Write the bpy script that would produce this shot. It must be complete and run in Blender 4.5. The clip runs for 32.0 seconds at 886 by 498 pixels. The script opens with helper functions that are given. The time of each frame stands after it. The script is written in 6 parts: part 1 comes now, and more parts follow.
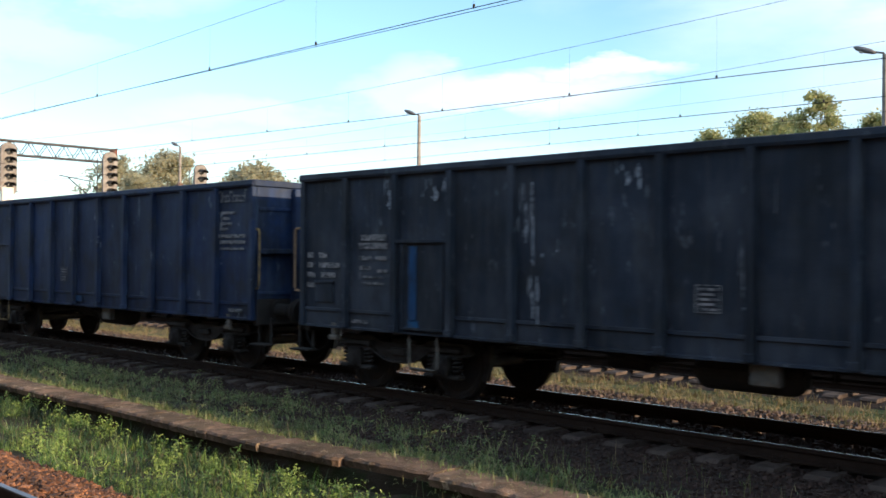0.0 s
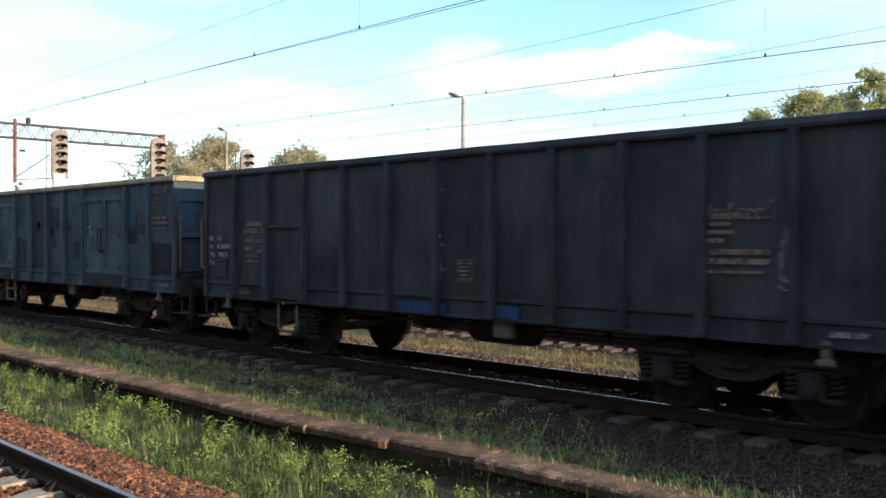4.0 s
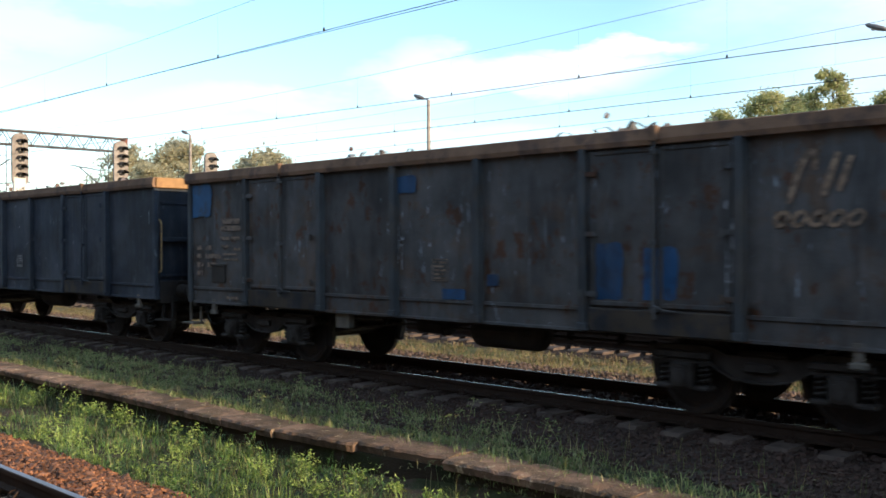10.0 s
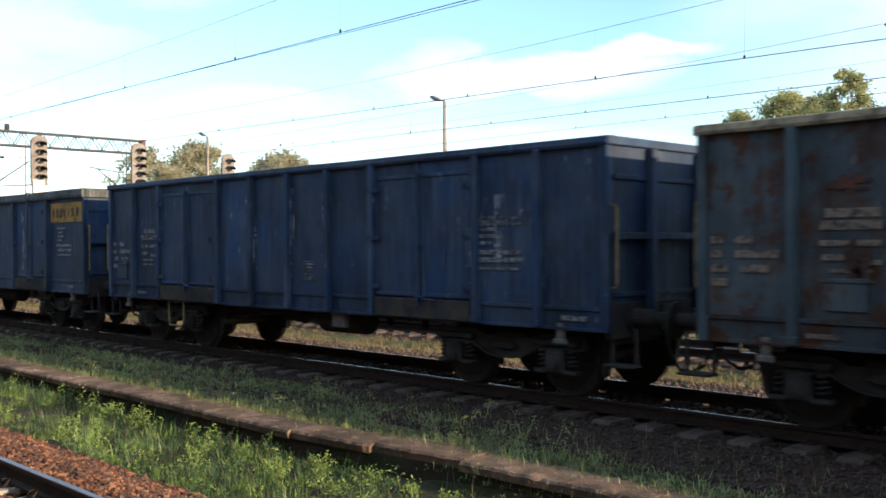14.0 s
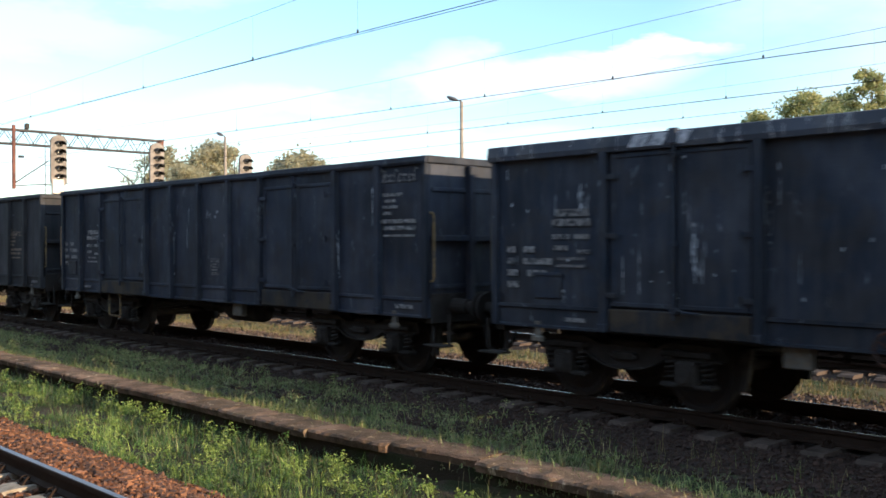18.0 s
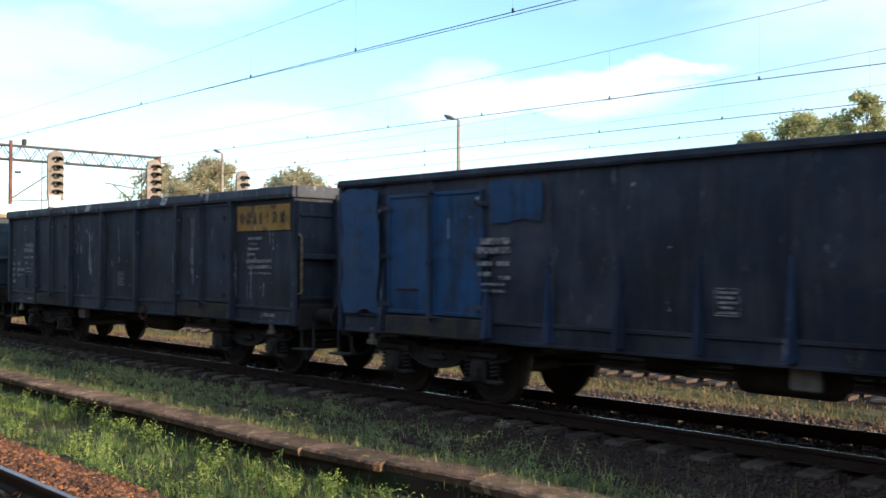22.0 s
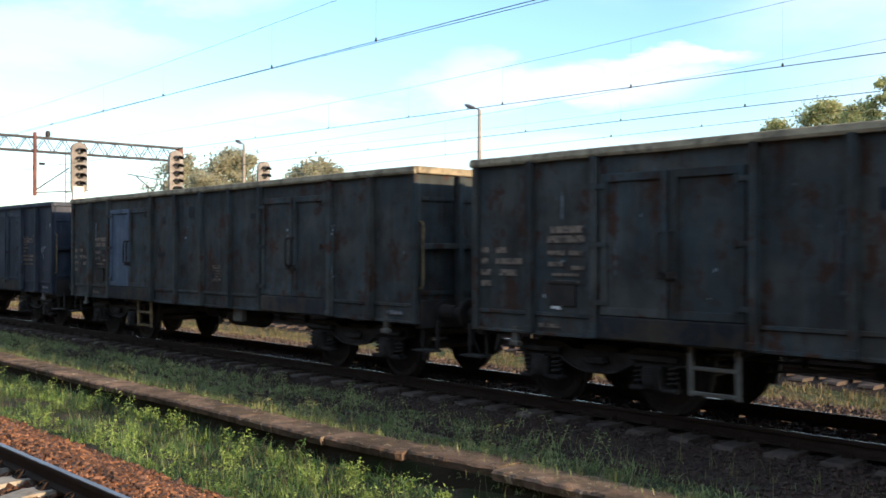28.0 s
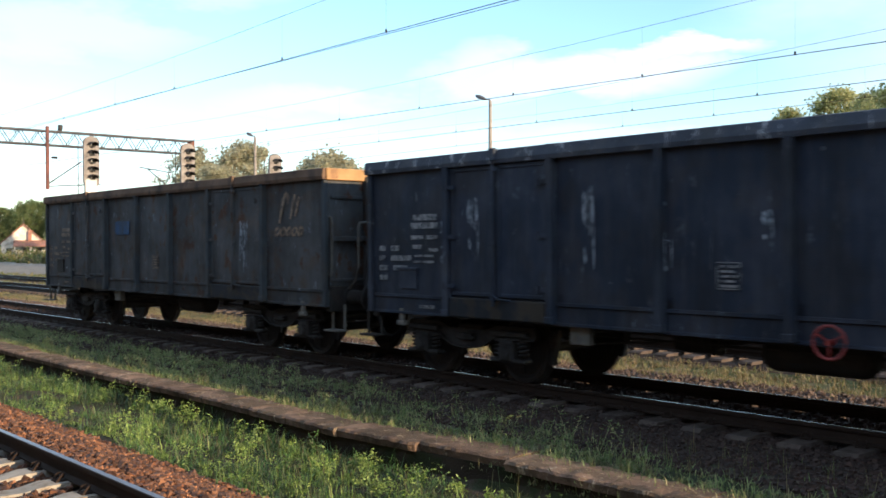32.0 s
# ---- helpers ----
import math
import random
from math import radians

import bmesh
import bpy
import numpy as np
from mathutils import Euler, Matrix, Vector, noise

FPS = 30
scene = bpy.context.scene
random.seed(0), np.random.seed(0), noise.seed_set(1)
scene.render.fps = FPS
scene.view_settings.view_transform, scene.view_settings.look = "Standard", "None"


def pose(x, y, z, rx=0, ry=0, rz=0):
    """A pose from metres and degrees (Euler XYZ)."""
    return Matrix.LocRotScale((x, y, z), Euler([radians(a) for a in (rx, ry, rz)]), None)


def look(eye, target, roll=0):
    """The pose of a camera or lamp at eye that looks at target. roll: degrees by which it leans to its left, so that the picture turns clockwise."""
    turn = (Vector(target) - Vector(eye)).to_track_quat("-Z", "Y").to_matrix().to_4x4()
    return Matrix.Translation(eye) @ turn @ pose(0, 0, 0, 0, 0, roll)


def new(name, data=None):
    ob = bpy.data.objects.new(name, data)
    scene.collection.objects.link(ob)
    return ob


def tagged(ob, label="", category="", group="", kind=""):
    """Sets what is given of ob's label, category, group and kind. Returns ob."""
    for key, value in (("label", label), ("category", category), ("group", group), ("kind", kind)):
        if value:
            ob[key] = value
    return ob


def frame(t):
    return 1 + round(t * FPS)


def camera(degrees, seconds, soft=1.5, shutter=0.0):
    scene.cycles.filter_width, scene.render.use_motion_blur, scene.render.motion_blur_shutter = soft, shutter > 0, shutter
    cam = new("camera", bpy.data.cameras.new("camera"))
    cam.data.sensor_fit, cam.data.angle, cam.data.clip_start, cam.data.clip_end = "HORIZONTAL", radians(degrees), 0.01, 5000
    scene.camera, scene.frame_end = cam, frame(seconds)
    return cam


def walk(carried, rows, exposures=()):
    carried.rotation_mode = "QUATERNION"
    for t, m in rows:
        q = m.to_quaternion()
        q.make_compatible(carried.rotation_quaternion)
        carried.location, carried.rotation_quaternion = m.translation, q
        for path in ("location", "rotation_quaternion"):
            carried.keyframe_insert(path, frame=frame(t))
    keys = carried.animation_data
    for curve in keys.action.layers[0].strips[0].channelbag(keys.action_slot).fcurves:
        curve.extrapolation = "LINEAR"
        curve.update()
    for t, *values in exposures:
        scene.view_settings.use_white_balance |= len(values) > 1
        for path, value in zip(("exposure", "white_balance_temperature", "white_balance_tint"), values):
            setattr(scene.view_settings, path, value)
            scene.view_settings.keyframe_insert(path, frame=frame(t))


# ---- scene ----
cam = camera(48.5, 32.0, soft=1.65, shutter=0.2)
EYE = 1.95
# seconds, yaw, pitch, roll of the held camera, which stands on one spot
TURNS = [
    (0, 44.12, 0.57, -0.53),
    (0.5, 44.31, 0.62, -0.38),
    (1, 44.77, 0.45, -0.21),
    (1.5, 45.34, 0.11, -0.17),
    (2, 45.95, -0.25, -0.14),
    (2.5, 46.45, -0.51, -0.16),
    (3, 46.76, -0.63, -0.11),
    (3.5, 46.75, -0.58, -0.25),
    (5.5, 46.56, -0.17, -0.03),
    (6, 46.66, -0.29, -0.09),
    (6.5, 46.62, -0.40, 0.03),
    (7, 46.56, -0.44, 0.11),
    (7.5, 46.51, -0.43, 0.14),
    (8, 46.40, -0.43, 0.31),
    (8.5, 46.12, -0.46, 0.43),
    (9, 45.66, -0.49, 0.51),
    (9.5, 45.21, -0.47, 0.51),
    (10, 44.77, -0.33, 0.23),
    (10.5, 44.48, -0.12, 0.14),
    (11, 44.37, 0.09, 0.31),
    (11.5, 44.65, 0.20, 0.28),
    (12, 44.98, 0.18, 0.39),
    (12.5, 45.21, 0.10, 0.30),
    (13, 45.42, -0.06, 0.12),
    (13.5, 45.57, -0.18, 0.17),
    (15.5, 46.18, -0.41, 0.36),
    (16, 46.33, -0.42, 0.33),
    (16.5, 46.38, -0.35, 0.30),
    (17, 46.48, -0.25, 0.37),
    (17.5, 46.56, -0.26, 0.27),
    (18, 46.68, -0.24, 0.10),
    (18.5, 46.75, -0.24, 0.03),
    (19, 46.79, -0.29, 0.14),
    (19.5, 46.71, -0.30, 0.07),
    (20, 46.54, -0.22, -0.40),
    (20.5, 46.37, 0.01, -0.32),
    (21, 46.35, 0.33, -0.34),
    (21.5, 46.44, 0.64, -0.53),
    (22, 46.46, 0.83, -0.28),
    (22.5, 46.53, 0.79, -0.22),
    (23, 46.75, 0.50, 0.09),
    (23.5, 47.05, 0.24, 0.10),
    (24, 47.31, 0.00, -0.18),
    (24.5, 47.44, -0.16, -0.16),
    (25, 47.54, -0.24, -0.26),
    (25.5, 47.73, -0.37, -0.25),
    (27.5, 47.73, -0.04, -0.21),
    (28, 47.69, 0.22, -0.10),
    (28.5, 47.67, 0.32, 0.07),
    (29, 47.68, 0.31, 0.11),
    (29.5, 47.75, 0.24, 0.17),
    (30, 47.88, 0.13, 0.28),
    (30.5, 48.00, 0.04, 0.38),
    (31, 48.19, -0.04, 0.24),
    (31.5, 48.31, -0.15, 0.40),
    (32, 48.36, -0.29, 0.23),
]
walk(cam, [(t, pose(0, 0, EYE, 90 + pitch, roll, yaw)) for t, yaw, pitch, roll in TURNS],
     [(0, 0.98, 5580, 4), (1.3, 0.98, 5580, 4), (3, 1.1, 5620, 4), (21, 1.1, 5620, 4), (23, 1.05, 5560, 4), (32, 1.07, 5560, 4)])
# place along the track of the train's first coupling, second by second
TRAIN_X = [-12.86, -3.31, 6.13, 15.54, 24.97, 34.41, 43.88, 53.37, 62.87, 72.38, 81.89, 91.41, 100.94, 110.50, 120.07, 129.69, 139.33, 149.01, 158.73, 168.47, 178.22, 187.99, 197.76, 207.52, 217.29, 227.05, 236.82, 246.62, 256.44, 266.31, 276.20, 286.09, 295.89]
# small play in the couplings, wagon by wagon
SLACK = [0.03, -0.03, -0.02, -0.02, 0.05, 0.17, -0.09, -0.08, -0.05, -0.03, 0.00, 0.02, 0.09, 0.02, -0.02, -0.05, -0.02, -0.01, 0.09, -0.04, -0.02, -0.05, 0.01, 0.05]

# ---- light ----
SUN_ELEVATION, SUN_FROM_X = radians(12), radians(8.5)
world = bpy.data.worlds.new("sky")
scene.world = world
world.use_nodes = True
wn, wl = world.node_tree.nodes, world.node_tree.links
wn.clear()
sky = wn.new("ShaderNodeTexSky")
sky.sky_type, sky.sun_disc = "NISHITA", False
sky.sun_elevation, sky.sun_rotation = SUN_ELEVATION, radians(90) - SUN_FROM_X
sky.dust_density, sky.ozone_density, sky.air_density = 0.45, 1.45, 1.0
coord = wn.new("ShaderNodeTexCoord")
stretch = wn.new("ShaderNodeMapping")
stretch.inputs["Scale"].default_value = (1.0, 1.0, 3.2)
stretch.inputs["Location"].default_value = (0.35, 0.1, 0.2)
cloud = wn.new("ShaderNodeTexNoise")
cloud.inputs["Scale"].default_value, cloud.inputs["Detail"].default_value, cloud.inputs["Roughness"].default_value = 2.3, 6, 0.55
ramp = wn.new("ShaderNodeValToRGB")
ramp.color_ramp.elements[0].position, ramp.color_ramp.elements[1].position = 0.45, 0.6
ramp.color_ramp.elements[0].color = (0.08, 0.08, 0.08, 1)
blend = wn.new("ShaderNodeMix")
blend.data_type = "RGBA"
blend.inputs["B"].default_value = (4.05, 4.2, 4.3, 1)
back = wn.new("ShaderNodeBackground")
back.inputs["Strength"].default_value = 0.15
out = wn.new("ShaderNodeOutputWorld")
wl.new(coord.outputs["Generated"], stretch.inputs["Vector"])
wl.new(stretch.outputs["Vector"], cloud.inputs["Vector"])
wl.new(cloud.outputs["Fac"], ramp.inputs["Fac"])


def sums(kind, a, b=None, clamp=False):
    m = wn.new("ShaderNodeMath")
    m.operation, m.use_clamp = kind, clamp
    for k, v in enumerate((a, b)):
        if isinstance(v, (int, float)):
            m.inputs[k].default_value = v
        elif v is not None:
            wl.new(v, m.inputs[k])
    return m.outputs[0]


# drifting cloud banks over the yard: azimuth, elevation, half width, half height (degrees), thickness
BANKS = [(-40.0, 9.7, 7.5, 1.35, 1.0), (-34.5, 10.9, 5.0, 0.75, 1.0), (-46.0, 9.6, 4.0, 1.8, 0.7), (-69.0, 11.6, 7.0, 1.8, 0.5), (-55.5, 8.2, 6.0, 1.0, 0.58), (-42.0, 5.6, 18.0, 1.2, 0.45), (-64.0, 6.4, 7.0, 1.0, 0.45), (-62.0, 14.6, 6.0, 1.3, 0.5)]
xyz = wn.new("ShaderNodeSeparateXYZ")
wl.new(coord.outputs["Generated"], xyz.inputs["Vector"])
wisps = wn.new("ShaderNodeTexNoise")
wisps.inputs["Scale"].default_value, wisps.inputs["Detail"].default_value, wisps.inputs["Roughness"].default_value = 9.0, 7, 0.6
wl.new(stretch.outputs["Vector"], wisps.inputs["Vector"])
sway = sums("SUBTRACT", wisps.outputs["Fac"], 0.5)
azimuth = sums("ADD", sums("MULTIPLY", sums("ARCTAN2", xyz.outputs["X"], xyz.outputs["Y"]), 57.3), sums("MULTIPLY", sway, 9.0))
elevation = sums("ADD", sums("MULTIPLY", sums("ARCSINE", xyz.outputs["Z"]), 57.3), sums("MULTIPLY", sway, 4.0))


def bank(a, e, wide, high, thick):
    u = sums("DIVIDE", sums("SUBTRACT", azimuth, a), wide)
    v = sums("DIVIDE", sums("SUBTRACT", elevation, e), high)
    inside = sums("SUBTRACT", 1.25, sums("ADD", sums("MULTIPLY", u, u), sums("MULTIPLY", v, v)), True)
    return sums("MULTIPLY", inside, thick)


cover = bank(*BANKS[0])
for spec in BANKS[1:]:
    cover = sums("MAXIMUM", cover, bank(*spec))
yard = bank(-48, 9, 30, 11, 0.93)
cover = sums("MAXIMUM", cover, sums("MULTIPLY", ramp.outputs["Color"], sums("SUBTRACT", 1.0, yard)))
veil = sums("MULTIPLY", sums("MULTIPLY", sums("ADD", azimuth, 26), -0.0018, True), yard)
wl.new(sums("MAXIMUM", cover, veil), blend.inputs["Factor"])
wl.new(sky.outputs["Color"], blend.inputs["A"])
wl.new(blend.outputs["Result"], back.inputs["Color"])
wl.new(back.outputs["Background"], out.inputs["Surface"])
sun_data = bpy.data.lights.new("sun", "SUN")
sun_data.energy, sun_data.angle, sun_data.color = 5.0, radians(0.6), (1.0, 0.67, 0.37)
sun = new("sun", sun_data)
sun_way = Vector((math.cos(SUN_ELEVATION) * math.cos(SUN_FROM_X), math.cos(SUN_ELEVATION) * math.sin(SUN_FROM_X), math.sin(SUN_ELEVATION)))
sun.matrix_world = look(tuple(sun_way * 50), (0, 0, 0))

# ---- materials ----
def material(name, base, rough=0.7, metal=0.0, second=None, scale=3.0, cover=0.5, bump=0.2, fine=40.0, streak=None, spread=0.12, per_piece=True, chips=None, spots=None, dust=None):
    """Two-scale procedural surface: base mottled with second, darker and lighter grain, optional upright streaks."""
    m = bpy.data.materials.new(name)
    m.use_nodes = True
    n, l = m.node_tree.nodes, m.node_tree.links
    shader = n["Principled BSDF"]
    shader.inputs["Roughness"].default_value, shader.inputs["Metallic"].default_value = rough, metal
    shader.inputs["Specular IOR Level"].default_value = 0.22 if rough > 0.55 else 0.5
    co = n.new("ShaderNodeTexCoord")
    where = co.outputs["Object"]
    info = n.new("ShaderNodeObjectInfo")
    if per_piece:
        shift = n.new("ShaderNodeVectorMath")
        shift.operation = "MULTIPLY_ADD"
        comb = n.new("ShaderNodeCombineXYZ")
        for k in ("X", "Y", "Z"):
            l.new(info.outputs["Random"], comb.inputs[k])
        l.new(comb.outputs["Vector"], shift.inputs[0])
        shift.inputs[1].default_value = (37.0, 91.0, 53.0)
        l.new(where, shift.inputs[2])
        where = shift.outputs["Vector"]

    def noise_at(size, detail=4, rough_=0.6, squash=None):
        t = n.new("ShaderNodeTexNoise")
        t.inputs["Scale"].default_value, t.inputs["Detail"].default_value, t.inputs["Roughness"].default_value = size, detail, rough_
        v = where
        if squash:
            mp = n.new("ShaderNodeMapping")
            mp.inputs["Scale"].default_value = squash
            l.new(where, mp.inputs["Vector"])
            v = mp.outputs["Vector"]
        l.new(v, t.inputs["Vector"])
        return t.outputs["Fac"]

    def ramp_at(fac, lo, hi, most=1.0):
        r = n.new("ShaderNodeMapRange")
        r.inputs["To Max"].default_value = most
        r.inputs["From Min"].default_value, r.inputs["From Max"].default_value = lo, hi
        l.new(fac, r.inputs["Value"])
        return r.outputs["Result"]

    def mixed(fac, a, b, how="MIX"):
        x = n.new("ShaderNodeMix")
        x.data_type, x.blend_type = "RGBA", how
        if isinstance(fac, float):
            x.inputs["Factor"].default_value = fac
        else:
            l.new(fac, x.inputs["Factor"])
        for key, v in (("A", a), ("B", b)):
            if isinstance(v, tuple):
                x.inputs[key].default_value = (*v, 1)
            else:
                l.new(v, x.inputs[key])
        return x.outputs["Result"]

    colour = base
    if second:
        edge = 0.5 + (0.5 - cover) * 0.5
        colour = mixed(ramp_at(noise_at(scale, 6, 0.65), edge - 0.05, edge + 0.05), colour, second)
    if dust:
        tone, amount = dust
        colour = mixed(ramp_at(noise_at(0.9, 7, 0.62), 0.46, 0.62, amount), colour, tone)
        colour = mixed(ramp_at(noise_at(1.6, 6, 0.62, (4.5, 4.5, 0.55)), 0.47, 0.66, amount), colour, tone)
        colour = mixed(ramp_at(noise_at(1.1, 6, 0.6, (2.2, 2.2, 0.45)), 0.52, 0.68, amount), colour, (0.008, 0.009, 0.011))
    if streak:
        colour = mixed(ramp_at(noise_at(1.0, 5, 0.6, (11.0, 11.0, 0.6)), 0.54, 0.74), colour, streak)
    if spots:
        tone, edge = spots
        colour = mixed(ramp_at(noise_at(2.6, 9, 0.7, (1.2, 1.2, 0.8)), edge, edge + 0.05), colour, tone)
    if chips:
        tone, edge = chips
        colour = mixed(ramp_at(noise_at(2.8, 9, 0.75, (2.4, 2.4, 0.8)), edge, edge + 0.05), colour, tone)
        colour = mixed(ramp_at(noise_at(1.3, 7, 0.7, (15.0, 15.0, 0.8)), edge + 0.03, edge + 0.11), colour, tone)
    grain = noise_at(fine, 3)
    large = noise_at(scale * 0.6, 3)
    lum = n.new("ShaderNodeMapRange")
    lum.inputs["To Min"].default_value, lum.inputs["To Max"].default_value = 1 - spread * 2.2, 1 + spread * 2.2
    lum.inputs["From Min"].default_value, lum.inputs["From Max"].default_value = 0.3, 0.7
    l.new(large, lum.inputs["Value"])
    colour = mixed(1.0, colour, lum.outputs["Result"], "MULTIPLY")
    lum2 = n.new("ShaderNodeMapRange")
    lum2.inputs["To Min"].default_value, lum2.inputs["To Max"].default_value = 1 - spread, 1 + spread
    l.new(grain, lum2.inputs["Value"])
    colour = mixed(1.0, colour, lum2.outputs["Result"], "MULTIPLY")
    if per_piece:
        lum3 = n.new("ShaderNodeMapRange")
        lum3.inputs["To Min"].default_value, lum3.inputs["To Max"].default_value = 1 - spread, 1 + spread
        l.new(info.outputs["Random"], lum3.inputs["Value"])
        colour = mixed(1.0, colour, lum3.outputs["Result"], "MULTIPLY")
    l.new(colour, shader.inputs["Base Color"])
    if bump:
        b = n.new("ShaderNodeBump")
        b.inputs["Strength"].default_value, b.inputs["Distance"].default_value = bump, 0.02
        l.new(grain, b.inputs["Height"])
        l.new(b.outputs["Normal"], shader.inputs["Normal"])
    return m


def islands(name, tones, rough=0.85, spread=0.25, translucent=0.0):
    """For joined small pieces: each piece takes a tone of its own."""
    m = bpy.data.materials.new(name)
    m.use_nodes = True
    n, l = m.node_tree.nodes, m.node_tree.links
    shader = n["Principled BSDF"]
    shader.inputs["Roughness"].default_value = rough
    geo = n.new("ShaderNodeNewGeometry")
    r = n.new("ShaderNodeValToRGB")
    r.color_ramp.interpolation = "LINEAR"
    el = r.color_ramp.elements
    while len(el) < len(tones):
        el.new(0.5)
    for k, tone in enumerate(tones):
        el[k].position, el[k].color = k / (len(tones) - 1), (*tone, 1)
    l.new(geo.outputs["Random Per Island"], r.inputs["Fac"])
    co = n.new("ShaderNodeTexCoord")
    t = n.new("ShaderNodeTexNoise")
    t.inputs["Scale"].default_value = 1.3
    l.new(co.outputs["Object"], t.inputs["Vector"])
    mr = n.new("ShaderNodeMapRange")
    mr.inputs["From Min"].default_value, mr.inputs["From Max"].default_value = 0.3, 0.7
    mr.inputs["To Min"].default_value, mr.inputs["To Max"].default_value = 1 - spread, 1 + spread
    l.new(t.outputs["Fac"], mr.inputs["Value"])
    x = n.new("ShaderNodeMix")
    x.data_type, x.blend_type = "RGBA", "MULTIPLY"
    x.inputs["Factor"].default_value = 1.0
    l.new(r.outputs["Color"], x.inputs["A"])
    l.new(mr.outputs["Result"], x.inputs["B"])
    l.new(x.outputs["Result"], shader.inputs["Base Color"])
    if translucent:
        tr = n.new("ShaderNodeBsdfTranslucent")
        l.new(x.outputs["Result"], tr.inputs["Color"])
        ms = n.new("ShaderNodeMixShader")
        ms.inputs["Fac"].default_value = translucent
        l.new(shader.outputs["BSDF"], ms.inputs[1])
        l.new(tr.outputs["BSDF"], ms.inputs[2])
        l.new(ms.outputs["Shader"], n["Material Output"].inputs["Surface"])
    return m


RUST, DUST = (0.10, 0.035, 0.018), (0.14, 0.13, 0.13)
M_UNDER = material("grimy_underframe_iron", (0.028, 0.026, 0.025), 0.8, 0.1, (0.036, 0.03, 0.027), 4, 0.4)
M_BOGIE = material("dusty_bogie_iron", (0.032, 0.029, 0.028), 0.75, 0.1, (0.019, 0.017, 0.016), 5, 0.4, spread=0.2)
M_WHEEL = material("worn_wheel_steel", (0.03, 0.026, 0.025), 0.7, 0.2, (0.04, 0.03, 0.024), 5, 0.4)
M_SILL = material("brown_dusted_door_sill", (0.045, 0.037, 0.029), 0.85, 0.0, (0.022, 0.024, 0.03), 3, 0.5, streak=(0.06, 0.05, 0.04))
M_TIMBER = material("weathered_timber_capping", (0.30, 0.25, 0.17), 0.85, 0.0, (0.17, 0.14, 0.10), 6, 0.4)
M_RIMGREY = material("dusty_steel_capping", (0.075, 0.08, 0.082), 0.8, 0.1, (0.05, 0.052, 0.056), 3, 0.4, streak=(0.15, 0.15, 0.15), chips=((0.3, 0.31, 0.33), 0.58))
M_RIMBROWN = material("rusty_steel_capping", (0.14, 0.09, 0.06), 0.85, 0.0, (0.08, 0.055, 0.045), 3, 0.4)
M_RIMBLUE = material("chipped_blue_capping", (0.05, 0.058, 0.08), 0.7, 0.0, (0.07, 0.075, 0.09), 2.2, 0.4, chips=((0.32, 0.34, 0.38), 0.585))
# end rails of brown cappings: the sun's orange is put into the colour
M_RIMEND = material("sunlit_orange_end_capping", (0.30, 0.18, 0.085), 0.8, 0.0, (0.2, 0.11, 0.06), 5, 0.35)
M_EMBLEM = material("tan_brushed_emblem_paint", (0.20, 0.15, 0.11), 0.8, 0.0, (0.10, 0.08, 0.065), 12, 0.48, bump=0)
M_YELLOW = material("worn_yellow_handrail_paint", (0.20, 0.145, 0.07), 0.7, 0.0, (0.10, 0.08, 0.06), 12, 0.45)
# left-end rails of the ribbed wagons: sunlight put into a brighter tan
M_TANRAIL = material("sunlit_tan_handrail_paint", (0.30, 0.20, 0.12), 0.7, 0.0, (0.2, 0.14, 0.09), 12, 0.4)
M_PALE = material("pale_step_paint", (0.11, 0.105, 0.095), 0.7, 0.0, (0.12, 0.10, 0.08), 12, 0.4)
M_REDWHEEL = material("red_handwheel_paint", (0.22, 0.022, 0.02), 0.5, 0.0, (0.2, 0.03, 0.02), 9, 0.35)
M_MARK = material("faded_white_stencil_paint", (0.22, 0.22, 0.23), 0.8, 0.0, (0.055, 0.06, 0.07), 16, 0.46, bump=0)
M_MARKBROWN = material("faded_tan_stencil_paint", (0.19, 0.15, 0.12), 0.8, 0.0, (0.055, 0.05, 0.047), 14, 0.42, bump=0)
M_PANEL = material("yellow_sign_panel_paint", (0.30, 0.175, 0.04), 0.7, 0.0, (0.09, 0.06, 0.04), 4, 0.36, bump=0)
M_INK = material("dark_sign_ink", (0.035, 0.03, 0.03), 0.8, 0.0, (0.17, 0.11, 0.05), 16, 0.46, bump=0)
M_BRIGHT = material("bright_blue_repaint", (0.014, 0.062, 0.165), 0.6, 0.0, (0.018, 0.040, 0.09), 3, 0.42, streak=(0.03, 0.075, 0.15), dust=((0.03, 0.045, 0.075), 0.5))
M_RUBBER = material("black_rubber_hose", (0.012, 0.012, 0.012), 0.7)
M_RAIL = material("rusty_rail_side", (0.03, 0.019, 0.014), 0.8, 0.3, (0.03, 0.02, 0.015), 6, 0.5, per_piece=False)
M_RAILNEAR = material("dull_rail_head", (0.26, 0.23, 0.23), 0.4, 1.0, bump=0.1, per_piece=False)
M_RAILHEAD = material("polished_rail_head", (0.6, 0.58, 0.56), 0.26, 1.0, bump=0.05, per_piece=False)
M_CONCRETE = material("weathered_concrete_sleeper", (0.30, 0.27, 0.23), 0.9, 0.0, (0.2, 0.16, 0.12), 5, 0.4)
M_DARKSLEEPER = material("dark_concrete_sleeper", (0.07, 0.054, 0.046), 0.9, 0.0, (0.04, 0.028, 0.024), 5, 0.4)
M_KERB = material("brown_concrete_kerb_slab", (0.165, 0.11, 0.08), 0.95, 0.0, (0.095, 0.068, 0.048), 2.6, 0.5, bump=1.0, fine=48, spread=0.22, chips=((0.30, 0.24, 0.17), 0.58), spots=((0.06, 0.05, 0.03), 0.62))
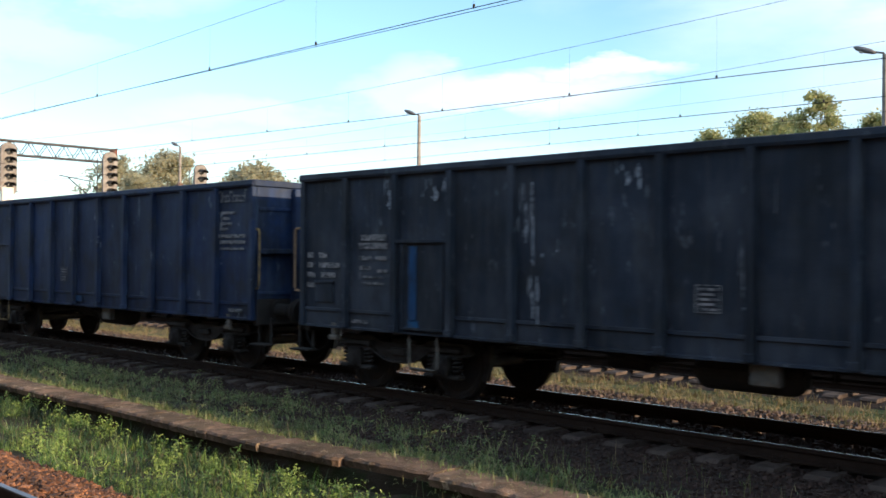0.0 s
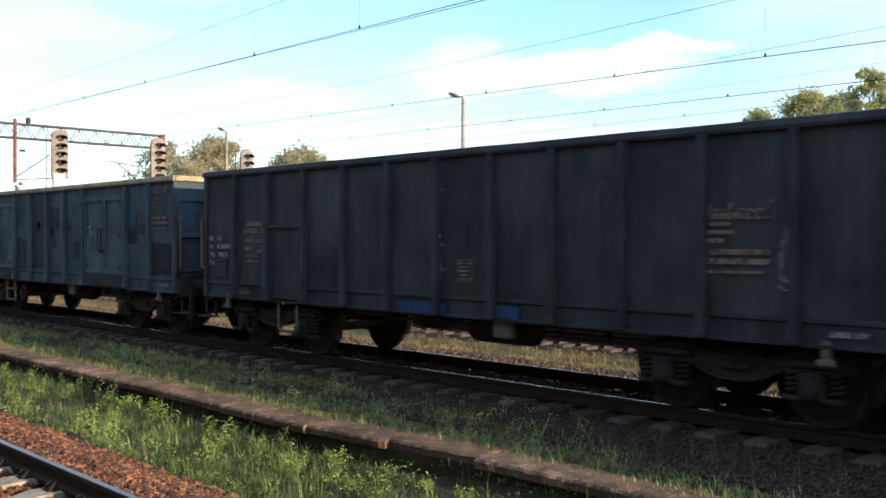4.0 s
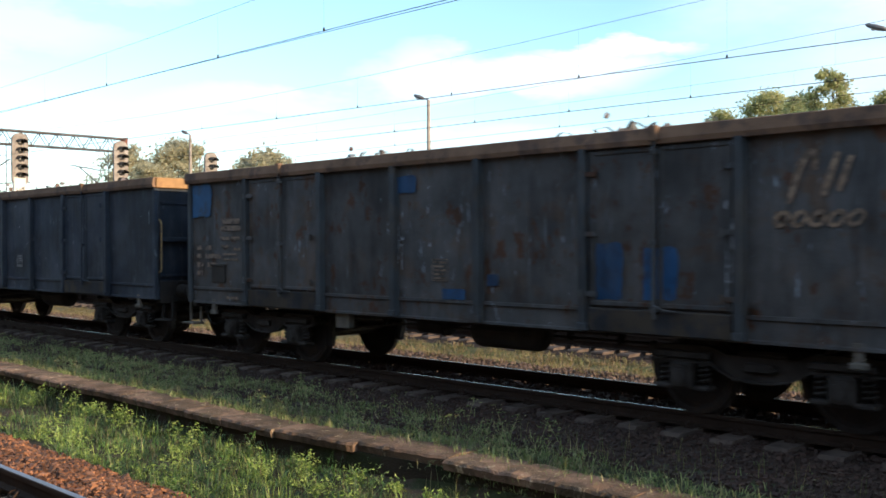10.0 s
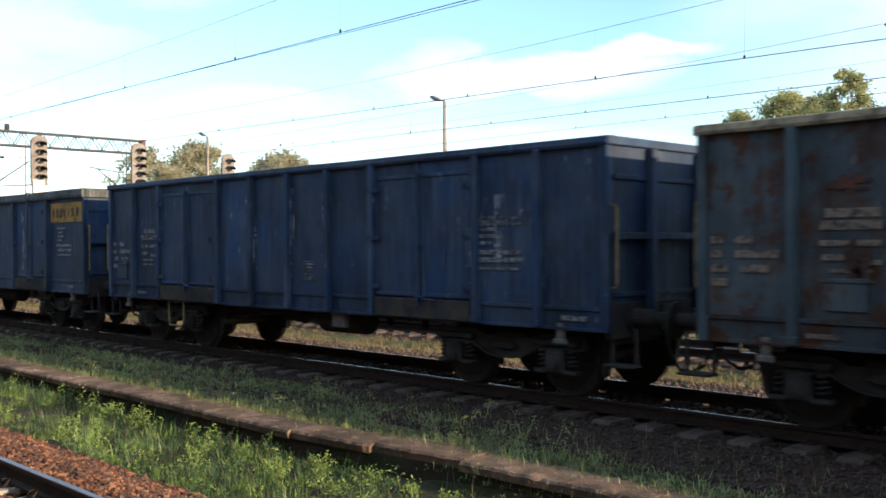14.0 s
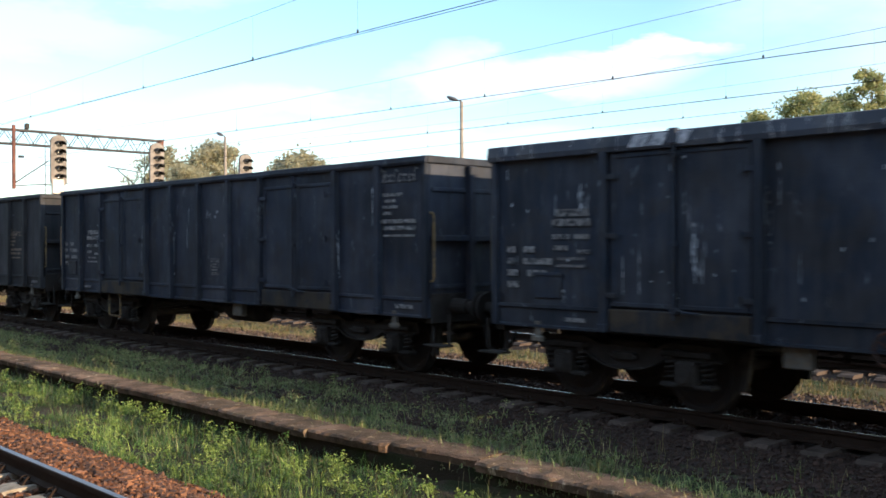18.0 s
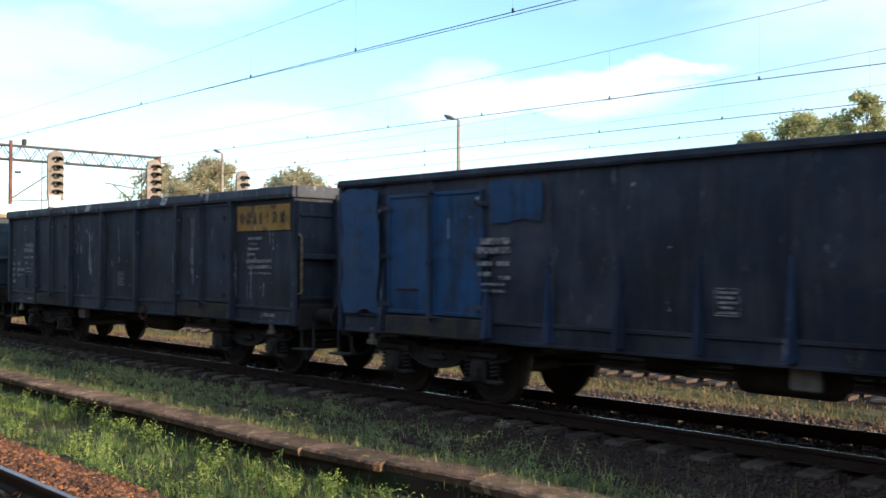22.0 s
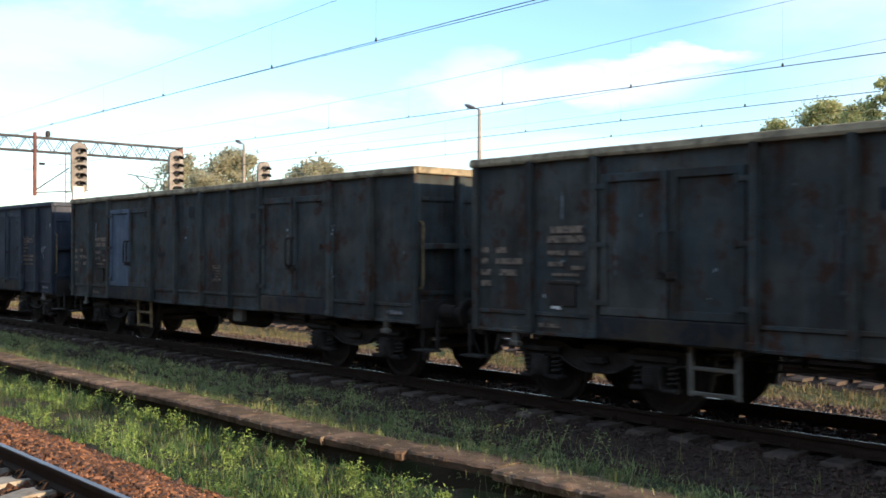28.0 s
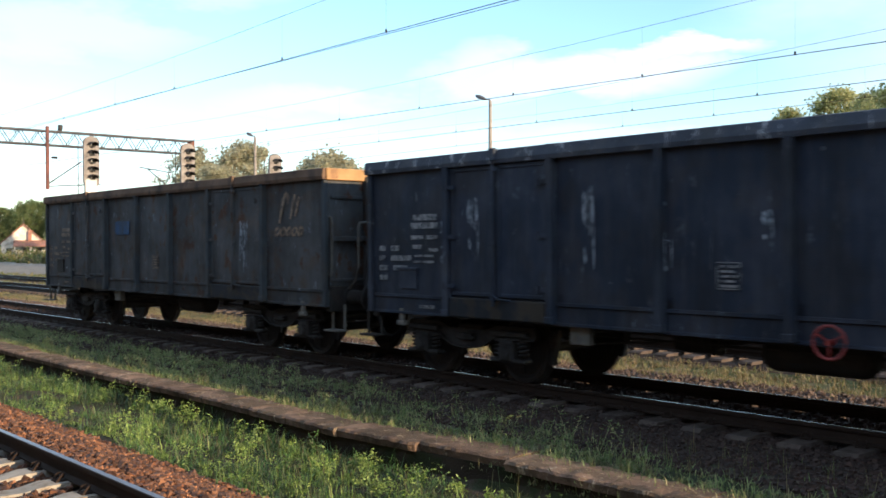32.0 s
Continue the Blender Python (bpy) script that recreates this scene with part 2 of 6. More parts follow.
M_KERBWALL = material("dark_kerb_footing", (0.035, 0.027, 0.02), 0.95, 0.0, (0.022, 0.026, 0.012), 2.5, 0.45, bump=0.8, per_piece=False)
M_EARTH = material("brown_earth", (0.05, 0.037, 0.026), 0.95, 0.0, (0.028, 0.034, 0.014), 2.6, 0.5, bump=0.8, per_piece=False)
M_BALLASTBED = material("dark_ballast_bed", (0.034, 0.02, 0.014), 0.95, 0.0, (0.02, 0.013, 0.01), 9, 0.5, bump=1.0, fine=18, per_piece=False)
M_MEADOW = material("dry_meadow_ground", (0.10, 0.085, 0.04), 0.95, 0.0, (0.05, 0.065, 0.02), 0.8, 0.5, bump=0.8, fine=8, per_piece=False)
# brightest tones stand in for sun highlights, darkest for gaps between stones
M_STONE_RED = islands("orange_brown_ballast_stone", [(0.025, 0.012, 0.007), (0.15, 0.058, 0.025), (0.05, 0.022, 0.012), (0.30, 0.135, 0.065), (0.035, 0.017, 0.01), (0.11, 0.046, 0.022), (0.17, 0.085, 0.05)])
# far shoulder of the train's track: sunlit tone put into the colour
M_STONE_PINK = islands("sunlit_pinkish_ballast_stone", [(0.04, 0.025, 0.02), (0.085, 0.056, 0.045), (0.14, 0.10, 0.085), (0.06, 0.04, 0.032)])
# same track's near side and middle, toned darker for the train's shade
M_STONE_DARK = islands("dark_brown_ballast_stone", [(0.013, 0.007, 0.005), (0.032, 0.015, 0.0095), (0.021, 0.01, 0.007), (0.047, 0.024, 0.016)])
M_GRASS = islands("green_grass_blade", [(0.024, 0.06, 0.016), (0.05, 0.115, 0.03), (0.09, 0.17, 0.048), (0.034, 0.082, 0.022), (0.16, 0.225, 0.08), (0.14, 0.13, 0.07), (0.045, 0.055, 0.026)], 0.5, 0.6, 0.35)
M_VERGE = islands("dull_green_verge_blade", [(0.09, 0.135, 0.042), (0.165, 0.22, 0.07), (0.22, 0.25, 0.09), (0.29, 0.245, 0.13)], 0.6, 0.35, 0.25)
M_DRYGRASS = islands("dry_yellow_grass_blade", [(0.09, 0.12, 0.03), (0.17, 0.15, 0.06), (0.25, 0.20, 0.10), (0.12, 0.14, 0.045), (0.07, 0.10, 0.025), (0.16, 0.12, 0.07)], 0.7, 0.3, 0.3)
M_DRYTURF = islands("dry_brown_turf_blade", [(0.13, 0.13, 0.045), (0.20, 0.16, 0.08), (0.25, 0.185, 0.11), (0.14, 0.16, 0.05), (0.19, 0.12, 0.08), (0.10, 0.12, 0.035)], 0.7, 0.35, 0.3)
M_WEED = islands("lime_green_weed_leaf", [(0.14, 0.23, 0.045), (0.24, 0.35, 0.075), (0.35, 0.43, 0.12), (0.10, 0.17, 0.04)], 0.6, 0.2, 0.4)
M_LEAF = islands("autumn_green_leaf", [(0.18, 0.22, 0.09), (0.32, 0.34, 0.15), (0.46, 0.43, 0.21), (0.23, 0.27, 0.11)], 0.7, 0.35, 0.5)
# leaf tones paled to stand in for distance haze
M_LEAFPALE = islands("haze_pale_leaf", [(0.30, 0.30, 0.20), (0.38, 0.36, 0.25), (0.44, 0.40, 0.27), (0.24, 0.26, 0.17)], 0.7, 0.3, 0.5)
M_LEAFDARK = islands("deep_green_leaf", [(0.07, 0.11, 0.04), (0.12, 0.16, 0.055), (0.17, 0.18, 0.075), (0.09, 0.13, 0.045)], 0.7, 0.35, 0.4)
M_BARK = material("grey_brown_bark", (0.07, 0.055, 0.045), 0.95, 0.0, (0.04, 0.035, 0.03), 6, 0.5, bump=0.6)
M_MAST = material("red_oxide_mast_steel", (0.16, 0.07, 0.055), 0.7, 0.2, (0.10, 0.05, 0.045), 3, 0.4)
M_GIRDER = material("grey_girder_steel", (0.06, 0.06, 0.065), 0.7, 0.3, (0.08, 0.07, 0.065), 3, 0.4)
M_SIGNAL = material("weathered_signal_backboard", (0.20, 0.185, 0.18), 0.8, 0.0, (0.15, 0.13, 0.12), 4, 0.4)
M_SIGNALWHITE = material("white_signal_mast_paint", (0.55, 0.54, 0.52), 0.7, 0.0, (0.42, 0.4, 0.38), 4, 0.3)
M_HOOD = material("black_signal_hood", (0.03, 0.028, 0.028), 0.6)
M_LENS = material("dark_signal_lens", (0.02, 0.02, 0.022), 0.15)
M_LAMPPOLE = material("concrete_lamp_column", (0.23, 0.21, 0.195), 0.9, 0.0, (0.17, 0.15, 0.135), 3, 0.4)
M_LAMPHEAD = material("grey_lamp_housing", (0.12, 0.11, 0.11), 0.5, 0.3)
M_WIRE = material("dark_copper_wire", (0.035, 0.034, 0.033), 0.7, 0.0, bump=0)
M_WALLWHITE = material("cream_rendered_wall", (0.62, 0.55, 0.48), 0.9, 0.0, (0.5, 0.43, 0.36), 2, 0.4)
M_TILEROOF = material("orange_red_roof_tiles", (0.26, 0.13, 0.095), 0.85, 0.0, (0.19, 0.10, 0.075), 4, 0.4)
M_WALLBACK = material("grey_brown_unseen_wall", (0.22, 0.18, 0.15), 0.9, 0.0, (0.17, 0.14, 0.12), 1, 0.4, per_piece=False)
M_GLASS = material("dark_window_glass", (0.02, 0.025, 0.03), 0.1, bump=0)
M_ASPHALT = material("grey_platform_asphalt", (0.19, 0.165, 0.14), 0.9, 0.0, (0.14, 0.12, 0.10), 1.5, 0.4, per_piece=False)
M_SCRAP = islands("mixed_metal_scrap", [(0.03, 0.03, 0.03), (0.12, 0.11, 0.1), (0.25, 0.25, 0.26), (0.10, 0.05, 0.03), (0.05, 0.09, 0.15)], 0.6)

# ---- building blocks ----
class Geo:
    """Collects plain faces for one mesh."""

    def __init__(self):
        self.v, self.f = [], []

    def add(self, verts, faces):
        k = len(self.v)
        self.v += [tuple(p) for p in verts]
        self.f += [tuple(i + k for i in q) for q in faces]
        return self

    def box(self, lo, hi, c=0.0):
        """A box from corner to corner with chamfered edges of size c."""
        (x0, y0, z0), (x1, y1, z1) = lo, hi
        c = min(c, abs(x1 - x0) / 2.2, abs(y1 - y0) / 2.2, abs(z1 - z0) / 2.2)
        if c <= 0:
            return self.add([(x, y, z) for x in (x0, x1) for y in (y0, y1) for z in (z0, z1)],
                            [(0, 1, 3, 2), (4, 6, 7, 5), (0, 4, 5, 1), (2, 3, 7, 6), (0, 2, 6, 4), (1, 5, 7, 3)])
        v, at = [], {}
        for i, (x, sx) in enumerate(((x0, 1), (x1, -1))):
            for j, (y, sy) in enumerate(((y0, 1), (y1, -1))):
                for k, (z, sz) in enumerate(((z0, 1), (z1, -1))):
                    for a in range(3):
                        at[i, j, k, a] = len(v)
                        v.append((x if a == 0 else x + sx * c, y if a == 1 else y + sy * c, z if a == 2 else z + sz * c))
        f = []
        for a in range(3):
            o = [b for b in range(3) if b != a]
            for s in (0, 1):
                q = []
                for p, r in ((0, 0), (1, 0), (1, 1), (0, 1)):
                    key = [0, 0, 0]
                    key[a], key[o[0]], key[o[1]] = s, p, r
                    q.append(at[(*key, a)])
                f.append(tuple(q if (s == 1) == (a != 1) else reversed(q)))
            for p in (0, 1):
                for r in (0, 1):
                    e = []
                    for s in (0, 1):
                        key = [0, 0, 0]
                        key[a], key[o[0]], key[o[1]] = s, p, r
                        e.append(tuple(key))
                    q = (at[(*e[0], o[0])], at[(*e[1], o[0])], at[(*e[1], o[1])], at[(*e[0], o[1])])
                    f.append(q)
        for i in (0, 1):
            for j in (0, 1):
                for k in (0, 1):
                    f.append((at[i, j, k, 0], at[i, j, k, 1], at[i, j, k, 2]))
        return self.add(v, f)

    def tube(self, points, r, n=8, r_end=None):
        """A round bar along points, closed at both ends."""
        pts = [Vector(p) for p in points]
        base, rings = len(self.v), []
        for i, p in enumerate(pts):
            way = (pts[min(i + 1, len(pts) - 1)] - pts[max(i - 1, 0)]).normalized()
            side = way.orthogonal().normalized() if abs(way.z) > 0.98 else way.cross(Vector((0, 0, 1))).normalized()
            up = side.cross(way)
            rad = r if r_end is None else r + (r_end - r) * i / (len(pts) - 1)
            rings.append([p + (side * math.cos(2 * math.pi * a / n) + up * math.sin(2 * math.pi * a / n)) * rad for a in range(n)])
        verts = [q for ring in rings for q in ring]
        faces = [(i * n + a, i * n + (a + 1) % n, (i + 1) * n + (a + 1) % n, (i + 1) * n + a) for i in range(len(pts) - 1) for a in range(n)]
        faces += [tuple(range(n - 1, -1, -1)), tuple((len(pts) - 1) * n + a for a in range(n))]
        return self.add(verts, faces)

    def lathe(self, profile, centre, axis="y", n=24):
        """Turns (along, radius) pairs round an axis through centre."""
        cx, cy, cz = centre
        v = []
        for s, r in profile:
            for a in range(n):
                u, w = r * math.cos(2 * math.pi * a / n), r * math.sin(2 * math.pi * a / n)
                v.append({"y": (cx + u, cy + s, cz + w), "x": (cx + s, cy + u, cz + w), "z": (cx + u, cy + w, cz + s)}[axis])
        m = len(profile)
        f = [(i * n + a, i * n + (a + 1) % n, (i + 1) * n + (a + 1) % n, (i + 1) * n + a) for i in range(m - 1) for a in range(n)]
        f += [tuple(range(n)), tuple((m - 1) * n + a for a in range(n))]
        return self.add(v, f)

    def prism(self, outline, y0, y1):
        """An outline in x and z, given depth from y0 to y1."""
        n = len(outline)
        v = [(x, y0, z) for x, z in outline] + [(x, y1, z) for x, z in outline]
        return self.add(v, [(i, (i + 1) % n, n + (i + 1) % n, n + i) for i in range(n)] + [tuple(range(n - 1, -1, -1)), tuple(range(n, 2 * n))])

    def mesh(self, name, smooth=False):
        me = bpy.data.meshes.new(name)
        me.from_pydata(self.v, [], self.f)
        bm = bmesh.new()
        bm.from_mesh(me)
        bmesh.ops.recalc_face_normals(bm, faces=bm.faces)
        bm.to_mesh(me)
        bm.free()
        if smooth:
            me.shade_smooth()
        return me


def part(name, me, mat, parent, at=(0, 0, 0), label="", turn=0.0):
    """Links a mesh as one part under a thing; alike parts share the mesh and take their own material."""
    ob = new(name, me)
    ob.parent, ob.location = parent, at
    ob.rotation_euler = (0, 0, turn)
    if not me.materials:
        me.materials.append(mat)
    ob.material_slots[0].link = "OBJECT"
    ob.material_slots[0].material = mat
    if label:
        ob["label"] = label
    return ob


def single(name, me, mat, label="", category="", group="", kind="", m=None):
    """A thing that is one mesh."""
    ob = new(name, me)
    if not me.materials:
        me.materials.append(mat)
    if m is not None:
        ob.matrix_world = m
    return tagged(ob, label, category, group, kind)


def joined(name, verts, faces, mat):
    me = bpy.data.meshes.new(name)
    me.from_pydata(verts, [], faces)
    me.materials.append(mat)
    return me

# ---- ground ----
NEAR_TRACK, TRAIN_TRACK, TRACK_C, TRACK_D = 2.65, 10.82, 16.9, 21.2
PROFILE = [(-1500, -0.3), (-60, -0.3), (-2, -0.3), (0.3, -0.3), (0.9, -0.22), (3.95, -0.22), (4.25, -0.3), (4.6, -0.42), (5.2, -0.44), (5.8, -0.44), (6.3, -0.42), (6.66, -0.4), (6.76, -0.2), (7.0, -0.15),
           (7.5, -0.13), (8.1, -0.16), (8.7, -0.2), (9.3, -0.22), (12.3, -0.22), (13.6, -0.23), (13.95, -0.3), (14.6, -0.34), (15.4, -0.28), (15.6, -0.22), (18.2, -0.22), (18.5, -0.3),
           (19.8, -0.26), (20.0, -0.22), (22.5, -0.22), (23.0, -0.32), (26.0, -0.3), (45, -0.3), (90, -0.4), (250, -0.5), (1500, -0.5)]


def ground_height(y):
    for (a, za), (b, zb) in zip(PROFILE, PROFILE[1:]):
        if a <= y <= b:
            return za + (zb - za) * (y - a) / (b - a)
    return -0.4


def build_ground():
    xs = [-1500, -400, -200, -130, -100, -80] + [-70 + 0.7 * i for i in range(115)] + [14, 25, 50, 120, 400, 1500]
    ys = []
    for (a, _), (b, _) in zip(PROFILE, PROFILE[1:]):
        k = max(1, int((b - a) / 0.35)) if 0 <= a and b <= 26 else 1
        ys += [a + (b - a) * i / k for i in range(k)]
    ys.append(1500)
    verts, faces, zones = [], [], []
    for y in ys:
        for x in xs:
            rough = 0.03 if 4.2 < y < 6.45 or 7 < y < 9 or 13 < y < 15.5 else 0.008
            verts.append((x, y, ground_height(y) + rough * noise.noise((x * 1.1, y * 1.7, 0.0))))
    n = len(xs)
    for j in range(len(ys) - 1):
        y = (ys[j] + ys[j + 1]) / 2
        zone = 0 if 0.3 < y < 4.6 or 7.9 < y < 13.75 or 15.3 < y < 18.4 or 19.8 < y < 22.8 else 1 if 4.6 < y < 8.5 else 3 if 26 < y < 45 or -60 < y < 0.3 else 2
        for i in range(n - 1):
            faces.append((j * n + i, j * n + i + 1, (j + 1) * n + i + 1, (j + 1) * n + i))
            zones.append(zone)
    me = bpy.data.meshes.new("ground")
    me.from_pydata(verts, [], faces)
    for m in (M_BALLASTBED, M_EARTH, M_MEADOW, M_ASPHALT):
        me.materials.append(m)
    me.polygons.foreach_set("material_index", zones)
    me.shade_smooth()
    tagged(new("ground", me), "earth and ballast ground of a railway yard with grassy strips", "ground", kind="structure")


build_ground()


def rail_mesh(length):
    """Flat-bottomed rail along x with its head at z 0."""
    half = [(0.036, -0.006), (0.03, 0.0), (-0.03, 0.0), (-0.036, -0.006), (-0.036, -0.04), (-0.01, -0.05), (-0.01, -0.13), (-0.07, -0.148), (-0.07, -0.16), (0.07, -0.16), (0.07, -0.148), (0.01, -0.13), (0.01, -0.05), (0.036, -0.04)]
    n, g = len(half), Geo()
    g.add([(x, y, z) for x in (0.0, length) for y, z in half], [(i, (i + 1) % n, n + (i + 1) % n, n + i) for i in range(n)] + [tuple(range(n)), tuple(range(2 * n - 1, n - 1, -1))])
    return g.mesh("rail")


def sleeper_mesh():
    """Concrete sleeper across the track, thinner in the middle."""
    v = []
    for y, w, z in ((-1.3, 0.13, -0.20), (-1.25, 0.13, -0.165), (-0.5, 0.13, -0.165), (-0.3, 0.105, -0.195), (0.3, 0.105, -0.195), (0.5, 0.13, -0.165), (1.25, 0.13, -0.165), (1.3, 0.13, -0.20)):
        v += [(-w, y, z), (w, y, z), (w + 0.02, y, -0.33), (-w - 0.02, y, -0.33)]
    f = [(i * 4 + a, i * 4 + (a + 1) % 4, i * 4 + 4 + (a + 1) % 4, i * 4 + 4 + a) for i in range(7) for a in range(4)] + [(0, 1, 2, 3), (31, 30, 29, 28)]
    return Geo().add(v, f).mesh("sleeper")


def clip_mesh():
    """Rail fastening: a plate and a sprung round clip each side of the rail foot."""
    g = Geo()
    for s in (-1, 1):
        g.box((-0.06, s * 0.12 - 0.05, -0.168), (0.06, s * 0.12 + 0.05, -0.15), 0.005)
        g.tube([(-0.05, s * 0.15, -0.15), (-0.055, s * 0.12, -0.11), (-0.03, s * 0.09, -0.1), (0.0, s * 0.085, -0.13), (0.03, s * 0.09, -0.1), (0.055, s * 0.12, -0.11), (0.05, s * 0.15, -0.15)], 0.011, 6)
    return g.mesh("clip")


SLEEPER, CLIP = sleeper_mesh(), clip_mesh()


def railhead_mesh(length, half):
    g = Geo()
    g.add([(x, y, z) for x in (0, length) for y, z in ((-half, 0.0005), (half, 0.0005), (half - 0.003, 0.0035), (-half + 0.003, 0.0035))], [(0, 1, 5, 4), (1, 2, 6, 5), (2, 3, 7, 6), (3, 0, 4, 7), (0, 3, 2, 1), (4, 5, 6, 7)])
    return g.mesh("running_surface")


def track(y, x0, x1, sleeper_mat, label, clips=(0, 0), pieces=(0, 0)):
    """One line of track; sleepers inside the stretch 'pieces' are parts, the rest is joined."""
    root = tagged(new("railway_track"), label, "railway track", "tracks of the yard", "structure")
    root.location = (0, y, 0)
    bar, head = rail_mesh(x1 - x0), railhead_mesh(x1 - x0, 0.027 if y < 5 else 0.01)
    for s in (-0.752, 0.752):
        rail = part("rail", bar, M_RAIL, root, (x0, s, 0))
        part("running_surface", head, M_RAILNEAR if y < 5 else M_RAILHEAD, rail, label="polished steel running surface")
    rest = Geo()
    k = 0
    x = x0 + 0.3
    while x < x1:
        if pieces[0] <= x <= pieces[1]:
            part("sleeper", SLEEPER, sleeper_mat, root, (x, random.uniform(-0.02, 0.02), 0), turn=random.uniform(-0.01, 0.01))
            if clips[0] <= x <= clips[1]:
                for s in (-0.752, 0.752):
                    part("rail_clip", CLIP, M_RAIL, root, (x, s, 0))
        else:
            rest.add([(vx + x, vy, vz) for vx, vy, vz in (v.co for v in SLEEPER.vertices)], [tuple(p.vertices) for p in SLEEPER.polygons])
        x += 0.6
    if rest.v:
        tagged(part("sleepers", rest.mesh("sleepers"), sleeper_mat, root), kind="stuff")
    return root


track(NEAR_TRACK, -80, 20, M_CONCRETE, "near railway track with pale concrete sleepers on orange ballast", (-22, -2), (-30, 2))
track(TRAIN_TRACK, -320, 20, M_DARKSLEEPER, "railway track with dark sleepers that carries the freight train", (-40, 2), (-48, 4))
track(TRACK_C, -200, 40, M_DARKSLEEPER, "empty railway track behind the freight train", pieces=(-70, -20))
track(TRACK_D, -200, 40, M_DARKSLEEPER, "further empty railway track of the yard")


def kerb_front(x):
    """Front edge of the kerb, whose last slabs stand back a little."""
    u = min(1.0, max(0.0, (x + 8.8) / 2.2))
    return 6.4 + 0.22 * u * u * (3 - 2 * u) + 0.03 * noise.noise((x * 0.35, 2.0, 0.0))


def kerb():
    """Thin overhanging slabs, broken along their edges, on a recessed footing."""
    root = tagged(new("platform_kerb"), "low crumbling kerb of brown concrete slabs between the tracks", "kerb", kind="structure")
    rng = random.Random(5)
    shapes = []
    for k in range(12):
        lx = rng.uniform(0.7, 1.25)
        n, v, f = 16, [], []
        for i in range(n + 1):
            x = 0.004 + (lx - 0.008) * i / n
            bite = 0.05 * max(0.0, noise.noise((i * 1.1, k * 7.0, 1.0)) - 0.1) + 0.014 * max(0.0, abs(2 * i / n - 1) - 0.8) * 5 * rng.random()
            w = 0.018 * noise.noise((i * 0.9, lx * 30, 0.0)) + bite
            h = 0.014 * noise.noise((i * 0.5, lx * 30, 5.0))
            q = 0.05 * noise.noise((i * 0.6, lx * 30, 9.0))
            v += [(x, 0.02 + w * 0.6, -0.2), (x, 0.0 + w, -0.13 + h), (x, 0.022 + w * 1.3, -0.106 + h), (x, 0.16, -0.098 + h * 1.4), (x, 0.3, -0.1 - h), (x, 0.5 + 2 * q, -0.108 + h), (x, 0.52 + 2 * q, -0.2)]
        m = 7
        for i in range(n):
            f += [(i * m + a, i * m + m + a, i * m + m + (a + 1) % m, i * m + (a + 1) % m) for a in range(m)]
        f += [tuple(range(m)), tuple(n * m + a for a in range(m - 1, -1, -1))]
        shapes.append((lx, Geo().add(v, f).mesh("kerb_slab")))
    x = -66.0
    while x < 6:
        lx, me = rng.choice(shapes)
        part("kerb_slab", me, M_KERB, root, (x, kerb_front(x + lx / 2) + rng.uniform(-0.007, 0.007), rng.uniform(-0.01, 0.008)), turn=math.atan2(kerb_front(x + lx) - kerb_front(x), lx) + rng.uniform(-0.014, 0.014))
        x += lx
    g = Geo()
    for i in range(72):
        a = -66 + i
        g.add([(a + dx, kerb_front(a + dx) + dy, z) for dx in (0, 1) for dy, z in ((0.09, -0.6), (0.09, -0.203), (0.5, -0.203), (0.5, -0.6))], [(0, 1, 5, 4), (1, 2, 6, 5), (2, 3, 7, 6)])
    part("footing", g.mesh("footing"), M_KERBWALL, root, label="near-black recessed footing under the slabs")


kerb()


# unseen wall, added to keep sky light off the wagon sides
single("station_wall", Geo().box((-75, -5.2, -0.4), (45, -4.8, 8.0), 0.02).mesh("station_wall"), M_WALLBACK, "unseen plain wall added behind the viewer to hold back sky light", "wall", kind="structure")

# ---- small stones and grass ----
def stones(name, label, mat, count, x_range, y_range, size, rng_seed, lift=0.0, skip=None):
    rng = np.random.default_rng(rng_seed)
    corner = np.array([(-1, -1, -1), (1, -1, -1), (1, 1, -1), (-1, 1, -1), (-1, -1, 1), (1, -1, 1), (1, 1, 1), (-1, 1, 1)], float)
    quads = np.array([(0, 3, 2, 1), (4, 5, 6, 7), (0, 1, 5, 4), (1, 2, 6, 5), (2, 3, 7, 6), (3, 0, 4, 7)])
    verts, faces = [], []
    base = 0
    u = rng.random(count) if x_range[0] > -13 else rng.random(count) ** 0.6
    for i in range(count):
        x = x_range[0] + (x_range[1] - x_range[0]) * u[i]
        y = rng.uniform(*y_range)
        if skip and skip(x, y):
            continue
        s = size * rng.uniform(0.55, 1.25)
        p = corner * (0.5 * s * rng.uniform(0.6, 1.2, 3)) * rng.uniform(0.62, 1.1, (8, 3))
        a, b = rng.uniform(0, 6.28), rng.uniform(-0.7, 0.7)
        ca, sa, cb, sb = math.cos(a), math.sin(a), math.cos(b), math.sin(b)
        p = p @ np.array([(ca, sa, 0), (-sa, ca, 0), (0, 0, 1)]) @ np.array([(1, 0, 0), (0, cb, sb), (0, -sb, cb)])
        p += (x, y, ground_height(y) + lift + 0.16 * s)
        verts.append(p)
        faces.append(quads + base)
        base += 8
    me = joined(name, np.concatenate(verts).tolist(), np.concatenate(faces).tolist(), mat)
    return tagged(new(name, me), label, "ballast", kind="stuff")


def off_sleeper(x, y):
    return abs((x + 80 - 0.3 + 0.3) % 0.6 - 0.3) < 0.12 and 1.35 < y < 3.95


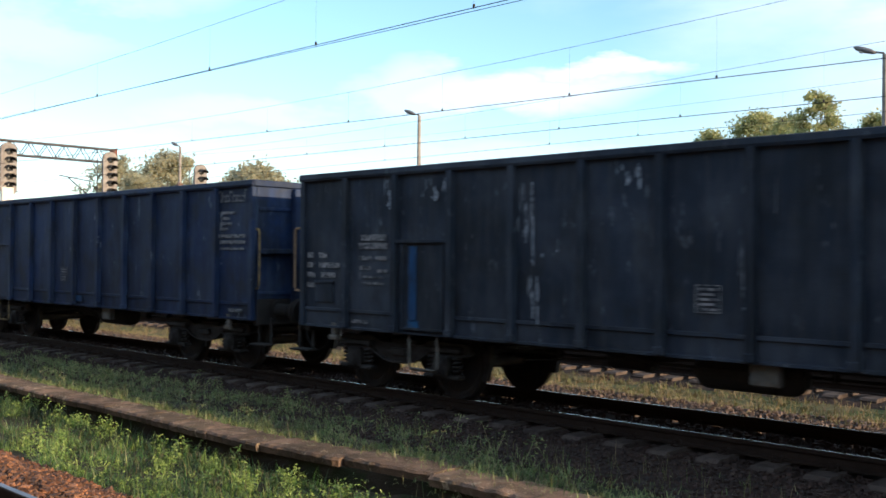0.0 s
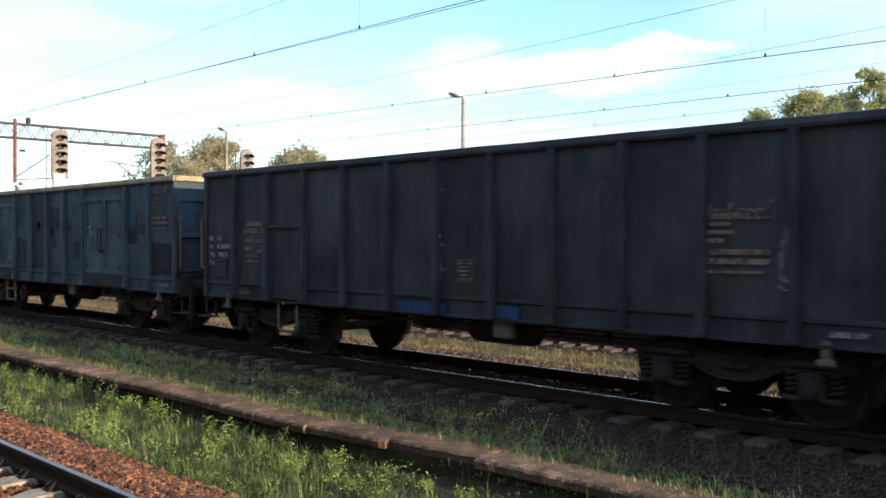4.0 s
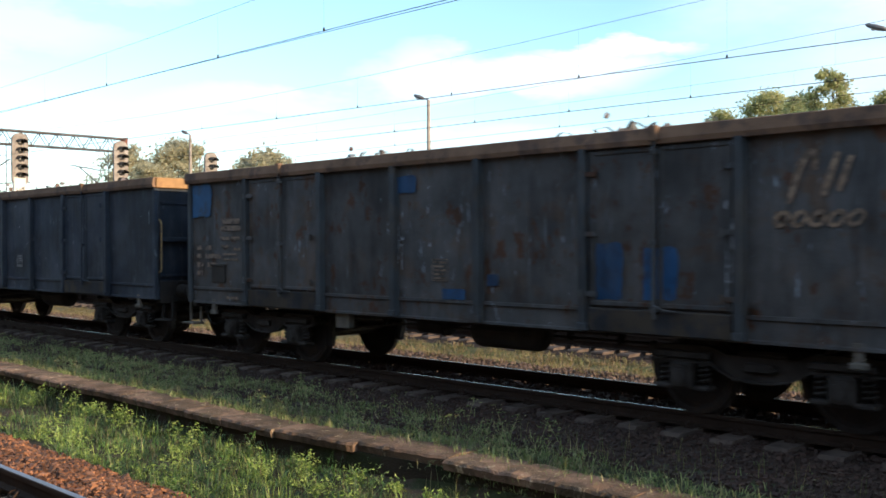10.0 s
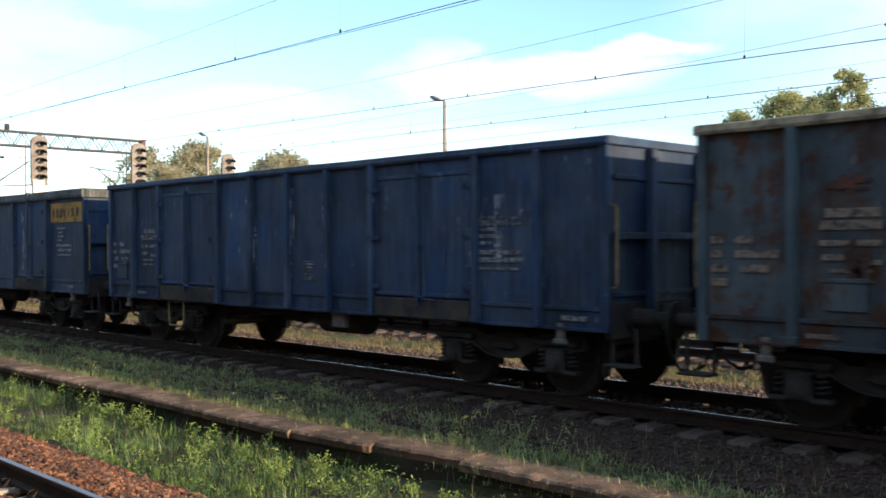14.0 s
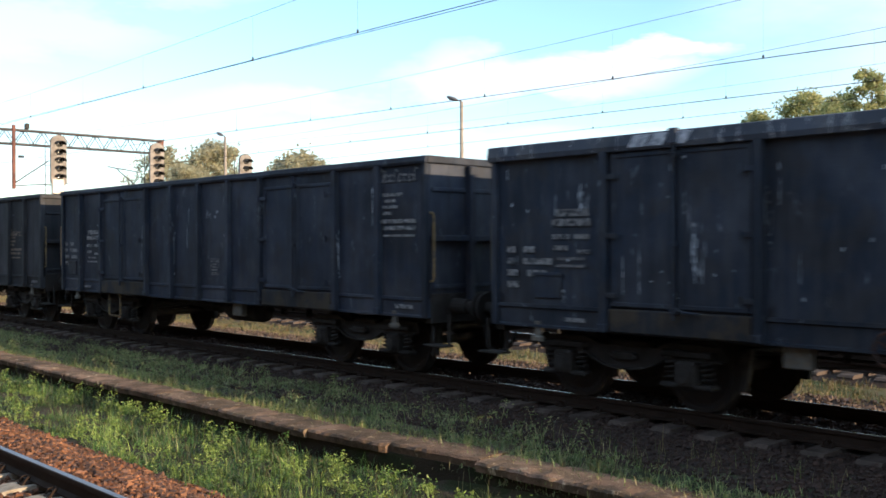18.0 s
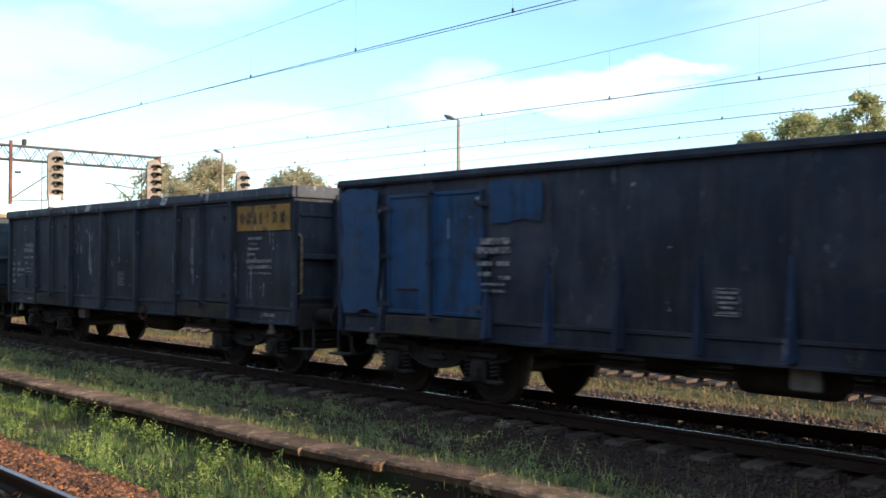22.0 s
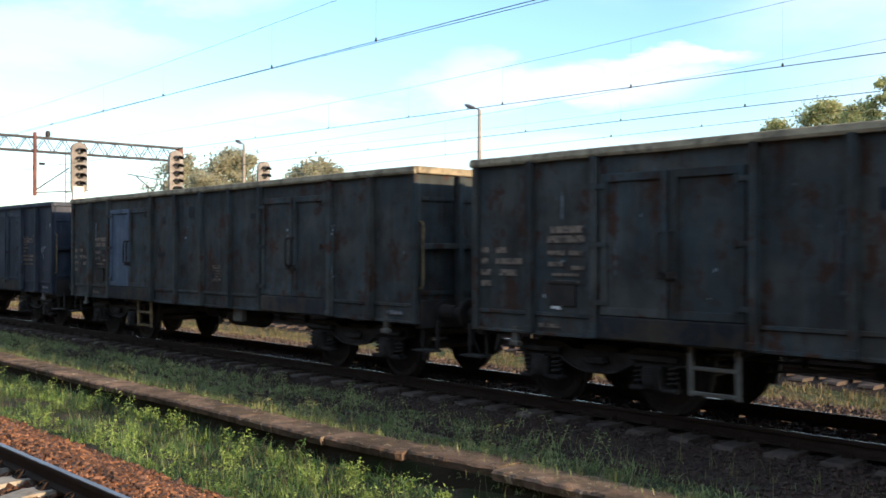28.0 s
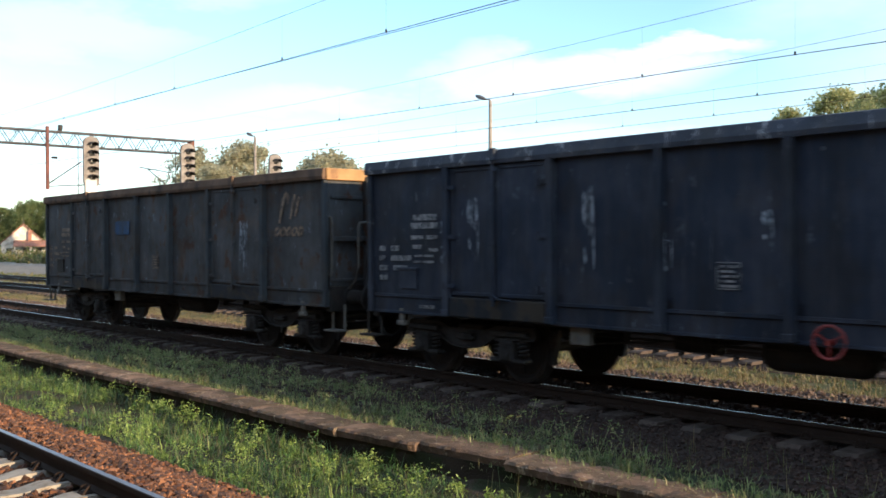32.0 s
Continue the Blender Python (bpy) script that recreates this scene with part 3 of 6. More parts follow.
stones("ballast_near", "loose orange-brown ballast stones beside the near track", M_STONE_RED, 19000, (-30, 2), (3.44, 4.7), 0.056, 1, 0.055)
stones("ballast_between", "orange-brown ballast between the near track's sleepers", M_STONE_RED, 8000, (-20, 3), (1.98, 3.32), 0.058, 2, -0.005, off_sleeper)
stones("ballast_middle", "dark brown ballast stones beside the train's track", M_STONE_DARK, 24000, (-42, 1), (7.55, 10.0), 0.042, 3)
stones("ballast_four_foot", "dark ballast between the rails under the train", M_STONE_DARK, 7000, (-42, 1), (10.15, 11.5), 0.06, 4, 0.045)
stones("ballast_far", "pinkish grey ballast on the far shoulder of the train's track", M_STONE_PINK, 13000, (-60, 2), (11.75, 13.85), 0.045, 5)


def blades(name, label, mat, tufts, x_range, y_range, height, seed_, per=9, width=0.006, lean=0.45, thin=None, curve=1.0, gather=0.035):
    """Tufts of arching blades, each blade bent over in three lengths."""
    rng = np.random.default_rng(seed_)
    verts, faces, base = [], [], 0
    for _ in range(tufts):
        x = x_range[0] + (x_range[1] - x_range[0]) * rng.random() ** curve
        y = rng.uniform(*y_range)
        if thin and rng.random() > thin(x, y):
            continue
        z = ground_height(y) - 0.02
        big = rng.uniform(0.45, 1.3)
        for _ in range(int(per * rng.uniform(0.6, 1.4))):
            h = height * big * rng.uniform(0.45, 1.2)
            a, bend, w = rng.uniform(0, 6.283), lean * rng.uniform(0.1, 1.5), width * rng.uniform(0.7, 1.5)
            dx, dy = math.cos(a), math.sin(a)
            px, py, pz = x + rng.normal(0, gather), y + rng.normal(0, gather), z
            tilt = bend * 0.3
            for i in range(3):
                e = w * (1.0, 0.95, 0.7)[i]
                verts += [(px + dy * e, py - dx * e, pz), (px - dy * e, py + dx * e, pz)]
                px, py, pz = px + dx * math.sin(tilt) * h / 3, py + dy * math.sin(tilt) * h / 3, pz + math.cos(tilt) * h / 3
                tilt += bend * 0.75
            verts.append((px, py, pz))
            faces += [(base, base + 1, base + 3, base + 2), (base + 2, base + 3, base + 5, base + 4), (base + 4, base + 5, base + 6)]
            base += 7
    me = joined(name, verts, faces, mat)
    return tagged(new(name, me), label, "grass", kind="stuff")


def patchy(x, y):
    return 0.35 + 1.2 * (noise.noise((x * 0.55, y * 0.8, 3.0)) + 0.25)


def clumpy(x, y):
    return 0.2 + 2.2 * (noise.noise((x * 1.1, y * 1.5, 7.0)) + 0.2)


def strip(x, y):
    """Thick towards the ballast, thin in the dark gap under the kerb."""
    return clumpy(x, y) * (1.2 if y < 5.5 else 1.2 - 0.55 * (y - 5.5) / 0.9 if x > -14 else 1.1)


def verge(x, y):
    """Green behind the kerb: a wide band far off that narrows to a fringe."""
    edge = 7.3 + min(1.75, max(0.0, (-4.5 - x) * 0.2))
    return (0.25 + patchy(x, y)) * (1.0 if y < edge else 0.5 if y < edge + 0.25 else 0.03)


blades("grass_strip", "short green grass on the strip below the kerb", M_GRASS, 14000, (-40, 2), (4.55, 6.5), 0.11, 11, 9, 0.0035, 1.8, strip, 0.62)
blades("grass_tufts", "arching grass tufts on the strip below the kerb", M_GRASS, 1900, (-36, 2), (4.6, 6.45), 0.25, 16, 20, 0.003, 1.8, strip, 0.66, 0.045)
blades("lime_tufts", "sunlit lime green tufts on the strip below the kerb", M_WEED, 520, (-34, -2.4), (4.62, 6.2), 0.22, 18, 26, 0.003, 1.6, lambda x, y: clumpy(x + 31, y) * 0.9, 0.66, 0.045)
blades("grass_seedheads", "pale flowering grass stalks along the kerb", M_DRYGRASS, 330, (-36, -3.2), (5.0, 7.0), 0.3, 17, 3, 0.0022, 0.6, None, 0.66)
blades("ballast_stalks", "thin brown stalks that stand in the ballast", M_DRYGRASS, 420, (-16, -1.5), (7.1, 8.7), 0.27, 24, 3, 0.002, 0.5, lambda x, y: clumpy(x * 0.8 + 9, y), 0.8)
blades("grass_verge", "dull green grass behind the kerb", M_VERGE, 14000, (-60, 3), (6.9, 9.0), 0.12, 12, 9, 0.004, 1.5, verge, 0.6)
blades("kerb_grass", "grass tufts that overgrow the edges of the kerb", M_GRASS, 2600, (-45, -3), (6.1, 6.42), 0.2, 20, 12, 0.0033, 1.6, lambda x, y: 0.15 + clumpy(x * 0.7, y) * (1.2 if x < -8.5 else 0.4), 0.7, 0.06)
blades("kerb_back_grass", "grass that creeps over the back edge of the kerb", M_VERGE, 3200, (-45, -3), (6.72, 7.08), 0.13, 23, 10, 0.0038, 1.8, lambda x, y: 0.35 + clumpy(x * 0.8, y), 0.66, 0.06)
blades("kerb_straw", "dry straw that lies in the joints of the kerb", M_DRYGRASS, 170, (-30, -4.5), (6.45, 6.85), 0.09, 25, 7, 0.003, 2.6, lambda x, y: clumpy(x * 1.3, y) * 0.9, 0.66, 0.06)
blades("grass_verge_tufts", "taller grass tufts behind the kerb", M_VERGE, 1000, (-50, -2), (7.0, 8.6), 0.2, 19, 14, 0.003, 1.3, verge, 0.62)


def weeds(name, label, mat, count, x_range, y_range, seed_):
    """Leafy weeds: a thin stem each with many small leaves."""
    rng = np.random.default_rng(seed_)
    verts, faces = [], []
    for _ in range(count):
        x, y = x_range[0] + (x_range[1] - x_range[0]) * rng.random() ** 0.7, rng.uniform(*y_range)
        if rng.random() > clumpy(x * 1.6 + 20, y) * 1.2 - 0.25:
            continue
        z, h = ground_height(y), rng.uniform(0.12, 0.36)
        bx, by = rng.normal(0, 0.12, 2)
        for i in range(int(14 + 90 * h)):
            t = rng.uniform(0.25, 1)
            p = np.array((x + bx * t + rng.normal(0, 0.045), y + by * t + rng.normal(0, 0.045), z + h * t))
            u = rng.normal(0, 1, 3)
            u[2] *= 0.4
            u *= 0.019 * rng.uniform(0.6, 1.4) / np.linalg.norm(u)
            w = np.cross(u, rng.normal(0, 1, 3))
            w *= 0.006 * rng.uniform(0.7, 1.3) / np.linalg.norm(w)
            k = len(verts)
            verts += [tuple(p - u), tuple(p + w), tuple(p + u), tuple(p - w)]
            faces.append((k, k + 1, k + 2, k + 3))
        k = len(verts)
        verts += [(x - 0.004, y, z), (x + 0.004, y, z), (x + bx + 0.002, y + by, z + h), (x + bx - 0.002, y + by, z + h)]
        faces.append((k, k + 1, k + 2, k + 3))
    tagged(new(name, joined(name, verts, faces, mat)), label, "weeds", kind="stuff")


weeds("strip_weeds", "lime green leafy weeds on the strip below the kerb", M_WEED, 300, (-34, -2.2), (4.7, 6.3), 21)


# bushy weeds: place, radius, height, 1 for lime green
WEEDS = [(-18.0, 6.30, 0.13, 0.26, 1), (-14.8, 6.30, 0.24, 0.29, 1), (-13.4, 4.93, 0.24, 0.26, 1), (-11.3, 5.07, 0.34, 0.36, 1), (-13.0, 6.24, 0.20, 0.29, 1), (-11.9, 6.13, 0.24, 0.31, 1), (-9.1, 5.17, 0.27, 0.31, 1), (-9.9, 5.80, 0.21, 0.29, 1), (-10.3, 6.30, 0.19, 0.26, 1), (-12.4, 6.30, 0.16, 0.26, 1), (-8.4, 5.84, 0.19, 0.31, 1), (-9.3, 6.30, 0.10, 0.29, 0), (-7.7, 5.90, 0.18, 0.20, 1), (-8.3, 6.30, 0.18, 0.22, 1), (-7.5, 6.30, 0.16, 0.20, 1), (-16.9, 5.93, 0.24, 0.29, 0), (-16.0, 6.04, 0.20, 0.31, 0), (-15.5, 6.30, 0.16, 0.26, 0), (-13.8, 6.30, 0.16, 0.22, 0), (-13.3, 6.30, 0.10, 0.19, 1), (-10.9, 6.30, 0.08, 0.17, 1), (-8.8, 5.70, 0.19, 0.26, 0), (-8.4, 6.22, 0.13, 0.20, 0), (-7.5, 6.30, 0.11, 0.17, 0), (-6.9, 6.30, 0.13, 0.17, 1), (-6.4, 6.30, 0.13, 0.17, 1)]


def weed_plant(x, y, r, h, seed_, mat, label):
    """A bushy weed: many thin stems that lean outwards, each set with small pointed leaves."""
    rng = np.random.default_rng(seed_)
    verts, faces = [], []
    z = ground_height(y)
    for _ in range(int(10 + 150 * r * r)):
        a, q = rng.uniform(0, 6.283), math.sqrt(rng.random())
        bx, by = x + 0.5 * r * q * math.cos(a), y + 0.5 * r * q * math.sin(a)
        tx, ty, tz = x + r * q * math.cos(a) + rng.normal(0, 0.03), y + r * q * math.sin(a) + rng.normal(0, 0.03), h * (1.0 - 0.45 * q * q) * rng.uniform(0.65, 1.1)
        k = len(verts)
        verts += [(bx - 0.003, by, z), (bx + 0.003, by, z), (tx, ty, z + tz)]
        faces.append((k, k + 1, k + 2))
        for i in range(int(9 + 24 * tz)):
            t = rng.uniform(0.25, 1.02)
            p = np.array((bx + (tx - bx) * t, by + (ty - by) * t, z + tz * t)) + rng.normal(0, 0.014, 3)
            u = rng.normal(0, 1, 3)
            u[2] = 0.5 * u[2] + 0.25
            u *= rng.uniform(0.011, 0.024) / np.linalg.norm(u)
            w = np.cross(u, rng.normal(0, 1, 3))
            w *= rng.uniform(0.005, 0.009) / np.linalg.norm(w)
            k = len(verts)
            verts += [tuple(p - u), tuple(p + w), tuple(p + u), tuple(p - w)]
            faces.append((k, k + 1, k + 2, k + 3))
    tagged(new("weed_plant", joined("weed_plant", verts, faces, mat)), label, "weed", "weeds on the strip below the kerb")


for n_, (wx, wy, wr, wh, tone) in enumerate(WEEDS):
    weed_plant(wx, wy, wr, wh * 0.9, 300 + n_, M_WEED if tone else M_GRASS, "bushy lime green weed with small leaves on the strip" if tone else "deep green leafy weed beside the kerb")
weeds("verge_weeds", "small leafy weeds behind the kerb", M_VERGE, 300, (-34, -6), (7.0, 8.6), 22)
blades("dry_grass_far", "dry yellow grass behind the train's track", M_DRYTURF, 15000, (-75, 3), (13.2, 15.5), 0.13, 13, 9, 0.005, 1.2, lambda x, y: 0.5 + clumpy(x, y) if y > 13.6 else 0.3, 0.7)
blades("dry_grass_middle", "dry yellow grass between the far tracks", M_DRYGRASS, 2500, (-90, 5), (18.4, 19.9), 0.2, 14, 8, 0.012, 0.4)
blades("dry_grass_back", "dry grass beyond the far tracks", M_DRYGRASS, 2500, (-120, 5), (22.8, 26.2), 0.25, 15, 8, 0.018, 0.4)

# ---- freight train ----
HALF, WALL_Y, LOW, FLOOR_Z, TOP = 6.4, 1.33, 0.9, 1.2, 3.23
CACHE = {}


def cached(key, build):
    if key not in CACHE:
        CACHE[key] = build()
    return CACHE[key]


def m_panel(w, z0, z1, k, bow=0.0):
    """One side sheet between two ribs, dented by loads, with a pressed strip at its foot."""
    nx, nz = 8, 12
    v, f = [], []
    for j in range(nz + 1):
        for i in range(nx + 1):
            u, t = i / nx, j / nz
            rim = math.sin(math.pi * u) * math.sin(math.pi * t)
            out = 0.0 if k < 0 else rim * (0.013 * noise.noise((u * 2.2 + 9 * k, t * 3.1, k)) + 0.005 * noise.noise((u * 6, t * 9, k + 4.0)) + bow)
            v.append((-w / 2 + w * u, -0.03 - out, z0 + (z1 - z0) * t))
    n = nx + 1
    f = [(j * n + i, j * n + i + 1, (j + 1) * n + i + 1, (j + 1) * n + i) for j in range(nz) for i in range(nx)]
    m = len(v)
    v += [(-w / 2, 0.03, z0), (w / 2, 0.03, z0), (w / 2, 0.03, z1), (-w / 2, 0.03, z1)]
    f += [(m, m + 3, m + 2, m + 1), (0, m, m + 1, nx), (nz * n, nz * n + nx, m + 2, m + 3), (0, nz * n, m + 3, m), (nx, m + 1, m + 2, nz * n + nx)]
    return Geo().add(v, f).mesh("side_panel", True)


def m_rib(w, d, z0, z1):
    """Upright rib of folded plate, splayed at its foot."""
    g = Geo()
    g.add([(-w / 2 - 0.012, 0, z0), (w / 2 + 0.012, 0, z0), (w / 2 + 0.012, 0, z1), (-w / 2 - 0.012, 0, z1), (-w / 2, -d, z0), (w / 2, -d, z0), (w / 2, -d * 0.97, z1), (-w / 2, -d * 0.97, z1)],
          [(0, 3, 2, 1), (4, 5, 6, 7), (0, 1, 5, 4), (2, 3, 7, 6), (1, 2, 6, 5), (3, 0, 4, 7)])
    g.box((-w / 2 - 0.02, -d - 0.012, z0 - 0.04), (w / 2 + 0.02, 0.0, z0 + 0.05), 0.008)
    return g.mesh("rib")


def m_wedge(w, d, z0, z1):
    """Low buttress rib that tapers out half way up the sheet."""
    g = Geo()
    g.add([(-w * 0.8, 0, z0), (w * 0.8, 0, z0), (w * 0.25, 0, z1), (-w * 0.25, 0, z1), (-w / 2, -d, z0), (w / 2, -d, z0), (w * 0.15, -0.02, z1), (-w * 0.15, -0.02, z1)],
          [(0, 3, 2, 1), (4, 5, 6, 7), (0, 1, 5, 4), (2, 3, 7, 6), (1, 2, 6, 5), (3, 0, 4, 7)])
    return g.mesh("rib")


def m_end_wall():
    g = Geo()
    g.box((-0.03, -WALL_Y, LOW + 0.25), (0.03, WALL_Y, TOP - 0.1))
    for z in (1.35, 2.75):
        g.box((0.03, -WALL_Y + 0.05, z - 0.03), (0.06, WALL_Y - 0.05, z + 0.03), 0.008)
    return g.mesh("end_wall")


def m_top_side(kind):
    """Capping rail along a side: shallow on the ribbed wagons, tall on the heavy ones, squared timber on the old ones."""
    h, d = {"E": (0.11, 0.09), "C": (0.19, 0.12), "B": (0.11, 0.1)}[kind]
    g = Geo()
    n = 16
    ys = [(-d, -h), (-d * 1.15, -h * 0.7), (-d, -0.012), (-d + 0.03, 0), (0.05, 0), (0.06, -0.02), (0.06, -h)]
    m = len(ys)
    v, f = [], []
    for i in range(n + 1):
        x = -HALF - 0.03 + (2 * HALF + 0.06) * i / n
        sag = 0.008 * noise.noise((x * 0.8, {"E": 1, "C": 2, "B": 3}[kind], 0.0))
        v += [(x, y + sag, z + TOP + sag) for y, z in ys]
    for i in range(n):
        f += [(i * m + a, i * m + (a + 1) % m, (i + 1) * m + (a + 1) % m, (i + 1) * m + a) for a in range(m)]
    f += [tuple(range(m)), tuple(n * m + a for a in range(m))]
    g.add(v, f)
    if kind == "C":
        for x in (-3.55, 3.45):
            g.box((x - 0.06, -d - 0.05, TOP - 0.16), (x + 0.06, -d + 0.02, TOP + 0.015), 0.01)
    return g.mesh("top_rail")


def m_top_end(kind):
    h, d = {"E": (0.11, 0.05), "C": (0.2, 0.07), "B": (0.11, 0.07)}[kind]
    return Geo().box((-0.05, -WALL_Y - 0.07, TOP - h), (d, WALL_Y + 0.07, TOP - 0.004), 0.012).mesh("end_top_rail")


def m_sill():
    """Channel-shaped sole bar along the side."""
    out = [(0.04, LOW), (0.04, FLOOR_Z + 0.02), (-0.035, FLOOR_Z + 0.02), (-0.035, FLOOR_Z), (-0.065, FLOOR_Z - 0.01), (-0.065, FLOOR_Z - 0.05), (-0.035, FLOOR_Z - 0.06), (-0.035, LOW + 0.04), (-0.065, LOW + 0.03), (-0.065, LOW)]
    n = len(out)
    return Geo().add([(x, y, z) for x in (-HALF, HALF) for y, z in out], [(i, (i + 1) % n, n + (i + 1) % n, n + i) for i in range(n)] + [tuple(range(n)), tuple(range(2 * n - 1, n - 1, -1))]).mesh("sill")


def m_floor():
    g = Geo()
    g.box((-HALF, -WALL_Y + 0.04, FLOOR_Z), (HALF, WALL_Y - 0.04, FLOOR_Z + 0.06))
    g.box((-HALF + 0.1, -0.3, 0.78), (HALF - 0.1, 0.3, FLOOR_Z), 0.01)
    for x in (-5.4, -3.6, -2.1, -0.8, 0.8, 2.1, 3.6, 5.4):
        g.box((x - 0.06, -WALL_Y + 0.05, 0.98), (x + 0.06, WALL_Y - 0.05, FLOOR_Z), 0.01)
    return g.mesh("floor_pan")


def m_headstock():
    g = Geo()
    g.box((-0.14, -1.3, 0.82), (0.0, 1.3, FLOOR_Z + 0.05), 0.012)
    g.box((0.0, -0.35, 0.88), (0.03, 0.35, 1.2), 0.008)
    return g.mesh("headstock")


def m_buffer():
    """Sprung buffer pointing along +x with a dished round plate."""
    g = Geo()
    g.lathe([(0, 0.17), (0.03, 0.17), (0.03, 0.12), (0.33, 0.11), (0.33, 0.085), (0.56, 0.085), (0.56, 0.22), (0.6, 0.225), (0.612, 0.19), (0.615, 0.0001)], (0, 0, 1.06), "x", 16)
    return g.mesh("buffer")


def m_coupling():
    """Screw coupling: hook, links and hanging screw."""
    g = Geo()
    g.box((0.0, -0.04, 0.98), (0.28, 0.04, 1.1), 0.015)
    g.tube([(0.24, 0, 1.12), (0.34, 0, 1.1), (0.38, 0, 1.02), (0.32, 0, 0.96)], 0.035, 8)
    for s in (-0.07, 0.07):
        g.tube([(0.3, s, 1.05), (0.45, s, 0.92), (0.62, s, 0.9)], 0.02, 6)
    return g.mesh("screw_coupling")


def m_hose(s):
    return Geo().tube([(0.02, 0.38 * s, 0.98), (0.12, 0.4 * s, 0.9), (0.2, 0.42 * s, 0.62), (0.32, 0.4 * s, 0.42), (0.46, 0.36 * s, 0.39), (0.6, 0.3 * s, 0.48), (0.68, 0.26 * s, 0.68)], 0.024, 8).mesh("brake_hose", True)


def m_end_frame():
    """Cross beam of the end wall."""
    return Geo().box((0.0, -WALL_Y + 0.03, 2.0), (0.1, WALL_Y - 0.03, 2.09), 0.012).mesh("end_beam")


def m_end_upright():
    return Geo().box((0.0, -0.06, LOW + 0.2), (0.12, 0.06, TOP - 0.12), 0.015).mesh("end_upright")


def m_grab(reach):
    g = Geo()
    g.tube([(0, 0, 1.42), (reach - 0.02, 0, 1.44), (reach, 0, 1.48), (reach, 0, 2.36), (reach - 0.02, 0, 2.4), (0, 0, 2.42)], 0.019, 6)
    return g.mesh("grab_rail")


def m_hoop():
    """Tall bent handrail at the end platform."""
    return Geo().tube([(0.02, 0, 1.2), (0.2, 0, 1.35), (0.28, 0, 1.6), (0.28, 0, 2.25), (0.24, 0.06, 2.32), (0.24, 0.5, 2.32), (0.24, 0.56, 2.25), (0.1, 0.56, 1.9)], 0.018, 8).mesh("handrail_hoop", True)


def m_step():
    g = Geo()
    g.box((-0.2, -0.14, 0.5), (0.2, 0.1, 0.53), 0.006)
    for x in (-0.17, 0.17):
        g.box((x - 0.02, 0.02, 0.5), (x + 0.02, 0.06, 0.95), 0.004)
    return g.mesh("shunter_step")


def m_ladder():
    g = Geo()
    for x in (-0.3, 0.3):
        g.box((x - 0.03, -0.025, 0.34), (x + 0.03, 0.025, 0.95), 0.006)
    for z in (0.38, 0.66):
        g.box((-0.28, -0.04, z - 0.02), (0.28, 0.03, z + 0.02), 0.006)
    return g.mesh("step_ladder")


def m_loop():
    return Geo().tube([(-0.27, 0, 0.95), (-0.27, 0, 0.46), (-0.24, 0, 0.42), (0.24, 0, 0.42), (0.27, 0, 0.46), (0.27, 0, 0.95)], 0.022, 8).mesh("step_loop", True)


def m_door(w, z0, z1, framed):
    """Door leaf: a raised frame round an inset panel, with cross creases."""
    g = Geo()
    b, d = (0.1, 0.045) if framed else (0.055, 0.03)
    g.box((-w / 2 + b, -0.012, z0 + b), (w / 2 - b, 0.02, z1 - b))
    g.box((-w / 2, -d, z0), (-w / 2 + b, 0.02, z1), 0.008)
    g.box((w / 2 - b, -d, z0), (w / 2, 0.02, z1), 0.008)
    g.box((-w / 2 + b, -d, z0), (w / 2 - b, 0.02, z0 + b), 0.008)
    g.box((-w / 2 + b, -d, z1 - b), (w / 2 - b, 0.02, z1), 0.008)
    return g.mesh("door")


def m_bar_handle():
    g = Geo()
    g.tube([(0, -0.03, 1.7), (0, -0.09, 1.73), (0, -0.1, 1.78), (0, -0.1, 2.12), (0, -0.09, 2.17), (0, -0.03, 2.2)], 0.018, 6)
    g.box((-0.05, -0.07, 1.66), (0.05, -0.03, 1.74), 0.008)
    return g.mesh("handle")


def m_lock_rod():
    g = Geo()
    g.tube([(0, -0.07, 1.1), (0, -0.07, 3.1)], 0.02, 8)
    for z in (1.2, 1.95, 2.95):
        g.box((-0.045, -0.09, z - 0.03), (0.045, -0.02, z + 0.03), 0.008)
    g.tube([(0, -0.08, 1.25), (0.14, -0.09, 1.2), (0.34, -0.08, 1.19)], 0.014, 6)
    return g.mesh("locking_rod")


def m_hinge():
    g = Geo()
    g.box((-0.11, -0.03, -0.03), (0.11, -0.005, 0.03), 0.005)
    g.tube([(-0.1, -0.04, -0.05), (-0.1, -0.04, 0.05)], 0.02, 8)
    return g.mesh("hinge")


def m_door_sill(w):
    return Geo().box((-w / 2, -0.05, LOW + 0.02), (w / 2, 0.03, FLOOR_Z - 0.01), 0.01).mesh("door_sill")


def m_hatch(w):
    g = Geo()
    g.box((-w / 2, -0.02, 0.98), (w / 2, 0.0, 2.18), 0.004)
    for x in (-w / 2, w / 2 - 0.05):
        g.box((x, -0.05, 0.96), (x + 0.05, 0.0, 2.2), 0.006)
    g.box((-w / 2 - 0.08, -0.07, 2.16), (w / 2 + 0.08, 0.0, 2.21), 0.008)
    g.box((-w / 2 + 0.05, -0.045, 0.96), (w / 2 - 0.05, 0.0, 1.0), 0.006)
    return g.mesh("hatch_door")


def m_flap(w):
    """Small discharge flap low on the end bay."""
    g = Geo()
    g.box((-w / 2, -0.025, 1.28), (w / 2, 0.0, 1.58), 0.006)
    g.box((-w / 2 - 0.02, -0.04, 1.56), (w / 2 + 0.02, -0.0, 1.6), 0.006)
    return g.mesh("label_holder")


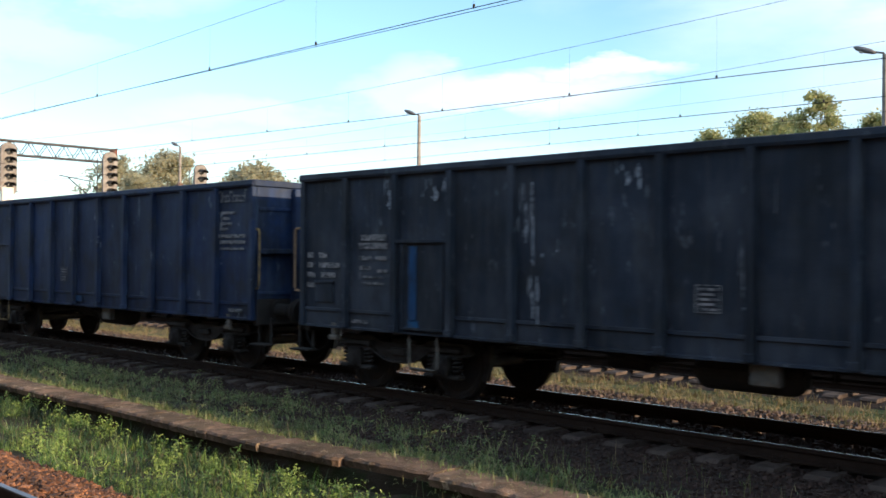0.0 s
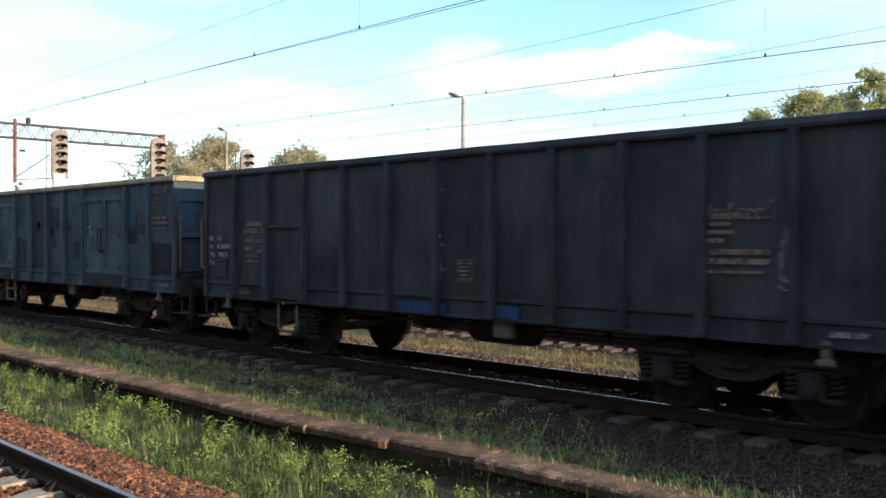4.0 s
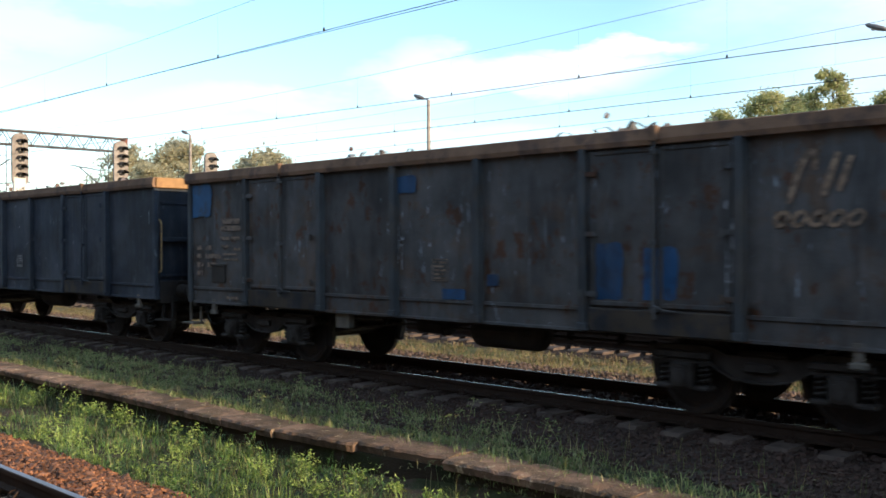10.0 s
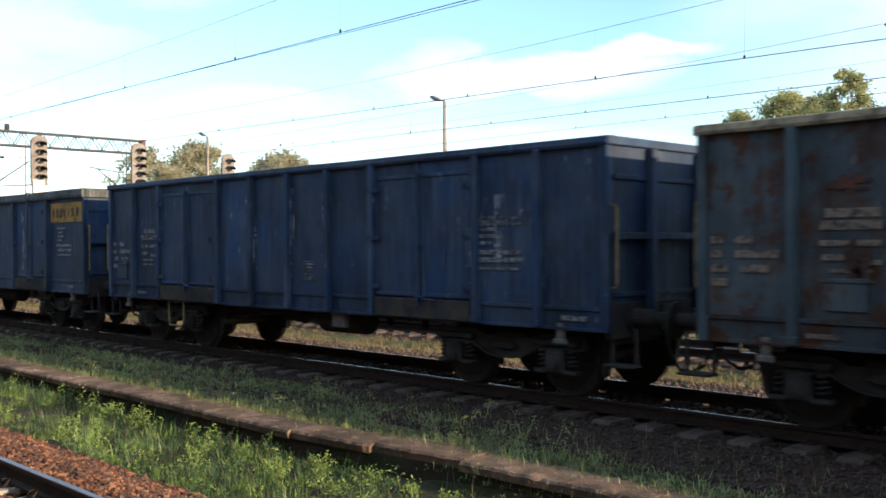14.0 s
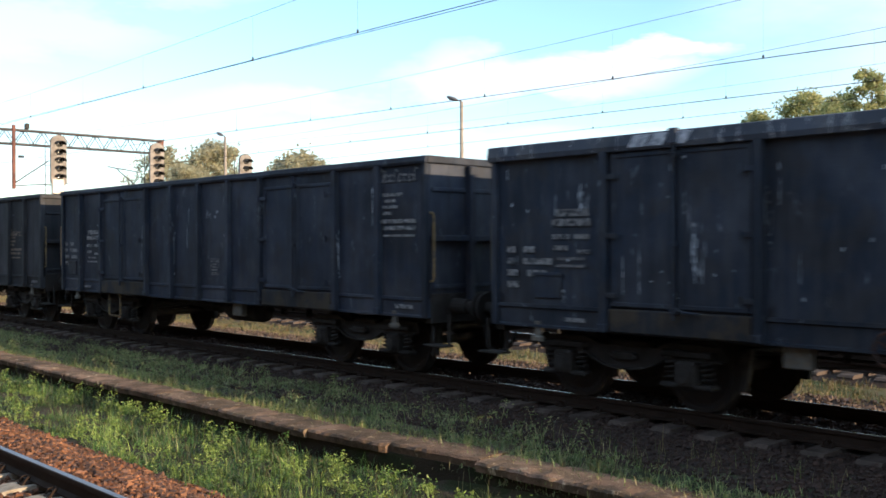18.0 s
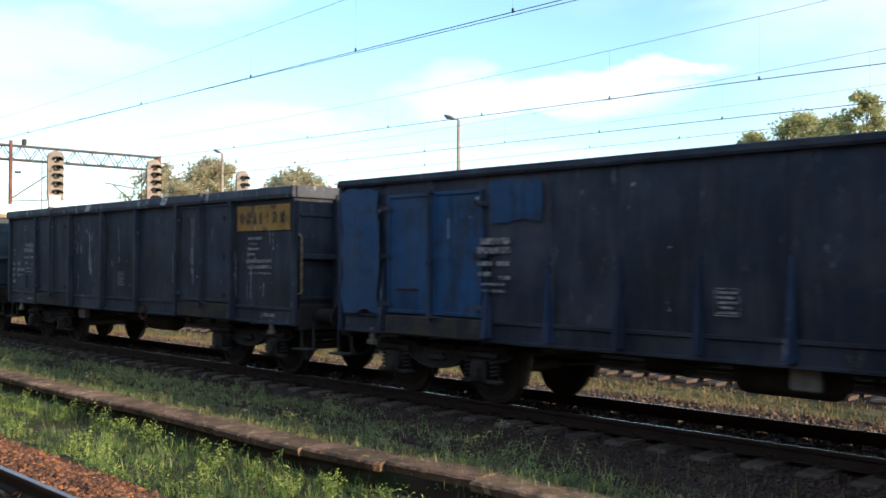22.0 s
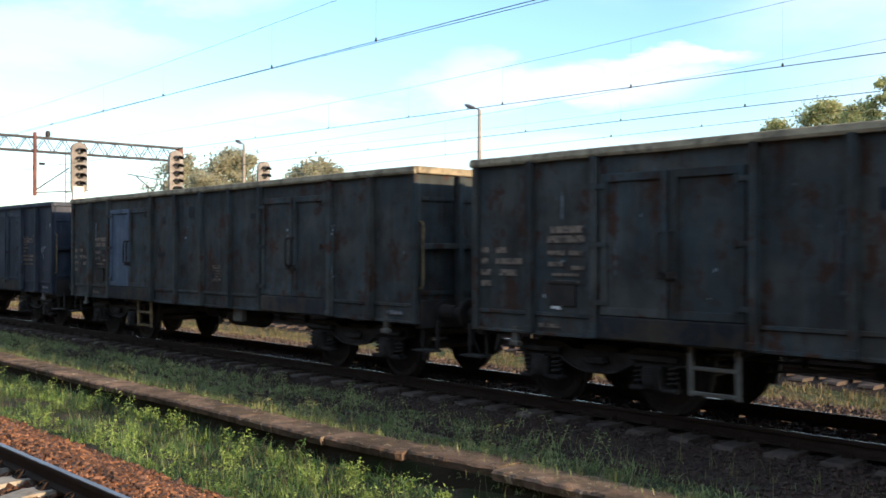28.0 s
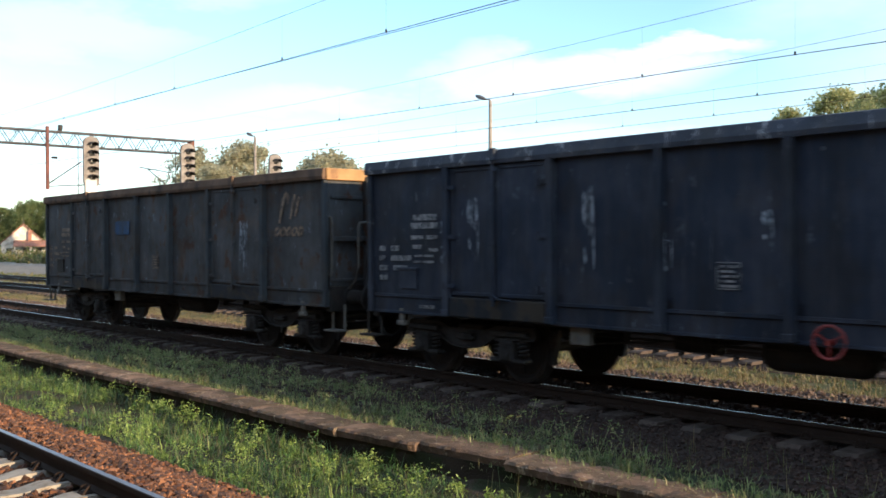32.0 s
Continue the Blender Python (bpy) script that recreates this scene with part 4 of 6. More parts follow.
def m_wheelset():
    g = Geo()
    for s in (-1, 1):
        g.lathe([(0.0, 0.1), (s * 0.01, 0.36), (s * -0.03, 0.4), (s * -0.03, 0.488), (s * 0.0, 0.49), (s * 0.012, 0.462), (s * 0.1, 0.457), (s * 0.105, 0.4), (s * 0.06, 0.36), (s * 0.08, 0.1), (s * 0.09, 0.06)], (0, s * 0.71, 0), "y", 32)
        g.box((-0.05, s * 0.785 - 0.01, 0.2), (0.05, s * 0.785 + 0.01, 0.34), 0.004)
    g.tube([(0, -1.05, 0), (0, 1.05, 0)], 0.075, 12)
    return g.mesh("wheelset")


def m_side_frame():
    """Welded bogie frame side: level over the axles, dished between them."""
    low = [(1.34, 0.63), (0.58, 0.62), (0.46, 0.55), (0.3, 0.48), (0.12, 0.455), (-0.12, 0.455), (-0.3, 0.48), (-0.46, 0.55), (-0.58, 0.62), (-1.34, 0.63)]
    g = Geo().prism([(-1.36, 0.68), (-1.3, 0.79), (-0.6, 0.8), (-0.4, 0.72), (0.4, 0.72), (0.6, 0.8), (1.3, 0.79), (1.36, 0.68)] + low, -0.05, 0.05)
    for (xa, za), (xb, zb) in zip(low, low[1:]):
        g.prism([(xa, za - 0.012), (xa, za + 0.012), (xb, zb + 0.012), (xb, zb - 0.012)], -0.11, -0.045)
    for x in (-0.9, 0.9):
        g.box((x - 0.34, -0.15, 0.66), (x + 0.34, -0.04, 0.735), 0.012)
    g.box((-0.16, -0.12, 0.56), (0.16, -0.04, 0.66), 0.015)
    g.tube([(-0.2, -0.1, 0.6), (0.2, -0.1, 0.6)], 0.02, 6)
    return g.mesh("side_frame")


def m_axle_box():
    """Cast box with a bolted round cover and two wings that carry the springs."""
    g = Geo()
    g.box((-0.14, -0.17, 0.32), (0.14, 0.06, 0.62), 0.03)
    g.box((-0.34, -0.14, 0.3), (0.34, 0.05, 0.365), 0.02)
    g.lathe([(-0.215, 0.05), (-0.21, 0.085), (-0.19, 0.09), (-0.188, 0.115), (-0.165, 0.12), (-0.1, 0.12)], (0, 0, 0.46), "y", 16)
    for a in range(4):
        g.box((0.088 * math.cos(a * 1.571 + 0.785) - 0.014, -0.2, 0.46 + 0.088 * math.sin(a * 1.571 + 0.785) - 0.014), (0.088 * math.cos(a * 1.571 + 0.785) + 0.014, -0.186, 0.46 + 0.088 * math.sin(a * 1.571 + 0.785) + 0.014))
    return g.mesh("axle_box")


def m_spring():
    g = Geo()
    pts = [(0.064 * math.cos(a * 0.9), 0.064 * math.sin(a * 0.9), 0.375 + 0.29 * a / 35) for a in range(36)]
    return g.tube(pts, 0.019, 5).mesh("coil_spring")


def m_bolster():
    g = Geo()
    g.box((-0.28, -1.0, 0.5), (0.28, 1.0, 0.78), 0.03)
    g.lathe([(0.76, 0.3), (0.9, 0.28)], (0, 0, 0), "z", 16)
    for x in (-1.2, 1.2):
        g.tube([(x, -0.95, 0.68), (x, 0.95, 0.68)], 0.05, 8)
    return g.mesh("bolster")


def m_brake_shoe():
    g = Geo()
    arc = [0.46 + 0.5 * math.sin(a) for a in (-0.35, 0.0, 0.35)]
    g.prism([(0.46, arc[0]), (0.5, arc[1]), (0.46, arc[2]), (0.54, arc[2] + 0.06), (0.6, 0.78), (0.64, 0.78), (0.58, arc[1]), (0.54, arc[0])], -0.05, 0.05)
    return g.mesh("brake_block")


def m_tank():
    g = Geo()
    g.lathe([(-0.65, 0.02), (-0.63, 0.12), (-0.57, 0.18), (-0.5, 0.2), (0.5, 0.2), (0.57, 0.18), (0.63, 0.12), (0.65, 0.02)], (0, 0, 0), "x", 18)
    for x in (-0.35, 0.35):
        g.box((x - 0.02, -0.03, 0.18), (x + 0.02, 0.03, 0.42), 0.004)
    return g.mesh("air_reservoir")


def m_cylinder():
    g = Geo()
    g.lathe([(-0.3, 0.1), (-0.3, 0.17), (0.2, 0.17), (0.2, 0.19), (0.24, 0.19), (0.26, 0.06), (0.6, 0.03)], (0, 0, 0), "x", 16)
    g.box((-0.2, -0.04, 0.15), (0.1, 0.04, 0.45), 0.006)
    return g.mesh("brake_cylinder")


def m_rigging():
    g = Geo()
    g.tube([(-3.3, -0.55, 0.72), (3.3, -0.55, 0.72)], 0.02, 6)
    g.tube([(-3.2, -0.9, 0.84), (2.6, -0.9, 0.84)], 0.016, 6)
    g.tube([(-2.2, -1.0, 0.66), (-0.9, -1.0, 0.78), (1.0, -1.0, 0.78)], 0.014, 6)
    for x in (-2.0, -0.6, 1.6, 2.4):
        g.box((x - 0.02, -0.62, 0.68), (x + 0.02, -0.5, 1.0), 0.004)
        g.box((x - 0.02, -0.93, 0.8), (x + 0.02, -0.87, 1.0), 0.004)
    return g.mesh("brake_rigging")


def m_valve_box():
    return Geo().box((-0.16, -0.06, 0.66), (0.16, 0.06, 0.9), 0.015).mesh("changeover_plate")


def m_handwheel():
    g = Geo()
    ring = [(0.17 * math.cos(a * math.pi / 10), 0.0, 0.17 * math.sin(a * math.pi / 10)) for a in range(21)]
    g.tube(ring, 0.017, 6)
    for a in (0.5, 2.6, 4.7):
        g.tube([(0, 0.0, 0), (0.165 * math.cos(a), 0.0, 0.165 * math.sin(a))], 0.012, 5)
    g.lathe([(-0.04, 0.03), (0.16, 0.03)], (0, 0, 0), "y", 10)
    return g.mesh("handwheel")


def m_jack():
    """Pale lifting and lamp bracket on the headstock corner."""
    g = Geo()
    g.box((-0.05, -0.04, 0.78), (0.05, 0.02, 0.98), 0.01)
    g.box((-0.09, -0.06, 0.72), (0.09, 0.02, 0.79), 0.012)
    return g.mesh("lamp_bracket")


def m_bars(rows, jitter=0):
    """Unreadable stencilled lines: small raised paint bars, rows of (x0, x1, z, height)."""
    g = Geo()
    for x0, x1, z, h in rows:
        x = x0
        k = 0
        while x < x1 - 0.01:
            w = min((0.05, 0.085, 0.065)[k % 3] * h / 0.07 + 0.01, x1 - x)
            g.box((x, -0.004, z), (x + w, 0.0, z + h))
            x += w + 0.012
            k += 1
    return g.mesh("lettering")


def m_frame_mark(w, h, lines):
    g = Geo()
    t = 0.01
    g.box((-w / 2, -0.004, 0), (w / 2, 0, t)).box((-w / 2, -0.004, h - t), (w / 2, 0, h)).box((-w / 2, -0.004, t), (-w / 2 + t, 0, h - t)).box((w / 2 - t, -0.004, t), (w / 2, 0, h - t))
    for i in range(lines):
        z = h * (i + 0.7) / (lines + 0.6)
        g.box((-w / 2 + 0.04, -0.004, z - 0.014), (w / 2 - 0.03 - 0.04 * (i % 2), 0, z + 0.014))
    return g.mesh("load_table")


def ribbon(g, pts, w):
    """A brushed stroke along points in x and z, wider in its middle."""
    n = len(pts)
    for i in range(n - 1):
        (xa, za), (xb, zb) = pts[i], pts[i + 1]
        d = Vector((xb - xa, zb - za)).normalized()
        a, b = (w * (0.35 + 0.3 * math.sin(math.pi * (k + 0.5) / n)) for k in (i, i + 1))
        xa, za, xb, zb = xa - d.x * 0.004, za - d.y * 0.004, xb + d.x * 0.004, zb + d.y * 0.004
        g.prism([(xa - d.y * a, za + d.x * a), (xb - d.y * b, zb + d.x * b), (xb + d.y * b, zb - d.x * b), (xa + d.y * a, za - d.x * a)], -0.004 - 0.0004 * (i % 3), 0.0)


def m_emblem():
    """A worn company sign as plain brushed shapes: slanting strokes over a row of equal rings."""
    g = Geo()
    ribbon(g, [(-0.3, 0.14), (-0.25, 0.32), (-0.18, 0.5), (-0.11, 0.6), (-0.05, 0.58), (-0.06, 0.44)], 0.056)
    ribbon(g, [(0.02, 0.2), (0.08, 0.38), (0.15, 0.58)], 0.05)
    ribbon(g, [(0.16, 0.24), (0.21, 0.38), (0.27, 0.54)], 0.045)
    for x in (-0.37, -0.2, -0.03, 0.14, 0.31):
        ribbon(g, [(x + 0.062 * math.cos(k * 0.79) + 0.03 * math.sin(k * 0.79), 0.064 * math.sin(k * 0.79)) for k in range(9)], 0.036)
    return g.mesh("emblem")


def m_sign_panel():
    g = Geo()
    g.box((-0.82, -0.005, 0), (0.82, 0.0, 0.44))
    return g.mesh("sign_panel")


def m_sign_blots():
    """Dark worn blots on the sign where its paint has gone, as plain ragged bars."""
    g = Geo()
    for i, (x, w, h) in enumerate(((-0.66, 0.13, 0.22), (-0.45, 0.16, 0.25), (-0.24, 0.13, 0.24), (-0.06, 0.11, 0.25), (0.15, 0.05, 0.2), (0.37, 0.16, 0.23), (0.6, 0.17, 0.25))):
        n = 20
        ring = []
        for a in range(n):
            t = 2 * math.pi * a / n
            c, d = math.cos(t), math.sin(t)
            q = 0.86 + 0.42 * noise.noise((2.3 * c + i * 5, 2.3 * d, i * 3.0))
            m = max(abs(c), abs(d)) ** 0.7
            ring.append((x + w / 2 * c / m * q, 0.215 + h / 2 * d / m * q))
        g.prism(ring, -0.009, -0.0055)
    return g.mesh("worn_letters")


def m_blot(w, h, k):
    """A ragged spot where rust has eaten through."""
    n = 44
    return Geo().prism([(w / 2 * r * math.cos(a), h / 2 * r * math.sin(a)) for a, r in ((2 * math.pi * i / n, 0.72 + 0.75 * noise.noise((2.6 * math.cos(6.283 * i / n) + k, 2.6 * math.sin(6.283 * i / n), k * 1.7))) for i in range(n))], -0.003, 0.0).mesh("rust_spot")


def m_patch(w, h, k):
    """A brushed rectangle of other paint with uneven edges."""
    rng = random.Random(k)
    n = 6
    ring = [(-w / 2 + w * i / n, -h / 2) for i in range(n)] + [(w / 2, -h / 2 + h * i / n) for i in range(n)] + [(w / 2 - w * i / n, h / 2) for i in range(n)] + [(-w / 2, h / 2 - h * i / n) for i in range(n)]
    j = 0.05 * min(w, h)
    return Geo().prism([(x + rng.uniform(-j, j), z + rng.uniform(-j, j)) for x, z in ring], -0.003, 0.0).mesh("paint_patch")


PAINTS = {
    "slate": material("slate_blue_wagon_paint", (0.02, 0.029, 0.048), 0.7, 0.0, (0.019, 0.025, 0.036), 1.5, 0.4, streak=(0.038, 0.044, 0.055), chips=((0.09, 0.10, 0.12), 0.605), spread=0.17, dust=((0.05, 0.055, 0.066), 0.45)),
    "dusk": material("blue_black_wagon_paint", (0.019, 0.027, 0.048), 0.68, 0.0, (0.024, 0.027, 0.038), 1.5, 0.4, streak=(0.034, 0.041, 0.055), chips=((0.10, 0.11, 0.13), 0.61), spread=0.17, dust=((0.048, 0.049, 0.06), 0.45)),
    "navy": material("navy_blue_wagon_paint", (0.011, 0.023, 0.066), 0.62, 0.0, (0.015, 0.021, 0.040), 1.6, 0.4, streak=(0.032, 0.044, 0.075), chips=((0.12, 0.14, 0.18), 0.61), spread=0.17, dust=((0.034, 0.048, 0.085), 0.5)),
    "blue": material("dull_blue_wagon_paint", (0.014, 0.035, 0.088), 0.62, 0.0, (0.02, 0.03, 0.058), 1.6, 0.35, streak=(0.045, 0.066, 0.11), chips=((0.16, 0.19, 0.23), 0.620), spread=0.17, dust=((0.05, 0.062, 0.085), 0.5)),
    "streaky": material("navy_wagon_paint_with_white_runs", (0.014, 0.023, 0.048), 0.65, 0.0, (0.020, 0.027, 0.042), 1.6, 0.4, streak=(0.06, 0.072, 0.095), chips=((0.17, 0.19, 0.23), 0.610), spread=0.17, dust=((0.05, 0.056, 0.068), 0.5)),
    "charcoal": material("charcoal_wagon_paint", (0.027, 0.030, 0.038), 0.75, 0.0, (0.032, 0.033, 0.038), 1.4, 0.4, streak=(0.045, 0.045, 0.047), chips=((0.08, 0.08, 0.08), 0.640), spread=0.17, dust=((0.053, 0.053, 0.059), 0.5)),
    "chipped": material("chipped_navy_black_wagon_paint", (0.019, 0.027, 0.046), 0.72, 0.0, (0.027, 0.029, 0.037), 1.6, 0.4, streak=(0.042, 0.046, 0.056), chips=((0.22, 0.24, 0.28), 0.630), spread=0.17, dust=((0.055, 0.059, 0.072), 0.42)),
    "brown": material("brown_grey_wagon_paint", (0.053, 0.056, 0.061), 0.8, 0.0, (0.062, 0.046, 0.036), 2.2, 0.36, streak=(0.07, 0.07, 0.075), chips=((0.17, 0.2, 0.24), 0.61), spots=((0.06, 0.032, 0.02), 0.57), spread=0.17, dust=((0.085, 0.082, 0.082), 0.45)),
    "patched": material("patched_steel_blue_wagon_paint", (0.042, 0.069, 0.095), 0.7, 0.0, (0.026, 0.038, 0.055), 1.8, 0.45, streak=(0.062, 0.08, 0.10), chips=((0.13, 0.16, 0.19), 0.630), spots=((0.055, 0.032, 0.025), 0.575), spread=0.17, dust=((0.07, 0.076, 0.085), 0.5)),
    "rusted": material("rust_eaten_blue_wagon_paint", (0.044, 0.060, 0.075), 0.75, 0.0, (0.048, 0.027, 0.020), 2.4, 0.42, streak=(0.06, 0.07, 0.08), chips=((0.11, 0.13, 0.15), 0.630), spots=((0.055, 0.024, 0.015), 0.55), spread=0.17, dust=((0.075, 0.075, 0.075), 0.5)),
    "steel": material("steel_blue_frame_paint", (0.050, 0.078, 0.10), 0.7, 0.0, (0.032, 0.048, 0.062), 1.8, 0.4, streak=(0.06, 0.078, 0.09), chips=((0.055, 0.035, 0.028), 0.62), spread=0.15, dust=((0.07, 0.078, 0.085), 0.4)),
    "grey": material("blue_grey_rib_paint", (0.036, 0.044, 0.054), 0.75, 0.0, (0.05, 0.045, 0.042), 1.8, 0.4, streak=(0.05, 0.058, 0.068), chips=((0.05, 0.035, 0.028), 0.62), spread=0.15, dust=((0.06, 0.062, 0.066), 0.4)),
    "olive": material("olive_grey_wagon_paint", (0.039, 0.050, 0.056), 0.8, 0.0, (0.040, 0.032, 0.027), 2.6, 0.36, streak=(0.06, 0.065, 0.068), chips=((0.09, 0.10, 0.11), 0.630), spots=((0.045, 0.024, 0.017), 0.55), spread=0.17, dust=((0.07, 0.065, 0.055), 0.5)),
}
M_DARKPATCH = material("dark_repaint", (0.014, 0.017, 0.022), 0.7, 0.0, (0.02, 0.024, 0.03), 6, 0.4)
M_SCUFF = material("pale_scuff_marks", (0.30, 0.33, 0.38), 0.8, 0.0, (0.10, 0.115, 0.14), 11, 0.45, bump=0)
M_FAINT = material("faint_scuff_marks", (0.075, 0.082, 0.095), 0.8, 0.0, (0.045, 0.05, 0.06), 9, 0.45, bump=0)
M_SPILL = material("white_paint_spill", (0.42, 0.44, 0.5), 0.8, 0.0, (0.2, 0.22, 0.26), 12, 0.4, bump=0)
M_AZURE = material("azure_repaint", (0.017, 0.07, 0.17), 0.6, 0.0, (0.025, 0.055, 0.11), 5, 0.4)
M_PALEBLUE = material("pale_blue_door_paint", (0.075, 0.10, 0.15), 0.7, 0.0, (0.07, 0.09, 0.13), 4, 0.4, streak=(0.16, 0.18, 0.21))
M_RUSTY = material("rust_stain", (0.075, 0.034, 0.022), 0.85, 0.0, (0.04, 0.026, 0.022), 7, 0.5, bump=0.4)
M_PLACARD = material("white_placard_paint", (0.55, 0.56, 0.58), 0.6, 0.0, (0.4, 0.4, 0.42), 9, 0.3)
BAYS = {"E": [-6.4 + 1.0667 * i for i in range(13)], "B": [-6.4 + 1.0667 * i for i in range(13)], "C": [-6.4, -4.55, -2.55, -0.87, 0.75, 2.45, 4.45, 6.4]}
BAYS["D"] = BAYS["E"]


def bogie(parent, x):
    b = part("bogie", cached("bolster", m_bolster), M_UNDER, parent, (x, 0, 0))
    for dx in (-0.9, 0.9):
        w = part("wheelset", cached("wheelset", m_wheelset), M_WHEEL, b, (dx, 0, 0.457))
        w.rotation_mode = "QUATERNION"
        WHEELSETS.append((w, dx))
        for s in (-1, 1):
            part("axle_box", cached("axle_box", m_axle_box), M_BOGIE, b, (dx, s * 1.02, 0), turn=0 if s < 0 else math.pi)
            for e in (0.0, math.pi):
                part("brake_block", cached("brake_block", m_brake_shoe), M_BOGIE, b, (dx, s * 0.76, 0), turn=e)
            for e in (-0.24, 0.24):
                part("coil_spring", cached("coil_spring", m_spring), M_BOGIE, b, (dx + e, s * 1.06, 0))
    for s in (-1, 1):
        part("side_frame", cached("side_frame", m_side_frame), M_BOGIE, b, (0, s * 1.0, 0), turn=0 if s < 0 else math.pi)


WHEELSETS, WAGONS = [], []


def wagon(kind, paint, cap, label, doors="", extras=()):
    """A four-axle open goods wagon. kind: B timber-capped with framed doors, C heavy capping and wide bays, E ribbed, D ribbed with bowed sheets."""
    root = tagged(new("open_goods_wagon"), label, "freight wagon", "wagons of the freight train")
    body = PAINTS[paint]
    frame_paint = PAINTS["steel"] if paint in ("rusted", "patched") else PAINTS["grey"] if paint == "brown" else PAINTS["navy"] if kind == "D" else body
    rim = "C" if kind == "C" else "B" if kind == "B" else "E"
    rim_mat = {"timber": M_TIMBER, "grey": M_RIMGREY, "brown": M_RIMBROWN, "blue": M_RIMBLUE, "same": body}[cap]
    part("floor_pan", cached("floor", m_floor), M_UNDER, root)
    lines = BAYS[kind]
    door_bays = {"B": ((2, 4), (8, 10)), "C": ((1, 2), (5, 6)), "E": ((2, 4), (8, 10)), "D": ((1, 3), (9, 11))}[kind] if doors in ("framed", "plain", "bowed") else ()
    panel_top = TOP - {"E": 0.1, "C": 0.18, "B": 0.1}[rim]
    inside = [x for x in lines[1:-1]]
    for a, b in door_bays:
        inside = [x for x in inside if not lines[a] + 0.01 < x < lines[b] - 0.01]
    for s, turn in ((-1, 0.0), (1, math.pi)):
        for a, b in zip(lines, lines[1:]):
            v_ = -1 if any(lines[p] - 0.01 < (a + b) / 2 < lines[q] + 0.01 for p, q in door_bays) else random.randrange(4)
            part("side_panel", cached(("panel", round(b - a, 2), panel_top, v_, kind == "D"), lambda: m_panel(b - a, FLOOR_Z - 0.02, panel_top, v_, 0.06 if kind == "D" else 0.0)), body, root, (-s * 0 + (a + b) / 2, s * WALL_Y, 0), turn=turn)
        rw, rd = (0.095, 0.1) if kind == "C" else (0.085, 0.09)
        for x in inside:
            part("rib", cached(("rib", kind in "CD" and kind), lambda: m_wedge(rw, 0.13, LOW + 0.06, 2.05) if kind == "D" else m_rib(rw, rd, LOW + 0.06, panel_top)), frame_paint, root, (x, s * (WALL_Y + 0.03), 0), turn=turn)
        for x in (-HALF + 0.04, HALF - 0.04):
            part("corner_post", cached("corner", lambda: Geo().box((-0.05, -0.05, LOW), (0.05, 0.03, TOP - 0.1), 0.012).mesh("corner_post")), frame_paint, root, (x, s * (WALL_Y + 0.035), 0), turn=turn)
        part("sill", cached("sill", m_sill), body, root, (0, s * (WALL_Y - 0.02), 0), turn=turn)
        part("top_rail", cached(("top", rim), lambda: m_top_side(rim)), rim_mat, root, (0, s * WALL_Y, 0), turn=turn)
        for n_, (a, b) in enumerate(door_bays):
            x0, x1 = lines[a] + 0.08, lines[b] - 0.08
            w = (x1 - x0) / 2 - 0.025
            z0, z1 = (1.2, 2.9) if doors == "framed" else (1.22, 3.02 if kind == "C" else 2.95)
            part("door_sill", cached(("door_sill", round(x1 - x0, 2)), lambda: m_door_sill(x1 - x0)), M_SILL, root, ((x0 + x1) / 2, s * (WALL_Y + 0.055), 0), turn=turn)
            for e in (-1, 1):
                dm = M_BRIGHT if doors == "bowed" else body if paint == "brown" else frame_paint
                leaf = part("door", cached(("door", round(w, 2), doors), lambda: m_door(w, z0, z1, doors == "framed")), dm, root, ((x0 + x1) / 2 + e * (w / 2 + 0.015), s * (WALL_Y + 0.045), 0), turn=turn)
                for z in (1.35, 2.05, 2.75):
                    part("hinge", cached("hinge", m_hinge), body, leaf, (e * w / 2 * (-s), -0.035, z))
                if doors == "framed":
                    part("handle", cached("handle", m_bar_handle), M_UNDER, leaf, (-e * (w / 2 - 0.06) * (-s), -0.03, 0), "dark iron lever handle")
            if doors != "framed":
                part("locking_rod", cached("rod", m_lock_rod), body, root, ((x0 + x1) / 2, s * (WALL_Y + 0.07), 0), turn=turn)
        if doors == "hatch":
            for x in ((-3.73, 3.73) if s < 0 else (3.73,)):
                if x < 0 or s > 0:
                    part("hatch_door", cached("hatch", lambda: m_hatch(0.84)), body, root, (x, s * (WALL_Y + 0.032), 0), turn=turn)
        step_x = -2.68 if kind == "B" else -3.78
        if kind == "B":
            part("step_ladder", cached("ladder", m_ladder), M_YELLOW if "yellow" in extras else M_PALE, root, (step_x * -s, s * (WALL_Y - 0.05), 0), turn=turn)
        elif kind == "E":
            part("step_loop", cached("loop", m_loop), M_YELLOW if "yellow" in extras else M_PALE, root, (step_x * -s, s * (WALL_Y - 0.02), 0), turn=turn)
        for e in (-1, 1):
            part("lamp_bracket", cached("jack", m_jack), M_PALE, root, (e * (HALF - 0.75), s * (WALL_Y - 0.01), 0), turn=turn)
            part("shunter_step", cached("step", m_step), M_PALE if paint == "brown" else M_UNDER, root, (e * (HALF + 0.1), s * (WALL_Y - 0.1), 0), turn=turn)
            part("grab_rail", cached(("grab", kind == "E" and e < 0), lambda: m_grab(0.28 if kind == "E" and e < 0 else 0.1)), M_TANRAIL if kind == "E" and e < 0 else M_YELLOW if "yellow" in extras or kind == "E" else M_PALE, root, (e * (HALF - 0.02), s * (WALL_Y - 0.02), 0), turn=0.0 if e > 0 else math.pi)
